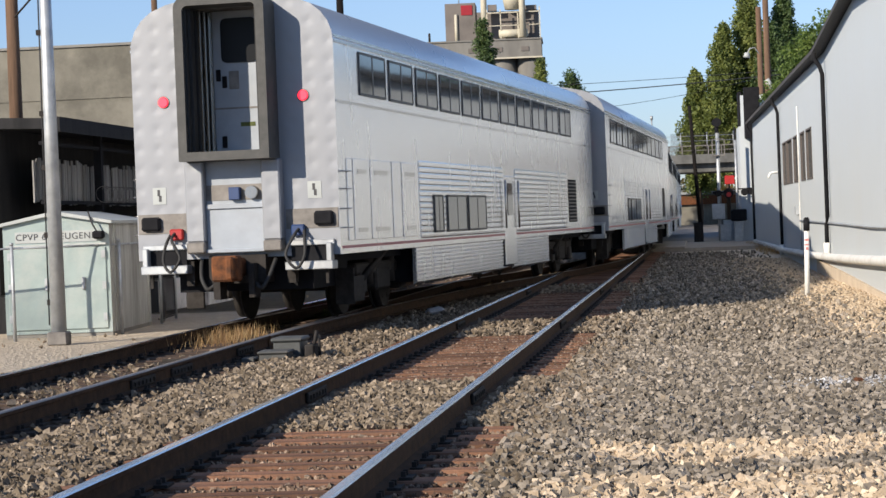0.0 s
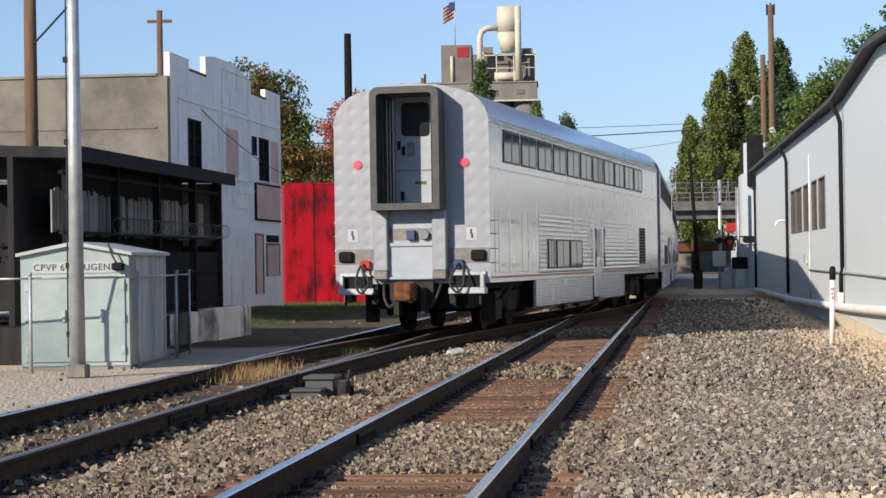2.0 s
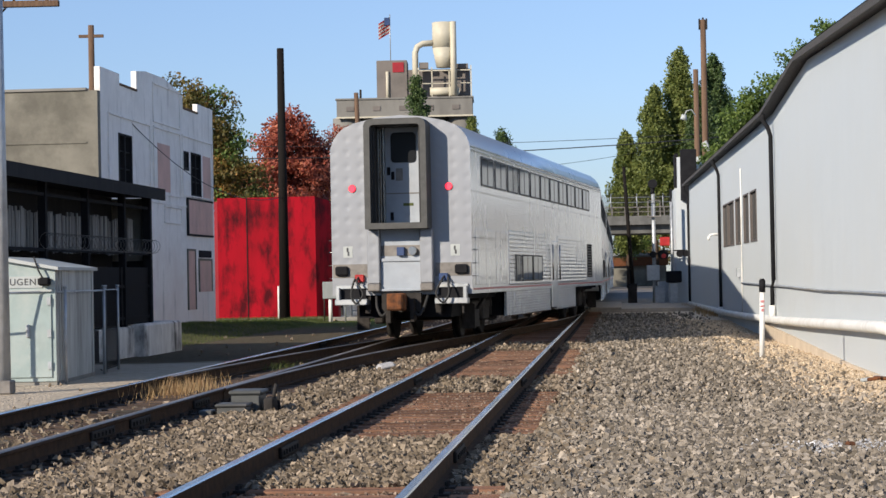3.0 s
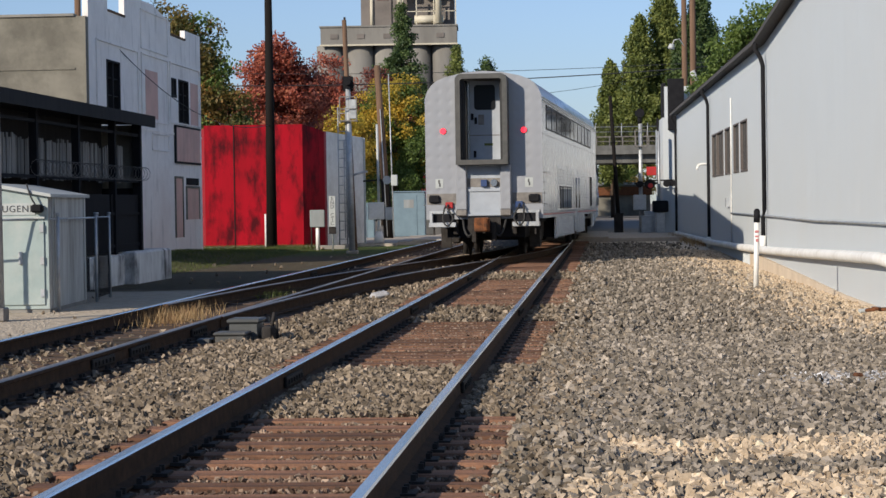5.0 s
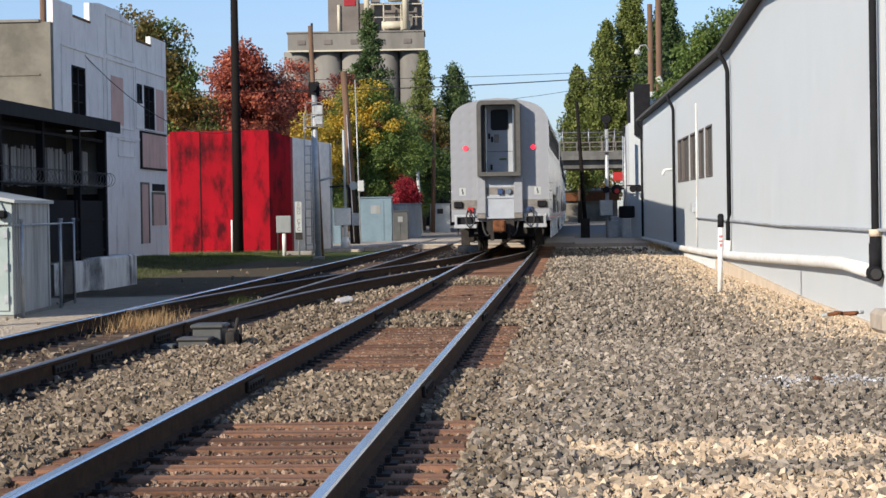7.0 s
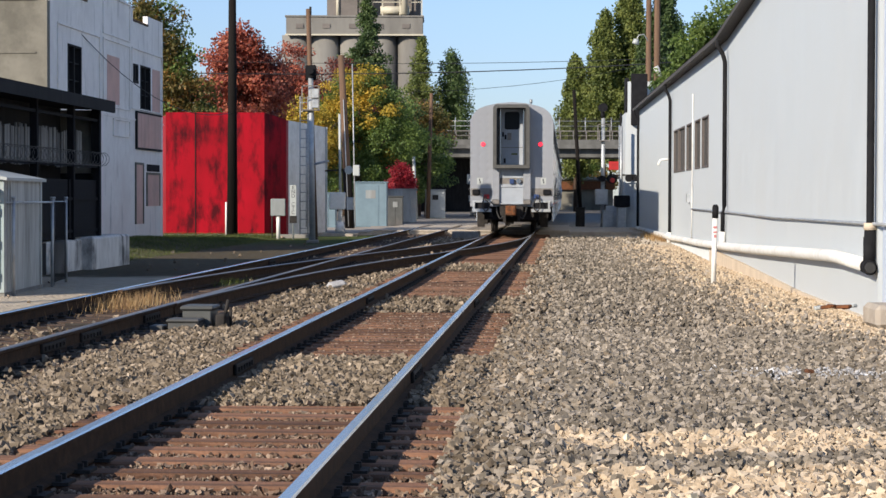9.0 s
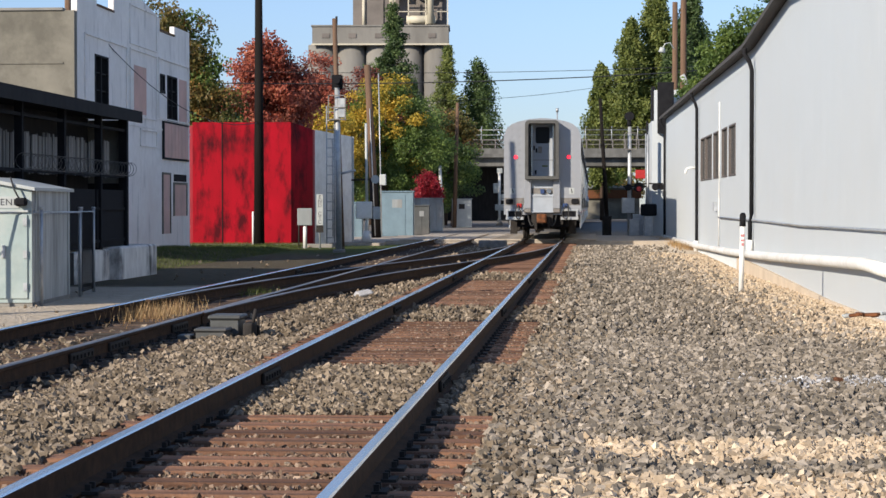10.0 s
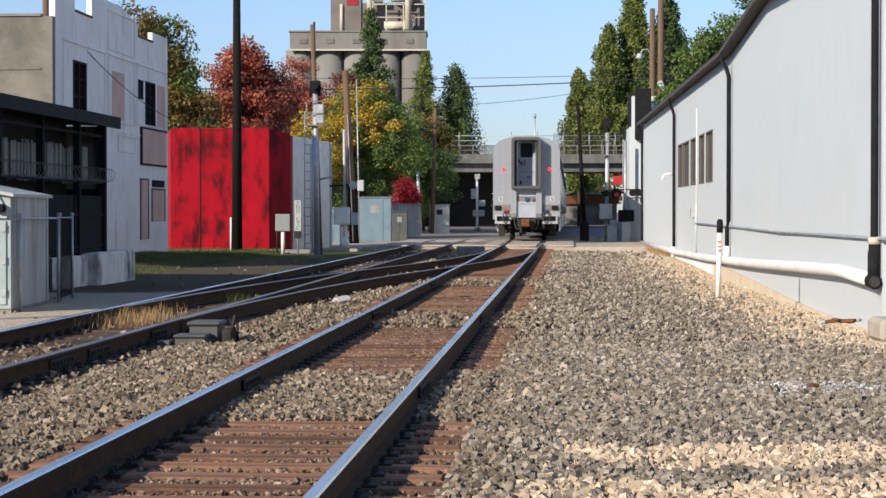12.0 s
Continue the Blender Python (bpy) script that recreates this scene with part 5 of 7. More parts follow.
tall = pole("utility_pole", 9.95, 97.0, 13.1, 0.17, POLEWOOD, "tall wooden pole behind the warehouse roof")
part("bracket", boxes((-0.2, -0.13, -0.06, 0.06, 12.7, 13.15), (0.13, 0.2, -0.06, 0.06, 12.7, 13.15), (-0.04, 0.04, -0.06, 0.06, 12.9, 13.2), (-0.2, 0.2, -0.05, 0.05, 12.65, 12.75)), IRON, tall)
part("floodlight", rods(((0.2, -0.3, 7.0), (-0.1, -0.3, 7.5), 0.1, 0.13), seg=10), SIGNWHITE, tall)
red_pole = pole("utility_pole", 10.35, 105.0, 11.6, 0.17, POLEWOOD, "reddish wooden pole with a street lamp arm")
bm = bmesh.new()
tube(bm, [(0, -0.1, 9.2), (-0.25, -0.1, 9.6), (-0.5, -0.1, 9.55), (-0.62, -0.1, 9.3)], 0.03, 6)
part("lamp_arm", bm, SIGNWHITE, red_pole)
part("lamp_head", rods(((-0.62, -0.1, 9.36), (-0.66, -0.1, 9.12), 0.12, 0.18), seg=10), SIGNWHITE, red_pole)


def hanging(name, a, b, sag, r, label):
    bm = bmesh.new()
    a, b = Vector(a), Vector(b)
    tube(bm, [a.lerp(b, k / 12) - Vector((0, 0, sag * 4 * (k / 12) * (1 - k / 12))) for k in range(13)], r, 5)
    tagged(part(name, bm, CABLE), label, "cable")


hanging("overhead_cable", (-14, 118, 8.35), (14, 122, 9.3), 0.30, 0.03, "thin black cable strung high across the street")
hanging("overhead_cable", (-14, 119, 9.1), (14, 123, 9.6), 0.25, 0.016, "thin black cable strung high across the street")
hanging("overhead_cable", (-8.6, 150, 9.0), (16, 170, 12.0), 0.8, 0.02, "thin black cable strung high across the street")
hanging("overhead_cable", (-10.4, 56.5, 6.9), (-7.65, 78.6, 4.6), 1.1, 0.014, "thin black cable hanging across the facade")

# signal mast with ladder
sig = thing("signal_mast", pose(-4.2, 70.8, -0.055), "grey steel signal mast with ladder and relay cases", "railway signal")
part("shaft", rods(((0, 0, 0), (-0.06, 0, 5.5), 0.105, 0.085)), GALV, sig)
part("foot", boxes((-0.2, 0.2, -0.2, 0.2, 0, 0.12), bevel=0.02), CONCRETE, sig)
part("relay_case", boxes((-0.02, 0.22, -0.15, 0.05, 4.5, 5.15), bevel=0.02), GALV, sig)
head = part("signal_head", rods(((-0.06, -0.16, 5.68), (-0.06, 0.16, 5.68), 0.17), ((-0.06, -0.3, 5.73), (-0.06, -0.12, 5.73), 0.11), seg=14), BLACK, sig)
part("target_plate", boxes((-0.24, 0.12, 0.02, 0.05, 5.43, 5.93), bevel=0.03), BLACK, head)
part("platform", boxes((-0.36, -0.32, -0.2, -0.16, 4.45, 5.25), (0.20, 0.24, -0.2, -0.16, 4.45, 5.25), (-0.36, 0.24, -0.2, 0.2, 4.42, 4.46), (-0.36, 0.24, -0.2, -0.17, 5.22, 5.25), (-0.36, 0.24, -0.2, -0.17, 4.82, 4.85)), DIRTYSTEEL, sig)
for x in (-0.42, -0.16):
    part("ladder_stile", rods(((x, 0.1, 0.3), (x, 0.1, 4.9), 0.02), seg=6), GALV, sig)
for k in range(15):
    part("rung", rods(((-0.42, 0.1, 0.5 + 0.3 * k), (-0.16, 0.1, 0.5 + 0.3 * k), 0.014), seg=5), GALV, sig)
part("stay_arm", rods(((-0.1, 0, 2.6), (0.55, 0, 2.75), 0.04)), GALV, sig)

# sign backs beside the track
sign = thing("track_sign", pose(-5.86, 77.6, -0.055), "grey blank sign box on a white post", "sign")
part("panel", boxes((-0.27, 0.27, -0.08, 0.08, 0.85, 1.48), bevel=0.02), PALECAB, sign)
part("post", rods(((0.0, 0.05, 0), (0.0, 0.05, 1.0), 0.07)), WHITEPAINT, sign)
part("post", rods(((-0.23, 0.1, 0), (-0.23, 0.1, 1.0), 0.025)), IRON, sign)
sign = thing("track_sign", pose(-5.27, 77.0, -0.055), "narrow upright sign reading END CTC", "sign")
part("panel", boxes((-0.12, 0.12, -0.02, 0.02, 0.86, 1.98), bevel=0.01), SIGNWHITE, sign)
part("plate", boxes((-0.13, 0.13, -0.03, 0.03, 0.60, 0.86), bevel=0.01), IRON, sign)
part("post", rods(((0.0, 0.05, 0), (0.0, 0.05, 1.6), 0.03)), GALV, sign)
for k, ch in enumerate("END CTC"):
    if ch != " ":
        lettering(ch, 0.19, LETTER, sign, pose(0, -0.024, 1.88 - 0.15 * k, 90))

# crossing signal with a case at its foot
xing = thing("crossing_signal", pose(-3.91, 84.2, -0.02), "white crossing signal mast with a relay case", "railway signal")
part("foot", boxes((-0.5, 0.5, -0.4, 0.4, 0, 0.10), bevel=0.02), CONCRETE, xing)
part("pedestal", rods(((0, 0, 0.1), (0, 0, 0.55), 0.22, 0.12), ((0, 0, 0.55), (0.02, 0, 1.1), 0.08), seg=12), WHITEPAINT, xing)
part("relay_case", boxes((-0.42, 0.22, -0.2, 0.2, 1.02, 1.7), bevel=0.03), WHITEPAINT, xing)
part("case_door", boxes((-0.36, 0.16, -0.215, -0.2, 1.10, 1.62), bevel=0.004), WHITEPAINT, xing)
part("relay_case", boxes((0.26, 0.55, -0.15, 0.15, 1.0, 1.5), bevel=0.02), GALV, xing)
part("shaft", rods(((0.02, 0, 1.1), (-0.02, 0, 4.8), 0.06, 0.05)), SIGNWHITE, xing)
part("lamp_hood", rods(((0.36, -0.25, 2.58), (0.36, 0.1, 2.58), 0.17, 0.15), seg=12), SIGNWHITE, xing)
part("arm", rods(((-0.6, 0, 2.55), (0.4, 0, 2.6), 0.035)), IRON, xing)

# crossing equipment on the right
right_sig = thing("crossing_signal", pose(7.95, 103.0, -0.055), "galvanised crossing signal with red board and dark lamps", "railway signal")
part("shaft", rods(((0, 0, 0), (0.02, 0, 5.4), 0.1, 0.09)), GALV, right_sig)
part("signal_head", rods(((0, -0.2, 5.9), (0, 0.2, 5.9), 0.22), ((0, 0, 5.4), (0, 0, 5.8), 0.1), seg=14), BLACK, right_sig)
part("cage", boxes((-0.28, -0.24, -0.3, -0.26, 4.3, 5.1), (0.30, 0.34, -0.3, -0.26, 4.3, 5.1), (-0.28, 0.34, -0.3, 0.3, 4.28, 4.32), (-0.28, 0.34, -0.3, -0.27, 5.07, 5.1)), DIRTYSTEEL, right_sig)
part("red_board", boxes((0.30, 0.78, -0.05, 0.05, 2.88, 3.30), bevel=0.02), REDPAINT, right_sig, "red board")
for x, r in ((0.45, 0.24), (-0.05, 0.16)):
    part("lamp", rods(((x, -0.35, 2.46), (x, 0.1, 2.46), r), seg=14), BLACK, right_sig, "dark hooded lamp")
part("lamp_lens", rods(((0.45, -0.30, 2.38), (0.45, -0.36, 2.38), 0.12), seg=12), REDPAINT, right_sig)
part("arm", rods(((-0.3, 0, 2.5), (1.0, 0, 2.5), 0.045)), IRON, right_sig)
part("relay_case", boxes((-0.35, 0.25, -0.2, 0.2, 1.2, 1.95), bevel=0.02), GALV, right_sig)
part("foot_case", boxes((0.15, 0.75, -0.3, 0.3, 0.0, 1.15), bevel=0.02), GALV, right_sig)
gate = thing("crossing_gate", pose(8.55, 99.5, -0.055), "crossing gate machine with dark housing and mast", "crossing gate")
part("shaft", rods(((0, 0, 0), (0, 0, 4.9), 0.06)), GALV, gate)
part("machine", boxes((-0.32, 0.40, -0.3, 0.3, 1.1, 1.65), bevel=0.05), BLACK, gate)
part("pedestal", boxes((-0.18, 0.22, -0.2, 0.2, 0, 1.1), bevel=0.03), GALV, gate)
part("lamp", rods(((0.35, -0.3, 2.45), (0.35, 0.05, 2.45), 0.17), ((0.62, -0.3, 2.45), (0.62, 0.05, 2.45), 0.15), seg=12), BLACK, gate)
part("arm", rods(((-0.4, 0, 2.6), (0.7, 0, 2.6), 0.035)), IRON, gate)
for k in range(9):
    part("step", rods(((-0.08, 0, 2.9 + 0.22 * k), (0.08, 0, 2.9 + 0.22 * k), 0.012), seg=5), GALV, gate)
for x, y, w, h, mt, lb in ((8.05, 101.0, 0.5, 0.9, GALV, "grey equipment cabinet at the crossing"), (8.95, 101.5, 0.4, 1.2, SIGNWHITE, "pale equipment cabinet at the crossing"), (7.2, 108.0, 0.45, 1.0, IRON, "dark equipment cabinet at the crossing")):
    cab = thing("equipment_cabinet", pose(x, y, -0.055), lb, "cabinet")
    part("case", boxes((-w / 2, w / 2, -0.2, 0.2, 0, h), bevel=0.02), mt, cab)
    part("lid", boxes((-w / 2 - 0.03, w / 2 + 0.03, -0.23, 0.23, h, h + 0.05), bevel=0.01), mt, cab)
mast2 = thing("crossing_signal", pose(2.75, 171.0, -0.055), "far white crossing signal with paired lamps", "railway signal")
part("shaft", rods(((0, 0, 0), (0, 0, 4.4), 0.1)), WHITEPAINT, mast2)
for x0, x1, z0, z1 in ((-0.5, -0.1, 2.6, 3.4), (0.1, 0.65, 2.0, 2.5), (-0.35, 0.6, 1.2, 1.7), (-0.2, 0.25, 4.2, 4.6)):
    part("lamp", boxes((x0, x1, -0.1, 0.1, z0, z1), bevel=0.04), SIGNWHITE, mast2)
part("foot", rods(((0, 0, 0), (0, 0, 0.5), 0.3, 0.15)), CONCRETE, mast2)


# ---------------------------------------------------------------- relay cabinet, fence and switch machine
cab = thing("relay_cabinet", pose(-7.54, 32.75, -0.05, 0, 0, 0.5), "pale mint relay cabinet with streaked sides", "cabinet")
w = 0.86
bm = bmesh.new()
prism(bm, [(-w, 0.06), (w, 0.06), (w, 1.82), (0, 1.98), (-w, 1.82)], 0, 3.3)
for f in bm.faces:
    f.material_index = 1 if abs(f.normal.x) > 0.5 else 0
bmesh.ops.recalc_face_normals(bm, faces=bm.faces)
for f in bm.faces:
    f.material_index = 1 if abs(f.normal.x) > 0.5 else 0
part("case", bm, [MINT, CABSIDE], cab)
bm = bmesh.new()
prism(bm, [(-w - 0.06, 1.79), (0, 1.96), (w + 0.06, 1.79), (w + 0.06, 1.84), (0, 2.02), (-w - 0.06, 1.84)], -0.08, 3.38)
part("roof", bm, SIGNWHITE, cab)
part("plinth", boxes((-w, w, 0.02, 3.28, -0.05, 0.06)), CONCRETE, cab)
for s in (-1, 1):
    d = part("door", boxes(((-w + 0.06 if s < 0 else 0.02), (-0.02 if s < 0 else w - 0.06), -0.025, 0, 0.12, 1.42), bevel=0.01), MINT, cab)
    part("handle", boxes((0.30 * s + 0.1, 0.30 * s + 0.16, -0.06, -0.02, 0.75, 0.95), bevel=0.01), GALV, d)
    for z in (0.25, 0.75, 1.25):
        part("hinge", boxes(((w - 0.1) * s - 0.03, (w - 0.1) * s + 0.03, -0.045, -0.01, z, z + 0.12)), GALV, d)
    part("drip_rail", boxes((0.45 * s - 0.36, 0.45 * s + 0.36, -0.05, 0, 1.46, 1.49)), SIGNWHITE, cab)
plate = part("name_plate", boxes((-0.66, 0.66, -0.015, 0, 1.52, 1.70)), SIGNWHITE, cab, "pale name plate")
lettering("CPVP 648 EUGENE", 0.145, LETTER, plate, pose(0, -0.019, 1.61, 90), 1.12)
part("lamp", boxes((0.62, 0.80, -0.16, 0.0, 1.55, 1.68), bevel=0.03), BLACK, cab)
hose(cab, "cable", [(0.70, -0.1, 1.65), (0.62, -0.12, 1.8), (0.55, -0.08, 2.0)], 0.014, CABLE)
for y in (0.25, 0.45, 3.05):
    part("trim", boxes((w - 0.005, w + 0.02, y, y + 0.06, 0.06, 1.8)), CABSIDE, cab)
part("aerial", rods(((-0.3, 1.2, 1.95), (-0.3, 1.2, 2.95), 0.02), seg=6), SIGNWHITE, cab)

fence = thing("chain_fence", label="low chain-link fence round the relay cabinet", category="fence")
posts = [(-9.6, 31.6), (-8.55, 31.7), (-8.0, 31.75), (-6.58, 33.0), (-6.6, 36.4), (-6.74, 37.3), (-6.7, 38.3)]
for x, y in posts:
    part("post", rods(((x, y, -0.05), (x, y, 1.45), 0.028), ((x, y, 1.45), (x, y, 1.49), 0.035), seg=8), GALV, fence)
for (x0, y0), (x1, y1) in zip(posts, posts[1:]):
    part("rail", rods(((x0, y0, 1.40), (x1, y1, 1.40), 0.018), seg=6), GALV, fence)


def mesh_panel(parent, a, b, z0, z1, pitch, r, name="wire_mesh"):
    bm = bmesh.new()
    a, b = Vector(a), Vector(b)
    L, H = (b - a).length, z1 - z0
    d = (b - a).normalized()
    n = int((L + H) / pitch)
    for k in range(n):
        s = k * pitch
        for way in (1, -1):
            p0, p1 = max(0, s - H), min(L, s)
            if p1 > p0:
                q0, q1 = (s - p0, s - p1) if way > 0 else (H - (s - p0), H - (s - p1))
                va, vb = a + d * p0 + Vector((0, 0, z0 + q0)), a + d * p1 + Vector((0, 0, z0 + q1))
                rod(bm, va, vb, r, seg=3, caps=False)
    ob = part(name, bm, IRON, parent)
    tagged(ob, kind="stuff")


mesh_panel(fence, (-9.6, 31.6, 0), (-8.55, 31.7, 0), 0.02, 1.4, 0.07, 0.003)
mesh_panel(fence, (-6.6, 36.4, 0), (-6.7, 38.3, 0), 0.02, 1.4, 0.07, 0.003)

# switch machine beside the turnout
swm = thing("switch_machine", pose(-2.72, 24.6, -0.055, 0, 0, TURN), "dark grey switch machine bolted to long ties", "switch machine")
part("housing", boxes((-0.21, 0.13, -0.10, 0.36, 0.05, 0.25), bevel=0.015), SLATECAB, swm)
part("cover", boxes((-0.235, 0.155, -0.13, 0.39, 0.245, 0.295), bevel=0.018), SLATECAB, swm)
part("motor", boxes((-0.30, 0.04, -0.52, -0.13, 0.04, 0.13), bevel=0.015), SLATECAB, swm)
part("motor_cover", boxes((-0.32, 0.06, -0.54, -0.12, 0.128, 0.165), bevel=0.015), SLATECAB, swm)
part("junction_box", boxes((-0.52, -0.36, -0.50, -0.22, 0.02, 0.09), bevel=0.012), SLATECAB, swm)
part("base", boxes((-0.55, 0.35, -0.62, 0.45, 0.0, 0.04)), IRON, swm)
part("lever_box", boxes((0.18, 0.30, -0.15, 0.2, 0.03, 0.21), bevel=0.02), IRON, swm)
part("hand_lever", rods(((0.27, 0.0, 0.18), (0.30, 0.05, 0.36), 0.022), ((0.34, 0.0, 0.05), (0.33, 0.02, 0.27), 0.018), seg=8), IRON, swm)
part("rod", rods(((-1.6, 0.0, 0.06), (-0.3, 0.0, 0.08), 0.02), ((-1.6, -0.5, 0.05), (-0.3, -0.4, 0.06), 0.02)), IRON, swm)
hose(swm, "cable", [(-0.4, -0.9, 0.04), (-0.9, -1.0, 0.06), (-1.2, -1.1, 0.03), (-1.4, -1.3, 0.05)], 0.015, RUBBER)
swm2 = thing("switch_machine", pose(1.0, 76.5, -0.055, 0, 0, TURN), "far grey switch machine beside the crossing", "switch machine")
part("housing", boxes((-0.5, 0.5, -0.4, 0.4, 0.05, 0.32), bevel=0.03), DIRTYSTEEL, swm2)
part("base", boxes((-0.7, 0.7, -0.6, 0.6, 0.0, 0.06)), IRON, swm2)
tagged(part("boulder", boxes((-0.16, 0.15, -0.1, 0.12, 0, 0.11), bevel=0.045), CHALK, m=pose(-1.66, 35.2, -0.01, 4, -10, 25)), "pale boulder on the ballast between the tracks", "boulder")

# tufts of dry grass beside the far rail
def blades(name, places, height, material, label, seed):
    rnd = np.random.RandomState(seed)
    n = len(places)
    a = rnd.uniform(0, 2 * pi, n)
    lean = rnd.uniform(0.1, 0.55, n) * height
    h = height * rnd.uniform(0.5, 1.1, n)
    wd = np.stack([np.cos(a), np.sin(a), np.zeros(n)], 1) * 0.007
    tip = np.stack([np.cos(a + 1.3) * lean, np.sin(a + 1.3) * lean, h], 1)
    v = np.stack([places - wd, places + wd, places + tip * 0.55 + wd * 0.7, places + tip], 1).reshape(-1, 3)
    f = np.array([(0, 1, 2, 3)]) + 4 * np.arange(n)[:, None]
    ob = new(name, arrays_mesh(name, v, f, material))
    return tagged(ob, label, "grass", kind="stuff")


rg = np.random.RandomState(5)
y = 29.2 + rg.normal(size=600) * 1.0
blades("dry_grass", np.stack([FAR_X + S * y - 0.35 + rg.normal(size=600) * 0.22, y, np.full(600, -0.055)], 1), 0.26, DRYGRASS, "tuft of dry brown grass between the rails", 6)
y = 36.5 + rg.normal(size=260) * 0.5
blades("grass_tuft", np.stack([FAR_X + S * y - 0.2 + rg.normal(size=260) * 0.25, y, np.full(260, -0.055)], 1), 0.18, GREENGRASS, "small green weeds between the rails", 7)
y = 77.6 + rg.uniform(size=6000) * 2.5
blades("grass", np.stack([-10.6 + rg.uniform(size=6000) * 4.6, y, np.full(6000, 0.0)], 1), 0.16, GREENGRASS, "strip of bright green grass before the red wall", 8)
y = 66 + rg.uniform(size=5000) * 18
blades("grass", np.stack([-10.3 + 0.06 * (y - 66) + rg.uniform(size=5000) ** 2 * 2.2, y, np.full(5000, -0.055)], 1), 0.12, GREENGRASS, "thin grass on the dark verge", 9)
y = 51 + rg.uniform(size=22000) * 27
x = -13.3 + rg.uniform(size=22000) ** 1.6 * 2.9
z = np.minimum(np.interp(x, [-13.4, -12.6, -11.4, -10.6], [0.24, 0.20, 0.03, -0.07]), np.where(y < 66, 0.24, np.where(y < 72, 0.24 - 0.035 * (y - 66), 0.03))) - 0.02
blades("grass", np.stack([x + S * y, y, z], 1), 0.10, GREENGRASS, "rough dark grass on the shaded bank", 12)
y = 74 + rg.uniform(size=900) * 20
blades("dry_grass", np.stack([4.87 + 0.0437 * y - 0.12 - rg.uniform(size=900) ** 2 * 0.5, y, np.full(900, -0.055)], 1), 0.28, DRYGRASS, "dry weeds along the wall's foot", 10)


# ---------------------------------------------------------------- plastered building, dock and red building on the left


def nearer(k):
    """Draws a building in towards the viewer's eye and shrinks it alike."""
    return pose(0, 0, 1.51 * (1 - k)) @ Matrix.Diagonal((k, k, k, 1))


# low earth bank along the old buildings
bm = bmesh.new()
bank = [[bm.verts.new((x + S * y, y, min(z, 0.24 if 52 < y < 70 else 0.03 if 52 < y < 96 else -0.07))) for x, z in ((-34.0, 0.24), (-13.4, 0.24), (-12.6, 0.20), (-11.4, 0.03), (-10.6, -0.07))] for y in (50.5, 54, 60, 66, 72, 78, 84, 90, 95, 97)]
for a, b in zip(bank, bank[1:]):
    for k in range(4):
        bm.faces.new((a[k], a[k + 1], b[k + 1], b[k])).smooth = True
tagged(part("grass_bank", bm, GROUND), "low shaded bank of earth and grass", "bank", kind="structure")


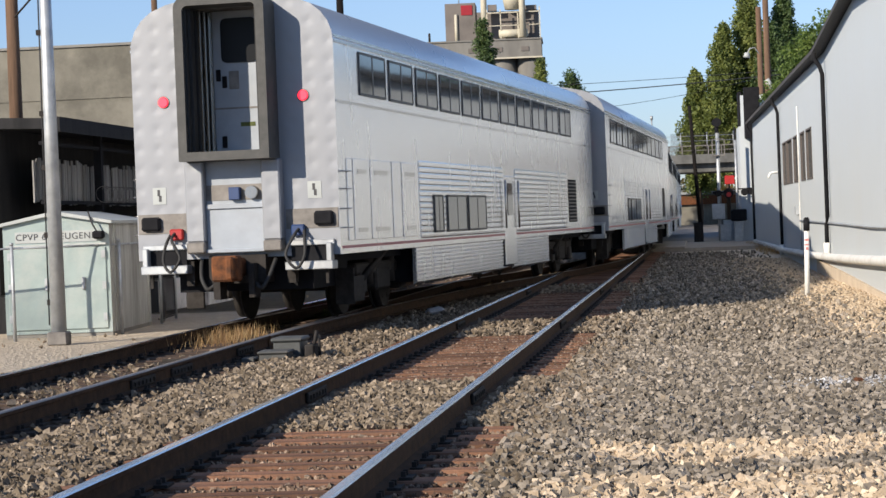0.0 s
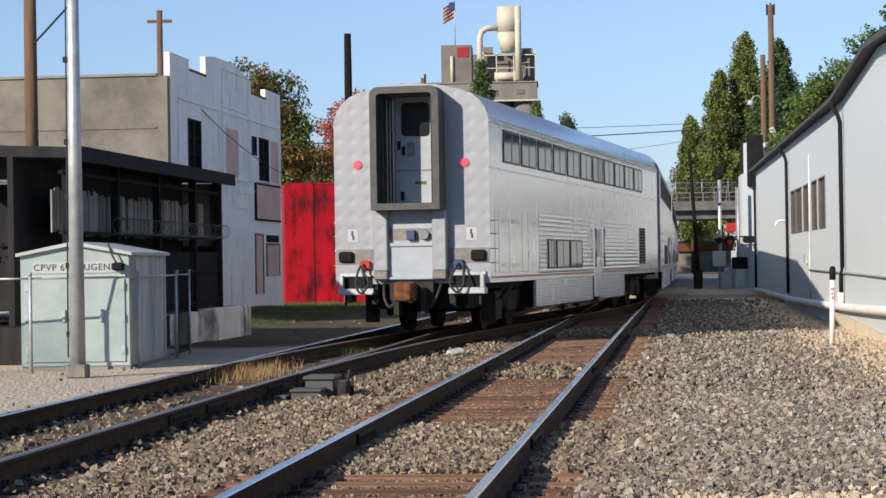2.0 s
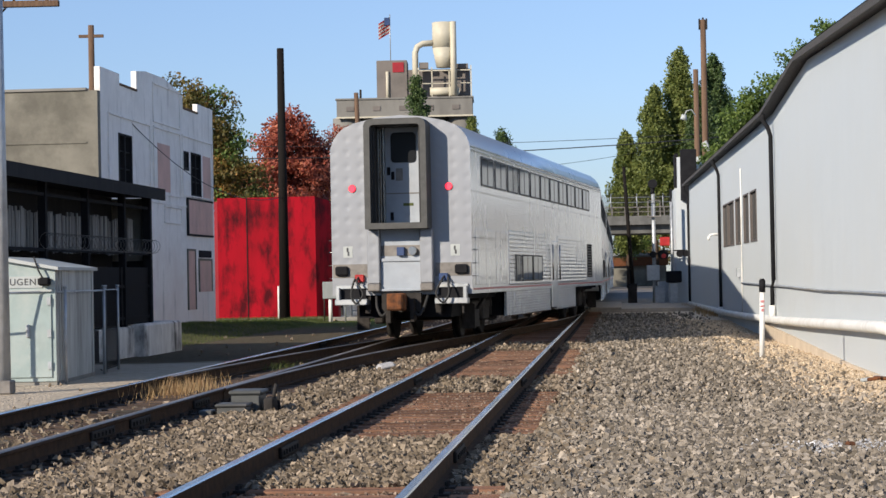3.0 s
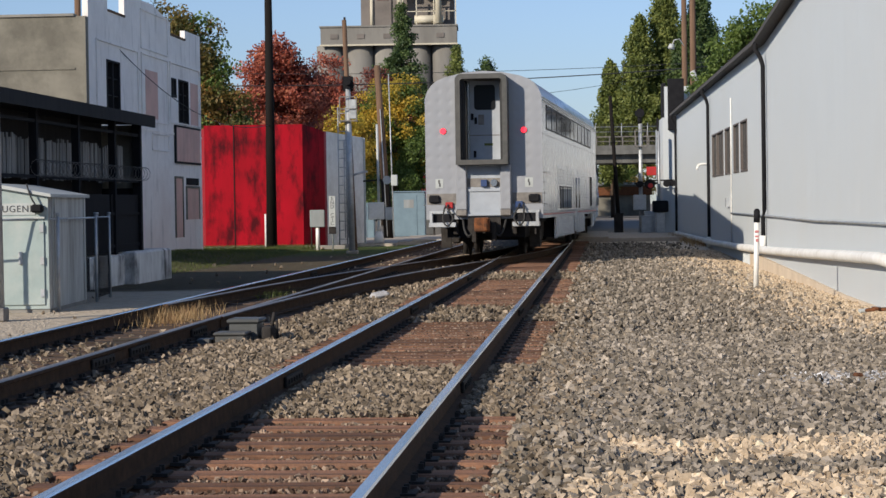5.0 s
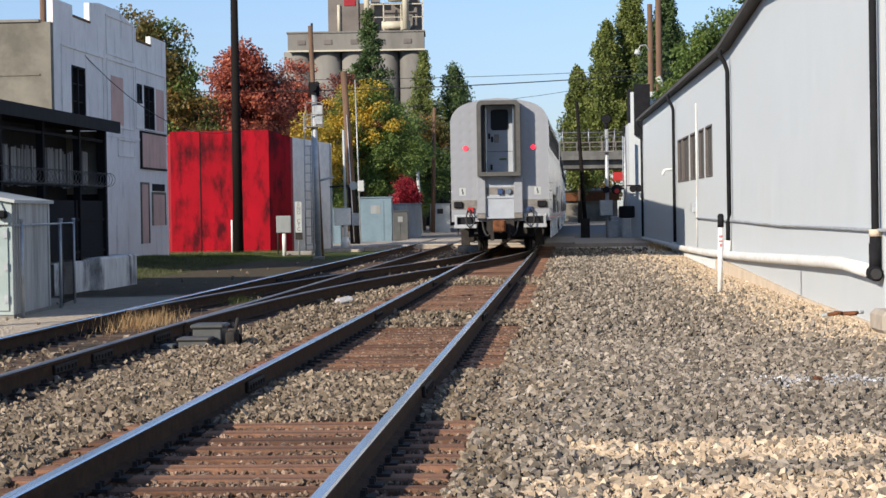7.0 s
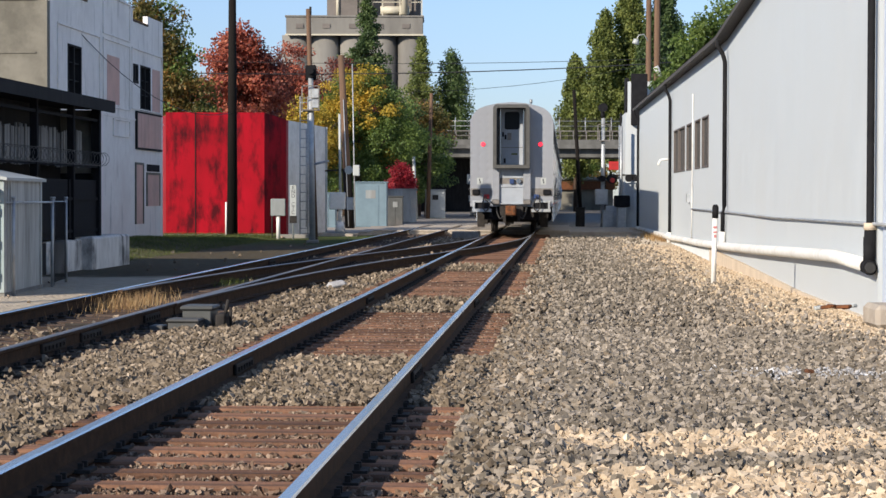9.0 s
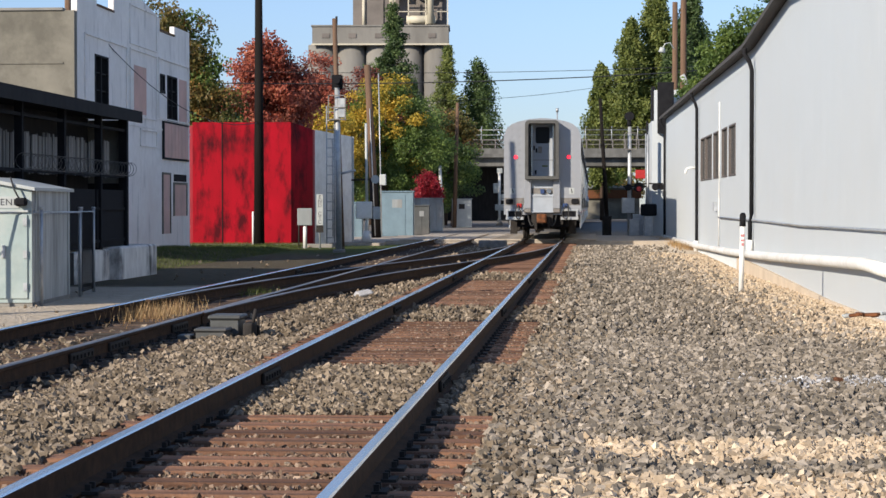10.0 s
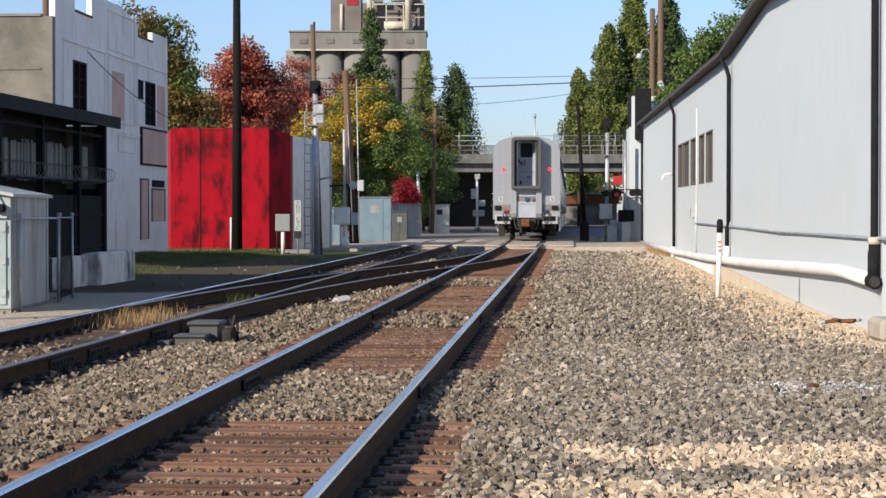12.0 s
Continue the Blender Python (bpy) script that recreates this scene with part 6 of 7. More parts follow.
def plaster_building():
    ob = thing("plastered_building", nearer(0.85) @ pose(0, 0, 0, 0, 0, -0.10) @ pose(-16.1, 0, 0, 0, 0, TURN), "old two-storey plastered building with stepped parapet", "building")
    a, b = 66.0, 84.2
    bm = bmesh.new()
    top = [(a, 8.33), (68.6, 8.33), (68.6, 7.98), (71.0, 7.98), (71.0, 8.65), (72.5, 8.78), (75.5, 8.8), (78.5, 8.42), (78.5, 7.95), (81.2, 7.95), (81.2, 8.35), (b, 8.35)]
    wins = [(68.3, 70.2, 4.70, 6.40), (79.8, 81.7, 4.77, 6.42), (78.5, 79.4, 5.75, 6.40)]
    # facade in pieces round the openings
    def slab(y0, y1, z0, z1):
        part("facade_panel", yz_prism(bmesh.new(), [(y0, z0), (y1, z0), (y1, z1), (y0, z1)], -0.35, 0), PLASTER, ob)

    slab(a, 68.3, -0.3, 7.2); slab(68.3, 70.2, -0.3, 4.70); slab(68.3, 70.2, 6.40, 7.2); slab(70.2, 78.5, -0.3, 7.2)
    slab(78.5, 79.4, -0.3, 5.75); slab(78.5, 79.4, 6.40, 7.2); slab(79.4, 79.8, -0.3, 7.2); slab(79.8, 81.7, -0.3, 4.77); slab(79.8, 81.7, 6.42, 7.2); slab(81.7, b, -0.3, 7.2)
    yz_prism(bm, [(a, 7.2), (b, 7.2)] + list(reversed(top)), -0.18, 0)
    part("parapet", bm, PLASTER, ob)
    # two storeys at the near end, an added lower wing behind the false front
    part("side_wall", boxes((-24, 0.0, a - 0.36, a - 0.005, -0.3, 7.55)), OLIVE, ob, "olive-grey plastered side wall")
    part("side_wall", boxes((-24, -0.35, a + 7.0, a + 7.35, 2.7, 7.4)), OLIVE, ob, "olive-grey plastered side wall")
    # unseen wing, height chosen so the sun reaches the red wall and grass
    part("side_wall", boxes((-24, -0.35, b - 0.35, b, -0.3, 2.9)), OLIVE, ob, "olive-grey plastered side wall")
    part("roof", boxes((-24, -0.35, a, a + 7.0, 7.2, 7.4)), ROOFDARK, ob)
    part("roof", boxes((-24, -0.35, a + 7.0, b - 0.35, 2.5, 2.7)), ROOFDARK, ob)
    part("coping", boxes((-24, -0.35, a - 0.42, a + 0.04, 7.55, 7.63)), CONCRETE, ob)
    part("band", boxes((-24, -0.35, a - 0.39, a - 0.36, 5.9, 5.96), (-24, -0.35, a - 0.39, a - 0.36, 4.3, 4.36)), OLIVE, ob)
    for y0, y1, z0, z1 in wins:
        w = part("window", boxes((-0.22, -0.18, y0, y1, z0, z1)), GLASS, ob, "dark dirty window")
        part("window_frame", boxes((-0.2, 0.02, y0, y0 + 0.12, z0, z1), (-0.2, 0.02, y1 - 0.12, y1, z0, z1), (-0.2, 0.03, y0, y1, z0 - 0.06, z0 + 0.05), (-0.2, 0.02, y0, y1, z1 - 0.06, z1), (-0.2, 0.0, (y0 + y1) / 2 - 0.06, (y0 + y1) / 2 + 0.06, z0, z1)), CHARCOAL, w)
        for k in range(2):
            part("glazing_bar", boxes((-0.2, -0.05, y0, y1, z0 + (z1 - z0) * (k + 1) / 3 - 0.02, z0 + (z1 - z0) * (k + 1) / 3 + 0.02)), CHARCOAL, w)
    for y0, y1, z0, z1 in ((74.1, 76.1, 4.75, 6.43), (82.1, 83.6, 4.78, 6.40)):
        part("infill", boxes((-0.01, 0.012, y0, y1, z0, z1)), PINK, ob, "faded pink blocked window")
    panel = part("board", boxes((0, 0.06, 79.0, 83.6, 3.32, 4.60)), PINK, ob, "boarded pinkish opening")
    part("board_frame", boxes((0, 0.08, 78.85, 79.0, 3.25, 4.67), (0, 0.08, 79.0, 83.7, 3.25, 3.32), (0, 0.08, 79.0, 83.7, 4.60, 4.67)), CHARCOAL, panel)
    for y0, y1, z0, z1 in ((78.9, 80.2, 0.47, 2.68), (81.0, 83.4, 1.13, 2.33)):
        d = part("door", boxes((-0.01, 0.02, y0, y1, z0, z1)), PINK, ob, "faded boarded door")
        part("door_frame", boxes((0, 0.05, y0 - 0.1, y0, z0, z1), (0, 0.05, y1, y1 + 0.1, z0, z1), (0, 0.05, y0 - 0.1, y1 + 0.1, z1, z1 + 0.08)), OLIVE, d)
    part("door_light", boxes((0.005, 0.03, 81.0, 83.4, 2.45, 2.72)), BLACK, ob)
    # raised mouldings
    for y0, y1, z0, z1 in ((66.9, 72.9, 4.45, 6.92), (73.4, 77.9, 4.62, 6.93), (78.2, 83.9, 4.72, 6.93), (73.4, 77.9, 7.12, 8.45), (75.0, 77.9, 3.63, 4.20)):
        part("moulding", boxes((0, 0.05, y0, y1, z1, z1 + 0.06), (0, 0.04, y0, y0 + 0.07, z0, z1), (0, 0.04, y1 - 0.07, y1, z0, z1), (0, 0.045, y0, y1, z0, z0 + 0.05)), PLASTER, ob)
    part("string_course", boxes((0, 0.03, a, b, 4.30, 4.36)), PLASTER, ob)
    for ya, yb in ((68.6, 71.0), (78.5, 81.2)):
        part("parapet_cap", boxes((-0.4, 0.04, ya, yb, 7.96, 8.03)), POLEWOOD, ob)
    for k in range(7):
        part("board_plank", boxes((0.06, 0.072, 79.02 + 0.655 * k, 79.64 + 0.655 * k, 3.33, 4.59)), PINK, panel)
    return ob


plaster_building()


def dock():
    ob = thing("loading_dock", pose(-10.2, 0, 0, 0, 0, TURN), "black roofed loading dock on a concrete plinth", "loading dock")
    a, b = 34.6, 46.6
    part("plinth", boxes((-5.5, 0, 42.0, b, -0.1, 0.6), (-0.5, 0.25, 44.9, 48.6, -0.1, 0.64), bevel=0.04), PLINTH, ob, "stained concrete plinth")
    part("plinth", boxes((-5.5, -0.02, a, 41.9, -0.1, 0.58)), CHARCOAL, ob)
    bm = bmesh.new()
    prism(bm, [(-5.8, 3.60), (0.25, 3.38), (0.25, 3.56), (-5.8, 3.80)], a, b + 0.2)
    part("roof", bm, CHARCOAL, ob, "dark flat dock roof")
    part("fascia", boxes((0.25, 0.30, a, b + 0.25, 3.33, 3.58)), CHARCOAL, ob)
    y = a + 0.4
    while y < b:
        part("post", boxes((-0.12, 0.02, y - 0.07, y + 0.07, 0.6, 3.40)), BLACK, ob)
        y += 3.05
    part("post", boxes((-0.14, 0.04, b - 0.18, b, 0.6, 3.40)), BLACK, ob)
    for z in (1.42, 2.12, 3.12, 0.75):
        part("rail", boxes((-0.08, 0.0, a, b, z, z + 0.06)), BLACK, ob)
    # solid lower screens
    for k in range(4):
        y0 = a + 0.3 + 3.0 * k
        part("screen", boxes((-0.06, -0.03, y0, y0 + 2.85, 0.64, 1.85)), BLACK, ob)
    part("back_wall", boxes((-0.95, -0.85, a, b, 0.6, 3.42)), CHARCOAL, ob)
    part("end_wall", boxes((-5.5, -2.5, b - 0.1, b, 0.6, 3.45)), CHARCOAL, ob)
    part("end_wall", boxes((-5.5, -2.5, a, a + 0.1, 0.6, 3.45)), CHARCOAL, ob)
    # olive panel stands for the dim facade seen through mesh at this bay
    part("end_screen", boxes((-2.5, -0.16, b - 0.05, b - 0.02, 2.0, 3.38)), OLIVE, ob, "dull upper end panel standing for the facade behind mesh")
    part("end_screen", boxes((-5.5, -0.1, b - 0.06, b - 0.02, 0.6, 2.0)), BLACK, ob)
    # grey boards standing behind
    me = bpy.data.meshes.new("slat")
    bm = boxes((-0.012, 0.012, -0.052, 0.052, 0, 0.72))
    bm.to_mesh(me)
    bm.free()
    me.materials.append(GREYSLAT)
    rnd = random.Random(3)
    for k in range(100):
        s = new("slat", me)
        s.parent, s.matrix_basis = ob, pose(-0.30 + rnd.uniform(-0.02, 0.02), a + 0.4 + 0.112 * k, 2.14 + rnd.uniform(-0.05, 0.07), rnd.uniform(-2, 2))
    # coil of razor wire
    bm = bmesh.new()
    pts = [(0.12 + 0.15 * cos(k * 0.6), a + 3 + k * 0.027, 2.30 + 0.15 * sin(k * 0.6)) for k in range(330)]
    tube(bm, pts, 0.006, 4)
    part("razor_wire", bm, DIRTYSTEEL, ob, "coil of razor wire")
    return ob


dock()

red = thing("red_building", nearer(0.92) @ pose(-11.2, 87.2, 0), "red painted metal building with white side", "building")
part("front_wall", boxes((0, 4.05, 0, 0.15, -0.35, 4.95)), REDBOX, red, "faded red front with dark smears")
part("seam", boxes((1.20, 1.24, -0.02, 0, -0.3, 4.95)), BLACK, red)
for (x0, y0, z0), (x1, y1, z1), mt in (((4.05, 0.0, 4.95), (4.85, 1.39, 4.70), 0), ((4.85, 1.39, 4.70), (4.92, 1.60, 4.69), 1), ((4.92, 1.60, 4.69), (6.27, 6.28, 4.55), 2)):
    bm = bmesh.new()
    q = [bm.verts.new(c) for c in ((x0, y0, -0.35), (x1, y1, -0.35), (x1, y1, z1), (x0, y0, z0))]
    q2 = [bm.verts.new((v.co.x - 0.15, v.co.y + 0.01, v.co.z)) for v in q]
    bm.faces.new(q)
    bm.faces.new(list(reversed(q2)))
    for k in range(4):
        bm.faces.new((q[k], q2[k], q2[(k + 1) % 4], q[(k + 1) % 4]))
    bmesh.ops.recalc_face_normals(bm, faces=bm.faces)
    part("side_wall", bm, (REDBOX, DARKRED, WHITEPAINT)[mt], red, ("faded red side wall", "dark red edge strip", "white painted side wall")[mt])
part("roof", boxes((0.0, 4.0, 0.16, 6.2, 4.4, 4.5)), GALV, red)
part("back_wall", boxes((-0.15, 0, 0.0, 6.35, -0.3, 4.8), (0, 6.1, 6.2, 6.35, -0.3, 4.5)), DARKRED, red)
part("ladder", rods(((5.55, 3.55, 0.2), (5.55, 3.55, 4.4), 0.025), ((5.66, 3.95, 0.2), (5.66, 3.95, 4.4), 0.025), *[((5.55, 3.55, 0.4 + 0.31 * k), (5.66, 3.95, 0.4 + 0.31 * k), 0.015) for k in range(13)], seg=6), GALV, red)
part("corner_strip", boxes((6.2, 6.30, 6.1, 6.34, -0.3, 4.55)), SIGNWHITE, red)
tagged(part("kerb", boxes((-10.4, -4.6, 78.9, 79.15, -0.06, 0.10), bevel=0.02), CONCRETE), "low concrete kerb before the red building", "kerb", kind="structure")

# cabinets by the far side of the crossing
for x, y, w, d, h, mt, lb in ((-3.32, 104.2, 1.6, 1.4, 2.24, BLUECAB, "blue-grey equipment cabinet on a concrete pad"), (-2.24, 109.9, 0.8, 0.8, 1.55, SLATECAB, "small slate-grey equipment cabinet at the crossing"), (-2.25, 129.6, 1.78, 1.6, 2.0, PALECAB, "pale ribbed equipment cabinet"), (-5.05, 100.0, 0.45, 0.8, 1.7, BLUECAB, "narrow blue-grey equipment cabinet at the crossing"), (-0.25, 154.0, 1.43, 1.2, 2.04, SIGNWHITE, "white equipment cabinet far across the street")):
    cb = thing("equipment_cabinet", pose(x, y, -0.055), lb, "cabinet")
    part("case", boxes((-w / 2, w / 2, -d / 2, d / 2, 0, h), bevel=0.03), mt, cb)
    part("lid", boxes((-w / 2 - 0.05, w / 2 + 0.05, -d / 2 - 0.05, d / 2 + 0.05, h, h + 0.06), bevel=0.015), mt, cb)
    part("door", boxes((-w / 2 + 0.1, w / 2 - 0.4, -d / 2 - 0.02, -d / 2, 0.1, h - 0.12), bevel=0.008), mt, cb)
    part("notice", boxes((-w * 0.15, w * 0.15, -d / 2 - 0.03, -d / 2 - 0.021, h * 0.66, h * 0.84)), PALECAB if mt != SIGNWHITE else IRON, cb)

# ---------------------------------------------------------------- grade crossing and street
street = tagged(part("street", boxes((-60, -3.2, 83.2, 101.5, -0.05, 0.06), (-3.2, 9.2, 85.3, 101.5, -0.05, 0.10)), PANELCON), "worn pale street surface at the crossing", "street", kind="structure")
cross = thing("crossing_panels", label="concrete crossing panels laid between the rails", category="crossing", kind="structure")
me = bpy.data.meshes.new("crossing_panel")
bm = boxes((-0.62, 0.62, -1.18, 1.18, 0.10, 0.175), bevel=0.015)
bm.to_mesh(me)
bm.free()
me.materials.append(PANELCON)
for line in (near_line, far_line):
    for k in range(7):
        for dx in (0.0, -1.5, 1.5):
            y = 86.45 + 2.4 * k
            o = new("crossing_panel", me)
            o.parent, o.matrix_basis = cross, pose(line(y) + dx, y, 0, 0, 0, TURN)


# ---------------------------------------------------------------- overpass
def overpass():
    ob = thing("overpass", pose(8.0, 212.0, 0), "grey concrete road overpass with railings and wire fence", "bridge")
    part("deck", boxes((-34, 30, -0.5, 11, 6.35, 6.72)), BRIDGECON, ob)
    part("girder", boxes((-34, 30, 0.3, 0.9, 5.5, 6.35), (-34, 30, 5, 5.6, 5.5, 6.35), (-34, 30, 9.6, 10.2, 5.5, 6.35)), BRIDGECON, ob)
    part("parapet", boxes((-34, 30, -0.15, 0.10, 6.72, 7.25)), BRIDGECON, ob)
    for k in range(26):
        x = -18 + 1.3 * k
        part("baluster", boxes((x - 0.05, x + 0.05, -0.18, 0.08, 7.25, 8.12)), DIRTYSTEEL, ob)
    part("railing", boxes((-34, 30, -0.12, -0.04, 8.06, 8.16), (-34, 30, -0.10, -0.04, 7.62, 7.68)), DIRTYSTEEL, ob)
    mesh_panel(ob, (-18, -0.05, 0), (14, -0.05, 0), 7.25, 8.1, 0.16, 0.02)
    for k in range(9):
        x = -9 + 2.6 * k
        bm = bmesh.new()
        tube(bm, [(x, 0, 7.8), (x, 0, 9.1), (x + 0.05, 0.25, 9.4), (x + 0.05, 0.7, 9.45)], 0.05, 5)
        part("fence_post", bm, GALV, ob)
    part("fence_rail", rods(((-9.2, 0, 9.1), (12, 0, 9.1), 0.03), ((-9.2, 0, 8.6), (12, 0, 8.6), 0.025), seg=5), GALV, ob)
    mesh_panel(ob, (3.0, 0, 0), (11.5, 0, 0), 8.1, 9.4, 0.25, 0.018)
    for x in (-12.0, 12.6):
        part("pier", boxes((x - 0.5, x + 0.5, 1.5, 9.5, 0, 5.5), bevel=0.05), BRIDGECON, ob)
    part("abutment", boxes((-34, 0.6, 8.8, 10.5, 0, 5.5)), CHARCOAL, ob, "dark abutment wall under the deck")
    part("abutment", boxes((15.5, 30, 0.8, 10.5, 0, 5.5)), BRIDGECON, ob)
    part("street_lamp", rods(((1.3, 3, 6.7), (1.3, 3, 11.0), 0.07), ((1.3, 3, 11.0), (1.3, 3, 11.4), 0.14), seg=6), GALV, ob)


overpass()


# ---------------------------------------------------------------- grain silos
def silos():
    ob = thing("grain_silo", pose(-20.2, 280.0, 0), "concrete grain silos with a stepped tower and cream ducts", "silo")
    for k in range(5):
        part("cylinder", rods(((1.2 + 3.83 * k, 2.6, 0), (1.2 + 3.83 * k, 2.6, 22.9), 1.9), seg=32), SILO, ob)
    part("back_wall", boxes((0, 18.0, 3.2, 9, 0, 22.9)), SILO, ob)
    part("sill_band", boxes((-0.1, 18.1, 0.05, 0.3, 22.75, 22.95)), SILOWHITE, ob)
    part("headhouse", boxes((0, 18.0, 0.2, 9, 22.9, 25.3)), SILO, ob)
    for k in range(5):
        part("hatch", boxes((1.3 + 3.5 * k, 2.3 + 3.5 * k, 0.1, 0.25, 23.7, 24.3)), SILOBROWN, ob)
    part("cornice", boxes((-0.15, 18.15, 0.05, 9, 25.2, 25.4)), SILO, ob)
    part("tower", boxes((5.3, 17.7, 3, 9, 25.3, 29.3)), SILOBROWN, ob, "brownish tower block")
    part("tower", boxes((5.25, 9.3, 2.8, 8, 25.3, 30.6)), SILOBROWN, ob)
    part("red_hut", boxes((7.4, 8.9, 2.7, 2.9, 29.0, 30.3)), DARKRED, ob)
    part("downspout", rods(((6.7, 2.7, 25.3), (6.7, 2.7, 29.1), 0.22), seg=8), SILOWHITE, ob)
    part("cyclone", rods(((14.3, 2.0, 32.0), (14.3, 2.0, 35.4), 1.5), ((14.3, 2.0, 29.4), (14.3, 2.0, 32.0), 1.0, 1.5), seg=20), SILOWHITE, ob, "cream cyclone drum")
    part("vent_pipe", rods(((15.6, 0.9, 25.6), (15.6, 0.9, 35.4), 0.42), seg=12), SILOWHITE, ob)
    bm = bmesh.new()
    tube(bm, [(10.5, 1.5, 26.8), (10.5, 1.5, 31.4), (10.8, 1.5, 32.2), (11.5, 1.5, 32.6), (13.2, 1.8, 32.7)], 0.42, 10)
    part("duct", bm, SILOWHITE, ob)
    part("fan", rods(((12.4, 1.6, 26.2), (15.8, 1.6, 26.2), 0.55), ((15.6, 1.0, 26.2), (15.6, 2.0, 26.2), 0.75), seg=14), SILOWHITE, ob)
    part("gantry", boxes((10.8, 17.9, 1.2, 1.35, 27.2, 27.3), (10.8, 17.9, 1.2, 1.35, 28.9, 29.05), (10.8, 10.95, 1.2, 1.35, 25.4, 29.4), (12.6, 12.75, 1.2, 1.35, 25.4, 29.4), (14.9, 15.05, 1.2, 1.35, 25.4, 29.0), (17.8, 17.95, 1.2, 1.35, 25.4, 29.6)), SILOWHITE, ob)
    part("hut", boxes((11.0, 12.2, 1.5, 2.8, 29.3, 30.1)), SILOBROWN, ob)
    part("hut", boxes((15.9, 17.5, 2.0, 3.0, 29.3, 29.9)), SILOBROWN, ob)
    part("antenna", rods(((3.1, 2, 25.3), (3.1, 2, 26.7), 0.15), seg=6), IRON, ob)
    part("conveyor", rods(((-4.5, 4, 17.5), (0.5, 4, 21.5), 0.3), seg=8), SILO, ob)
    fl = thing("flag_on_pole", pose(-13.05, 283.0, 30.5), "striped flag flying from a pole on the tower", "flag")
    part("flagpole", rods(((0, 0, 0), (0, 0, 6.3), 0.06), seg=6), GALV, fl)
    for name, zs, mt in (("red_stripe", (0, 2, 4, 6, 8), REDPAINT), ("white_stripe", (1, 3, 5, 7), SIGNWHITE)):
        for k in zs:
            bm = bmesh.new()
            dz = 0.24
            z = 5.95 - dz * k
            cols = [(-0.05 - 0.3 * i, 0.10 * sin(i * 1.3), -0.18 * i) for i in range(6)]
            lo = [bm.verts.new((x, yv, z + s - dz)) for x, yv, s in cols]
            hi = [bm.verts.new((x, yv, z + s)) for x, yv, s in cols]
            for i in range(5):
                bm.faces.new((lo[i], lo[i + 1], hi[i + 1], hi[i]))
            bmesh.ops.solidify(bm, geom=bm.faces[:], thickness=0.02)
            part(name, bm, mt, fl)
    part("canton", boxes((-0.75, -0.05, -0.12, 0.12, 4.85, 5.85)), BLUE, fl)


silos()


# ---------------------------------------------------------------- trees
def crown(name, clumps, leaves, size, spread, material, parent, seed, rise=0.75):
    """Leaves gathered round many clump centres: (n, 3) arrays."""
    rnd = np.random.RandomState(seed)
    k = rnd.randint(0, len(clumps), leaves)
    d = rnd.normal(size=(leaves, 3))
    d *= (rnd.uniform(size=leaves) ** 0.45 / np.linalg.norm(d, axis=1))[:, None] * 1.75
    p = clumps[k] + d * np.array([spread, spread, spread * rise])
    R = turns(rnd, leaves)
    s = size * rnd.uniform(0.55, 1.25, leaves)
    quad = np.array([(-0.5, 0, 0.04), (0, -0.32, 0), (0.5, 0, 0.04), (0, 0.32, 0)])
    v = np.einsum("nij,kj->nki", R, quad) * s[:, None, None] + p[:, None, :]
    f = np.array([(0, 1, 2, 3)]) + 4 * np.arange(leaves)[:, None]
    ob = new(name, arrays_mesh(name, v.reshape(-1, 3), f, material))
    ob.parent = parent
    return ob


def blob_clumps(rnd, blobs, n):
    out = []
    vol = np.array([b[3] * b[4] for b in blobs])
    for (cx, cy, cz, rx, rz), q in zip(blobs, vol / vol.sum()):
        m = max(4, int(n * q))
        d = rnd.normal(size=(m, 3))
        d /= np.linalg.norm(d, axis=1)[:, None]
        r = rnd.uniform(0.45, 1.08, (m, 1))
        out.append(np.array([cx, cy, cz]) + d * r * np.array([rx, rx * 0.9, rz]))
    return np.concatenate(out)


def broadleaf(x, y, blobs, label, material, trunk_h, seed, leaves=9000, size=0.30, clumps=120, spread=0.45, trunk_r=0.25, second=None):
    ob = thing("tree", pose(x, y, -0.05), label, "tree")
    rnd = np.random.RandomState(seed)
    bm = bmesh.new()
    tube(bm, [(0, 0, 0), (0.1, 0, trunk_h * 0.5), (0.0, 0.1, trunk_h)], trunk_r, 8)
    for b in blobs:
        rod(bm, (0, 0.1, trunk_h * 0.85), (b[0], b[1], b[2]), trunk_r * 0.45, 0.04, seg=6)
        for j in range(3):
            e = Vector((b[0], b[1], b[2])) + Vector((rnd.uniform(-1, 1) * b[3], rnd.uniform(-1, 1) * b[3], rnd.uniform(-0.3, 0.9) * b[4])) * 0.75
            rod(bm, Vector((b[0], b[1], b[2])).lerp(Vector((0, 0.1, trunk_h)), 0.3), e, 0.06, 0.02, seg=5)
    part("trunk", bm, BARK, ob)
    c = blob_clumps(rnd, blobs, int(clumps * 1.5))
    leaves, size = int(leaves * 2.0), size * 0.7
    if second:
        cut = rnd.uniform(size=len(c)) < second[1](c)
        crown("crown", c[cut], int(leaves * cut.mean()), size, spread, second[0], ob, seed + 1)
        c, leaves = c[~cut], int(leaves * (1 - cut.mean()))
    crown("crown", c, leaves, size, spread, material, ob, seed + 2)
    return ob


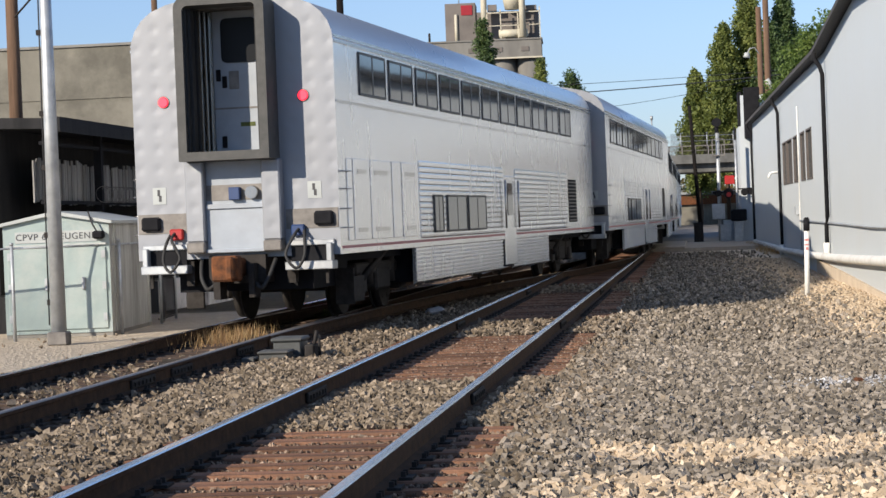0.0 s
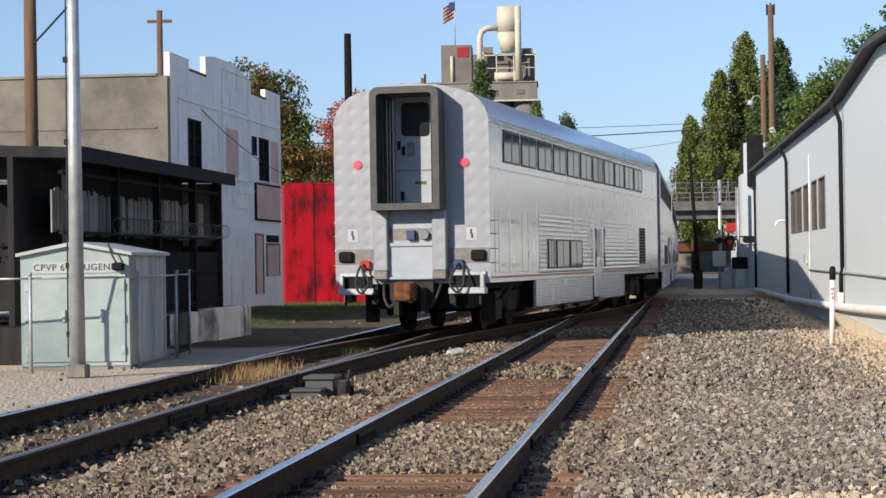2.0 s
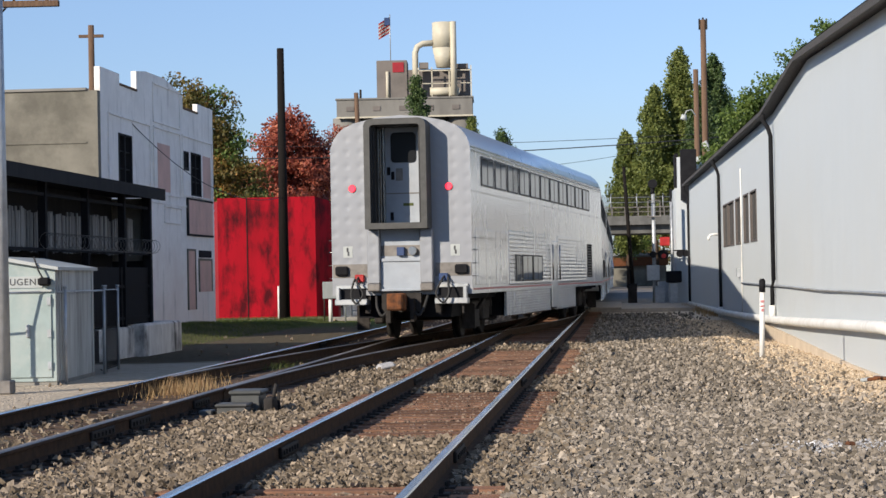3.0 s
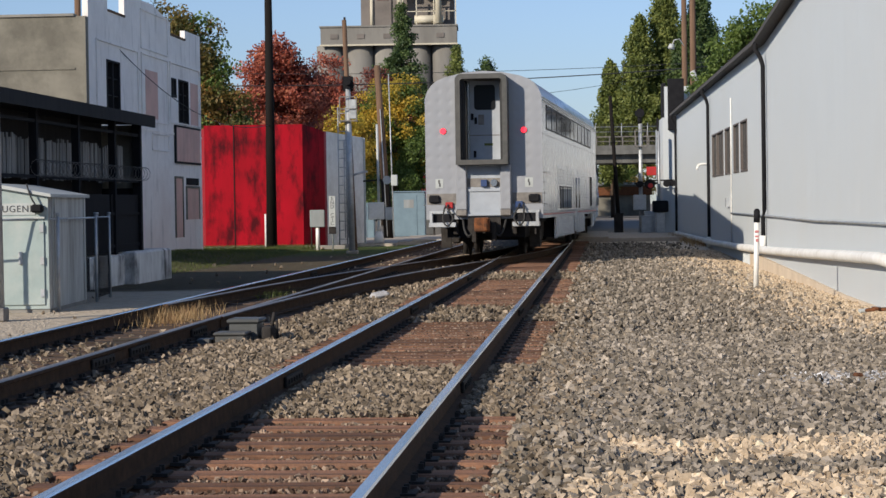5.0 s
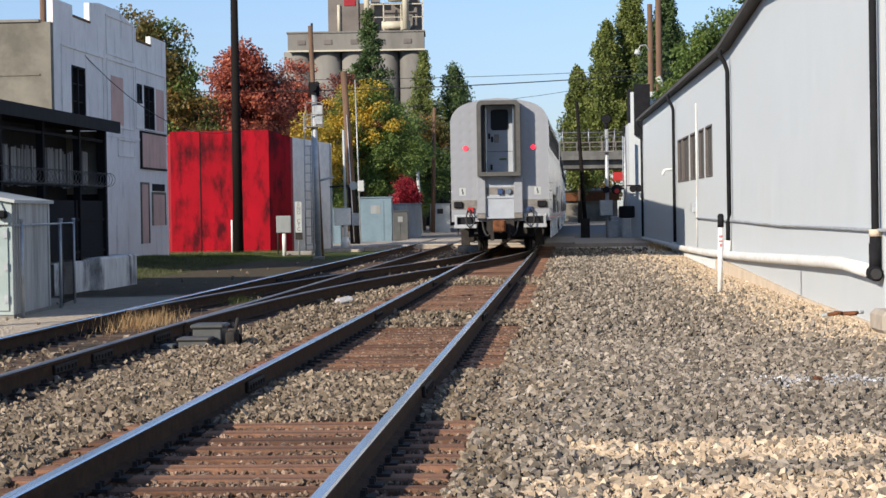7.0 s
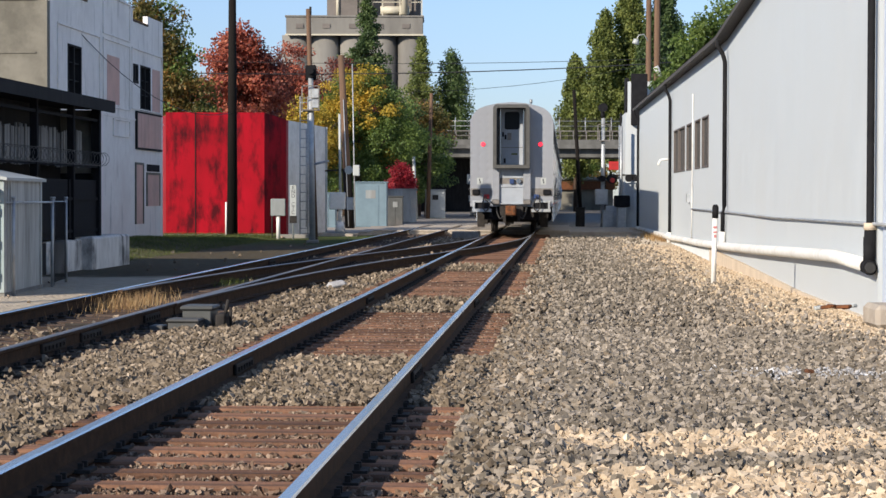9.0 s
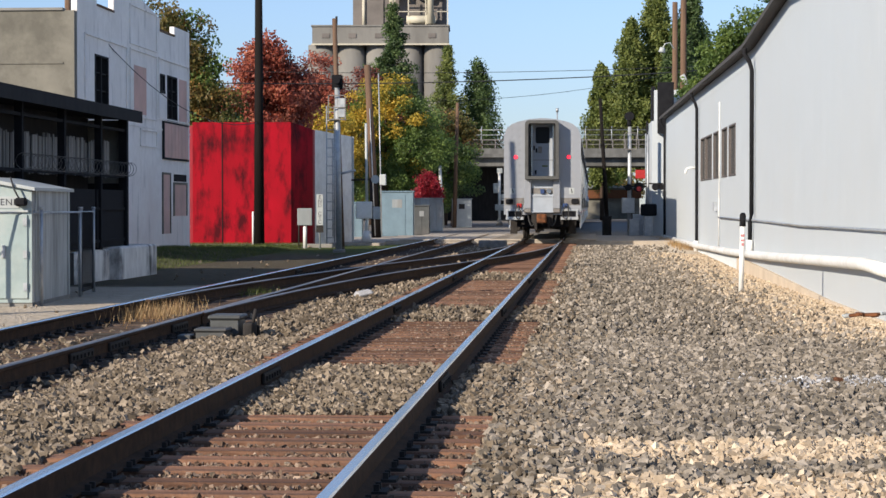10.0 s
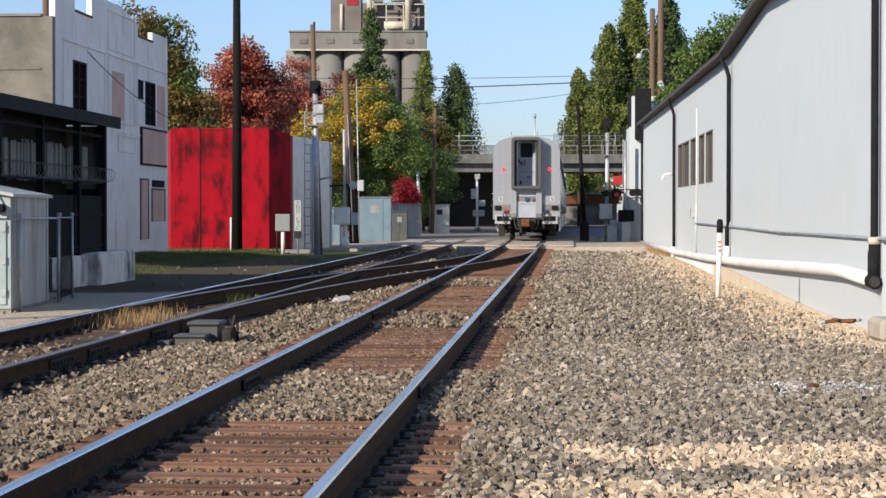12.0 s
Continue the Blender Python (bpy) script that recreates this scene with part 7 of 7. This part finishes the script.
def conifer(x, y, h, r, label, material, seed, leaves=8000, size=0.30, base=0.08, columnar=False):
    ob = thing("tree", pose(x, y, -0.05), label, "tree")
    rnd = np.random.RandomState(seed)
    bm = bmesh.new()
    rod(bm, (0, 0, 0), (0, 0, h * 0.97), 0.25, 0.03, seg=8)
    pts = []
    tiers = int(h * 2.0)
    for k in range(tiers):
        q = k / tiers
        z = h * (base + (1 - base) * q)
        if columnar:
            rr = r * min(1.0, 0.55 + 1.6 * q) * (1 - max(0.0, q - 0.35) / 0.65) ** 0.55
        else:
            rr = r * (1 - q) ** 0.85
        rr *= rnd.uniform(0.8, 1.15)
        for j in range(max(3, int(3 + rr * 3.2))):
            a = rnd.uniform(0, 2 * pi)
            reach = rr * rnd.uniform(0.55, 1.1)
            if j < 3 and rr > 0.5:
                rod(bm, (0, 0, z + 0.25), (cos(a) * reach, sin(a) * reach, z - 0.12 * reach), 0.04, 0.012, seg=4, caps=False)
            for s in (0.35, 0.7, 1.0):
                pts.append((cos(a) * reach * s, sin(a) * reach * s, z - 0.14 * reach * s + rnd.uniform(-0.15, 0.15)))
    part("trunk", bm, BARK, ob)
    crown("crown", np.array(pts), leaves if columnar else leaves * 2, size * (0.8 if columnar else 0.7), (0.24 if columnar else 0.2) + 0.02 * r, material, ob, seed + 3, 2.2 if columnar else 0.9)
    return ob


broadleaf(-15.2, 112, [(0, 0, 8.5, 2.0, 3.6), (-1.8, 0, 7, 1.8, 3), (1.6, 0, 6.5, 1.6, 3), (0, 0, 4, 2.8, 2.5), (-0.8, 0, 11, 0.9, 1.4)], "tall tree turning from green to orange", LEAFGREEN, 5, 101, leaves=22000, clumps=200, second=(LEAFMIX, lambda c: np.where(c[:, 0] < 0.3, 0.9, 0.5)))
broadleaf(-11.6, 121, [(0, 0, 8.2, 1.9, 2.8), (-1.7, -1, 6.2, 1.8, 1.8), (1.4, 0.5, 7.6, 1.7, 2.2), (0.2, 0, 10.2, 0.9, 1.1), (0.4, -1, 5, 2.6, 1.8)], "tall maple with red autumn leaves", LEAFRED, 4, 111, leaves=20000, clumps=190, second=(LEAFMAROON, lambda c: np.where(c[:, 0] > 1.2, 0.6, 0.15)))
broadleaf(-11.18, 161.2, [(0.00, 0.00, 9.41, 2.60, 3.51), (2.08, 0.00, 7.98, 2.34, 2.86), (-1.82, 0.00, 8.37, 2.08, 3.12), (0.00, 0.00, 5.38, 3.38, 2.60)], "maple with dark maroon leaves", LEAFMAROON, 4, 121, leaves=20000, clumps=190, second=(LEAFRED, lambda c: np.where(c[:, 2] > 8, 0.45, 0.15)))
broadleaf(-7.80, 174.2, [(0.00, 0.00, 10.19, 2.21, 2.86), (1.82, 0.00, 8.63, 1.95, 2.60), (-1.30, 0.00, 7.85, 2.08, 2.60)], "thin tree with dark maroon leaves", LEAFMAROON, 5, 131, leaves=10000)
broadleaf(-9.36, 146.9, [(-0.26, 0.00, 6.29, 2.08, 1.95), (-1.69, 0.00, 5.51, 1.69, 1.43), (1.30, 0.00, 5.77, 1.69, 1.82)], "small tree with golden yellow leaves", LEAFYELLOW, 3, 141, leaves=7000, size=0.28)
broadleaf(-5.72, 150.8, [(0.00, 0.00, 7.85, 2.86, 2.60), (-1.56, 0.00, 5.77, 2.60, 2.60), (2.08, 0.00, 5.90, 2.47, 2.86), (0.26, 0.00, 3.43, 3.51, 2.34), (0.13, -0.65, 9.41, 1.69, 1.17)], "round tree turning from green to yellow", LEAFGREEN, 3, 151, leaves=24000, clumps=190, size=0.28, second=(LEAFYELLOW, lambda c: np.clip((c[:, 2] - 4.6 - c[:, 0] * 0.9) / 5.5, 0.02, 0.75)))
broadleaf(-2.86, 161.2, [(0.00, 0.00, 5.51, 2.47, 3.12), (1.56, 0.00, 3.95, 2.34, 2.60), (-1.95, 0.00, 3.43, 2.60, 2.60)], "dark green leafy tree in shade", LEAFGREEN, 3, 161, leaves=16000, clumps=160, second=(LEAFDARK, lambda c: np.full(len(c), 0.5)))
broadleaf(-1.7, 172, [(0, 0, 7.6, 1.6, 1.6), (1.0, 0, 6.2, 1.5, 1.2), (-1, 0, 6.4, 1.3, 1.5)], "sparse tree with brown leaves", LEAFBROWN, 5, 171, leaves=4500)
broadleaf(-0.9, 164, [(0, 0, 7.7, 1.2, 0.9), (0.9, 0, 7.1, 0.8, 0.7)], "thin tree with orange-gold leaves", LEAFMIX, 4.5, 181, leaves=1600)
broadleaf(-3.4, 168, [(0, 0, 4, 2.0, 2.4), (1.6, 0, 4.4, 1.8, 2.6), (-1.8, 0, 3.5, 2.2, 2.4)], "dark green shrubby tree near the bridge", LEAFDARK, 3, 186, leaves=9000)
shrub = broadleaf(-2.35, 134, [(0, 0, 3.0, 0.62, 0.62), (0.35, 0, 2.4, 0.55, 0.6), (-0.35, 0, 2.3, 0.55, 0.6)], "bright crimson shrub behind the cabinets", LEAFCRIMSON, 1.0, 191, leaves=3500, size=0.2, spread=0.22, trunk_r=0.06)
conifer(-6.0, 176, 18.4, 4.8, "tall dark conifer before the silos", LEAFDARK, 201, leaves=22000, size=0.34)
conifer(-4.6, 186, 12.6, 1.8, "slim dark conifer before the silos", LEAFDARK, 205, leaves=10000, size=0.34)
conifer(-1.9, 230, 19.0, 5.0, "slender grey-green conifer before the silos", LEAFOLIVE, 211, leaves=20000, size=0.34)
conifer(1.4, 232, 17.2, 3.4, "dark bushy conifer beside the bridge", LEAFDARK, 221, leaves=34000, size=0.34, columnar=True)
for x, y, h, r, sd in ((14.8, 230, 16.4, 1.9, 231), (17.8, 229, 21.2, 2.6, 241), (20.8, 231, 25.4, 3.1, 251), (24.8, 234, 25.0, 3.1, 261), (22.9, 228, 21.0, 2.8, 271)):
    conifer(x, y, h, r, "tall columnar cedar behind the warehouse", LEAFOLIVE if sd < 255 else LEAFDARK, sd, leaves=42000, size=0.46, columnar=True, base=0.30)
broadleaf(11.6, 92, [(-0.6, 0, 7.6, 0.9, 1.4), (0.6, 0, 8.4, 1.1, 1.8), (1.6, 0, 7.6, 1.0, 1.6), (-1.4, 0, 6.4, 0.7, 0.9)], "leafy green tree rising over the roof", LEAFGREEN, 5.5, 281, leaves=8000, size=0.24, spread=0.3)
broadleaf(13.2, 84, [(-0.7, 0, 9.0, 0.9, 1.4), (0.6, 0, 9.6, 1.1, 1.6), (1.9, 0, 9.2, 1.3, 1.5), (3.2, 0, 9.0, 1.2, 1.5), (0.5, 0, 7.4, 1.8, 1.6)], "leafy green tree rising over the roof", LEAFGREEN, 6, 291, leaves=10000, size=0.24, spread=0.3)
broadleaf(-11.6, 39.0, [(0, 0, 2.0, 1.0, 1.5), (-1.5, 0.5, 2.4, 1.4, 1.9), (-3.2, 0.5, 2.6, 1.6, 2.0), (-4.8, 1.0, 2.2, 1.5, 2.0)], "dark evergreen thicket beside the loading dock", LEAFDARK, 1.4, 301, leaves=16000, size=0.13, clumps=240, spread=0.22, trunk_r=0.12)
# far woods beyond the overpass
rnd3 = np.random.RandomState(55)
far_w = []
for k in range(34):
    cx, cy = -24 + 62 * rnd3.uniform(), 262 + 45 * rnd3.uniform()
    far_w.append((cx, cy, rnd3.uniform(2, 5), rnd3.uniform(1.6, 3.4), rnd3.uniform(2, 4.5)))
c = blob_clumps(rnd3, far_w, 900)
c[:, 2] = np.abs(c[:, 2])
wood = crown("far_woods", c, 22000, 0.55, 0.6, LEAFMIX, None, 56)
tagged(wood, "far belt of green and orange trees", "woods", kind="stuff")
far_house = thing("far_building", pose(14.5, 250, 0), "low drab building with orange awning far beyond the overpass", "building")
part("wall", boxes((-3, 6, 0, 8, 0, 3.6)), OLIVE, far_house)
part("awning", boxes((-3.2, 6.2, -0.4, 0, 2.4, 3.4)), RUSTORANGE, far_house)
part("roof", boxes((-3.3, 6.3, -0.3, 8.3, 3.6, 3.9)), GALV, far_house)

broadleaf(15.8, 246, [(0, 0, 4.6, 1.6, 1.3), (1.4, 0, 5.2, 1.4, 1.2)], "far tree with dull green leaves beyond the overpass", LEAFGREEN, 3, 305, leaves=2500, size=0.35)
# unseen plain wall, added to close the place behind the viewer and darken reflections
tagged(part("unseen_wall_behind", boxes((-70, 70, -42.4, -42, -0.1, 4.5)), OLIVE), "unseen plastered wall behind the viewer, added to darken reflections", "wall", kind="structure")


motions()
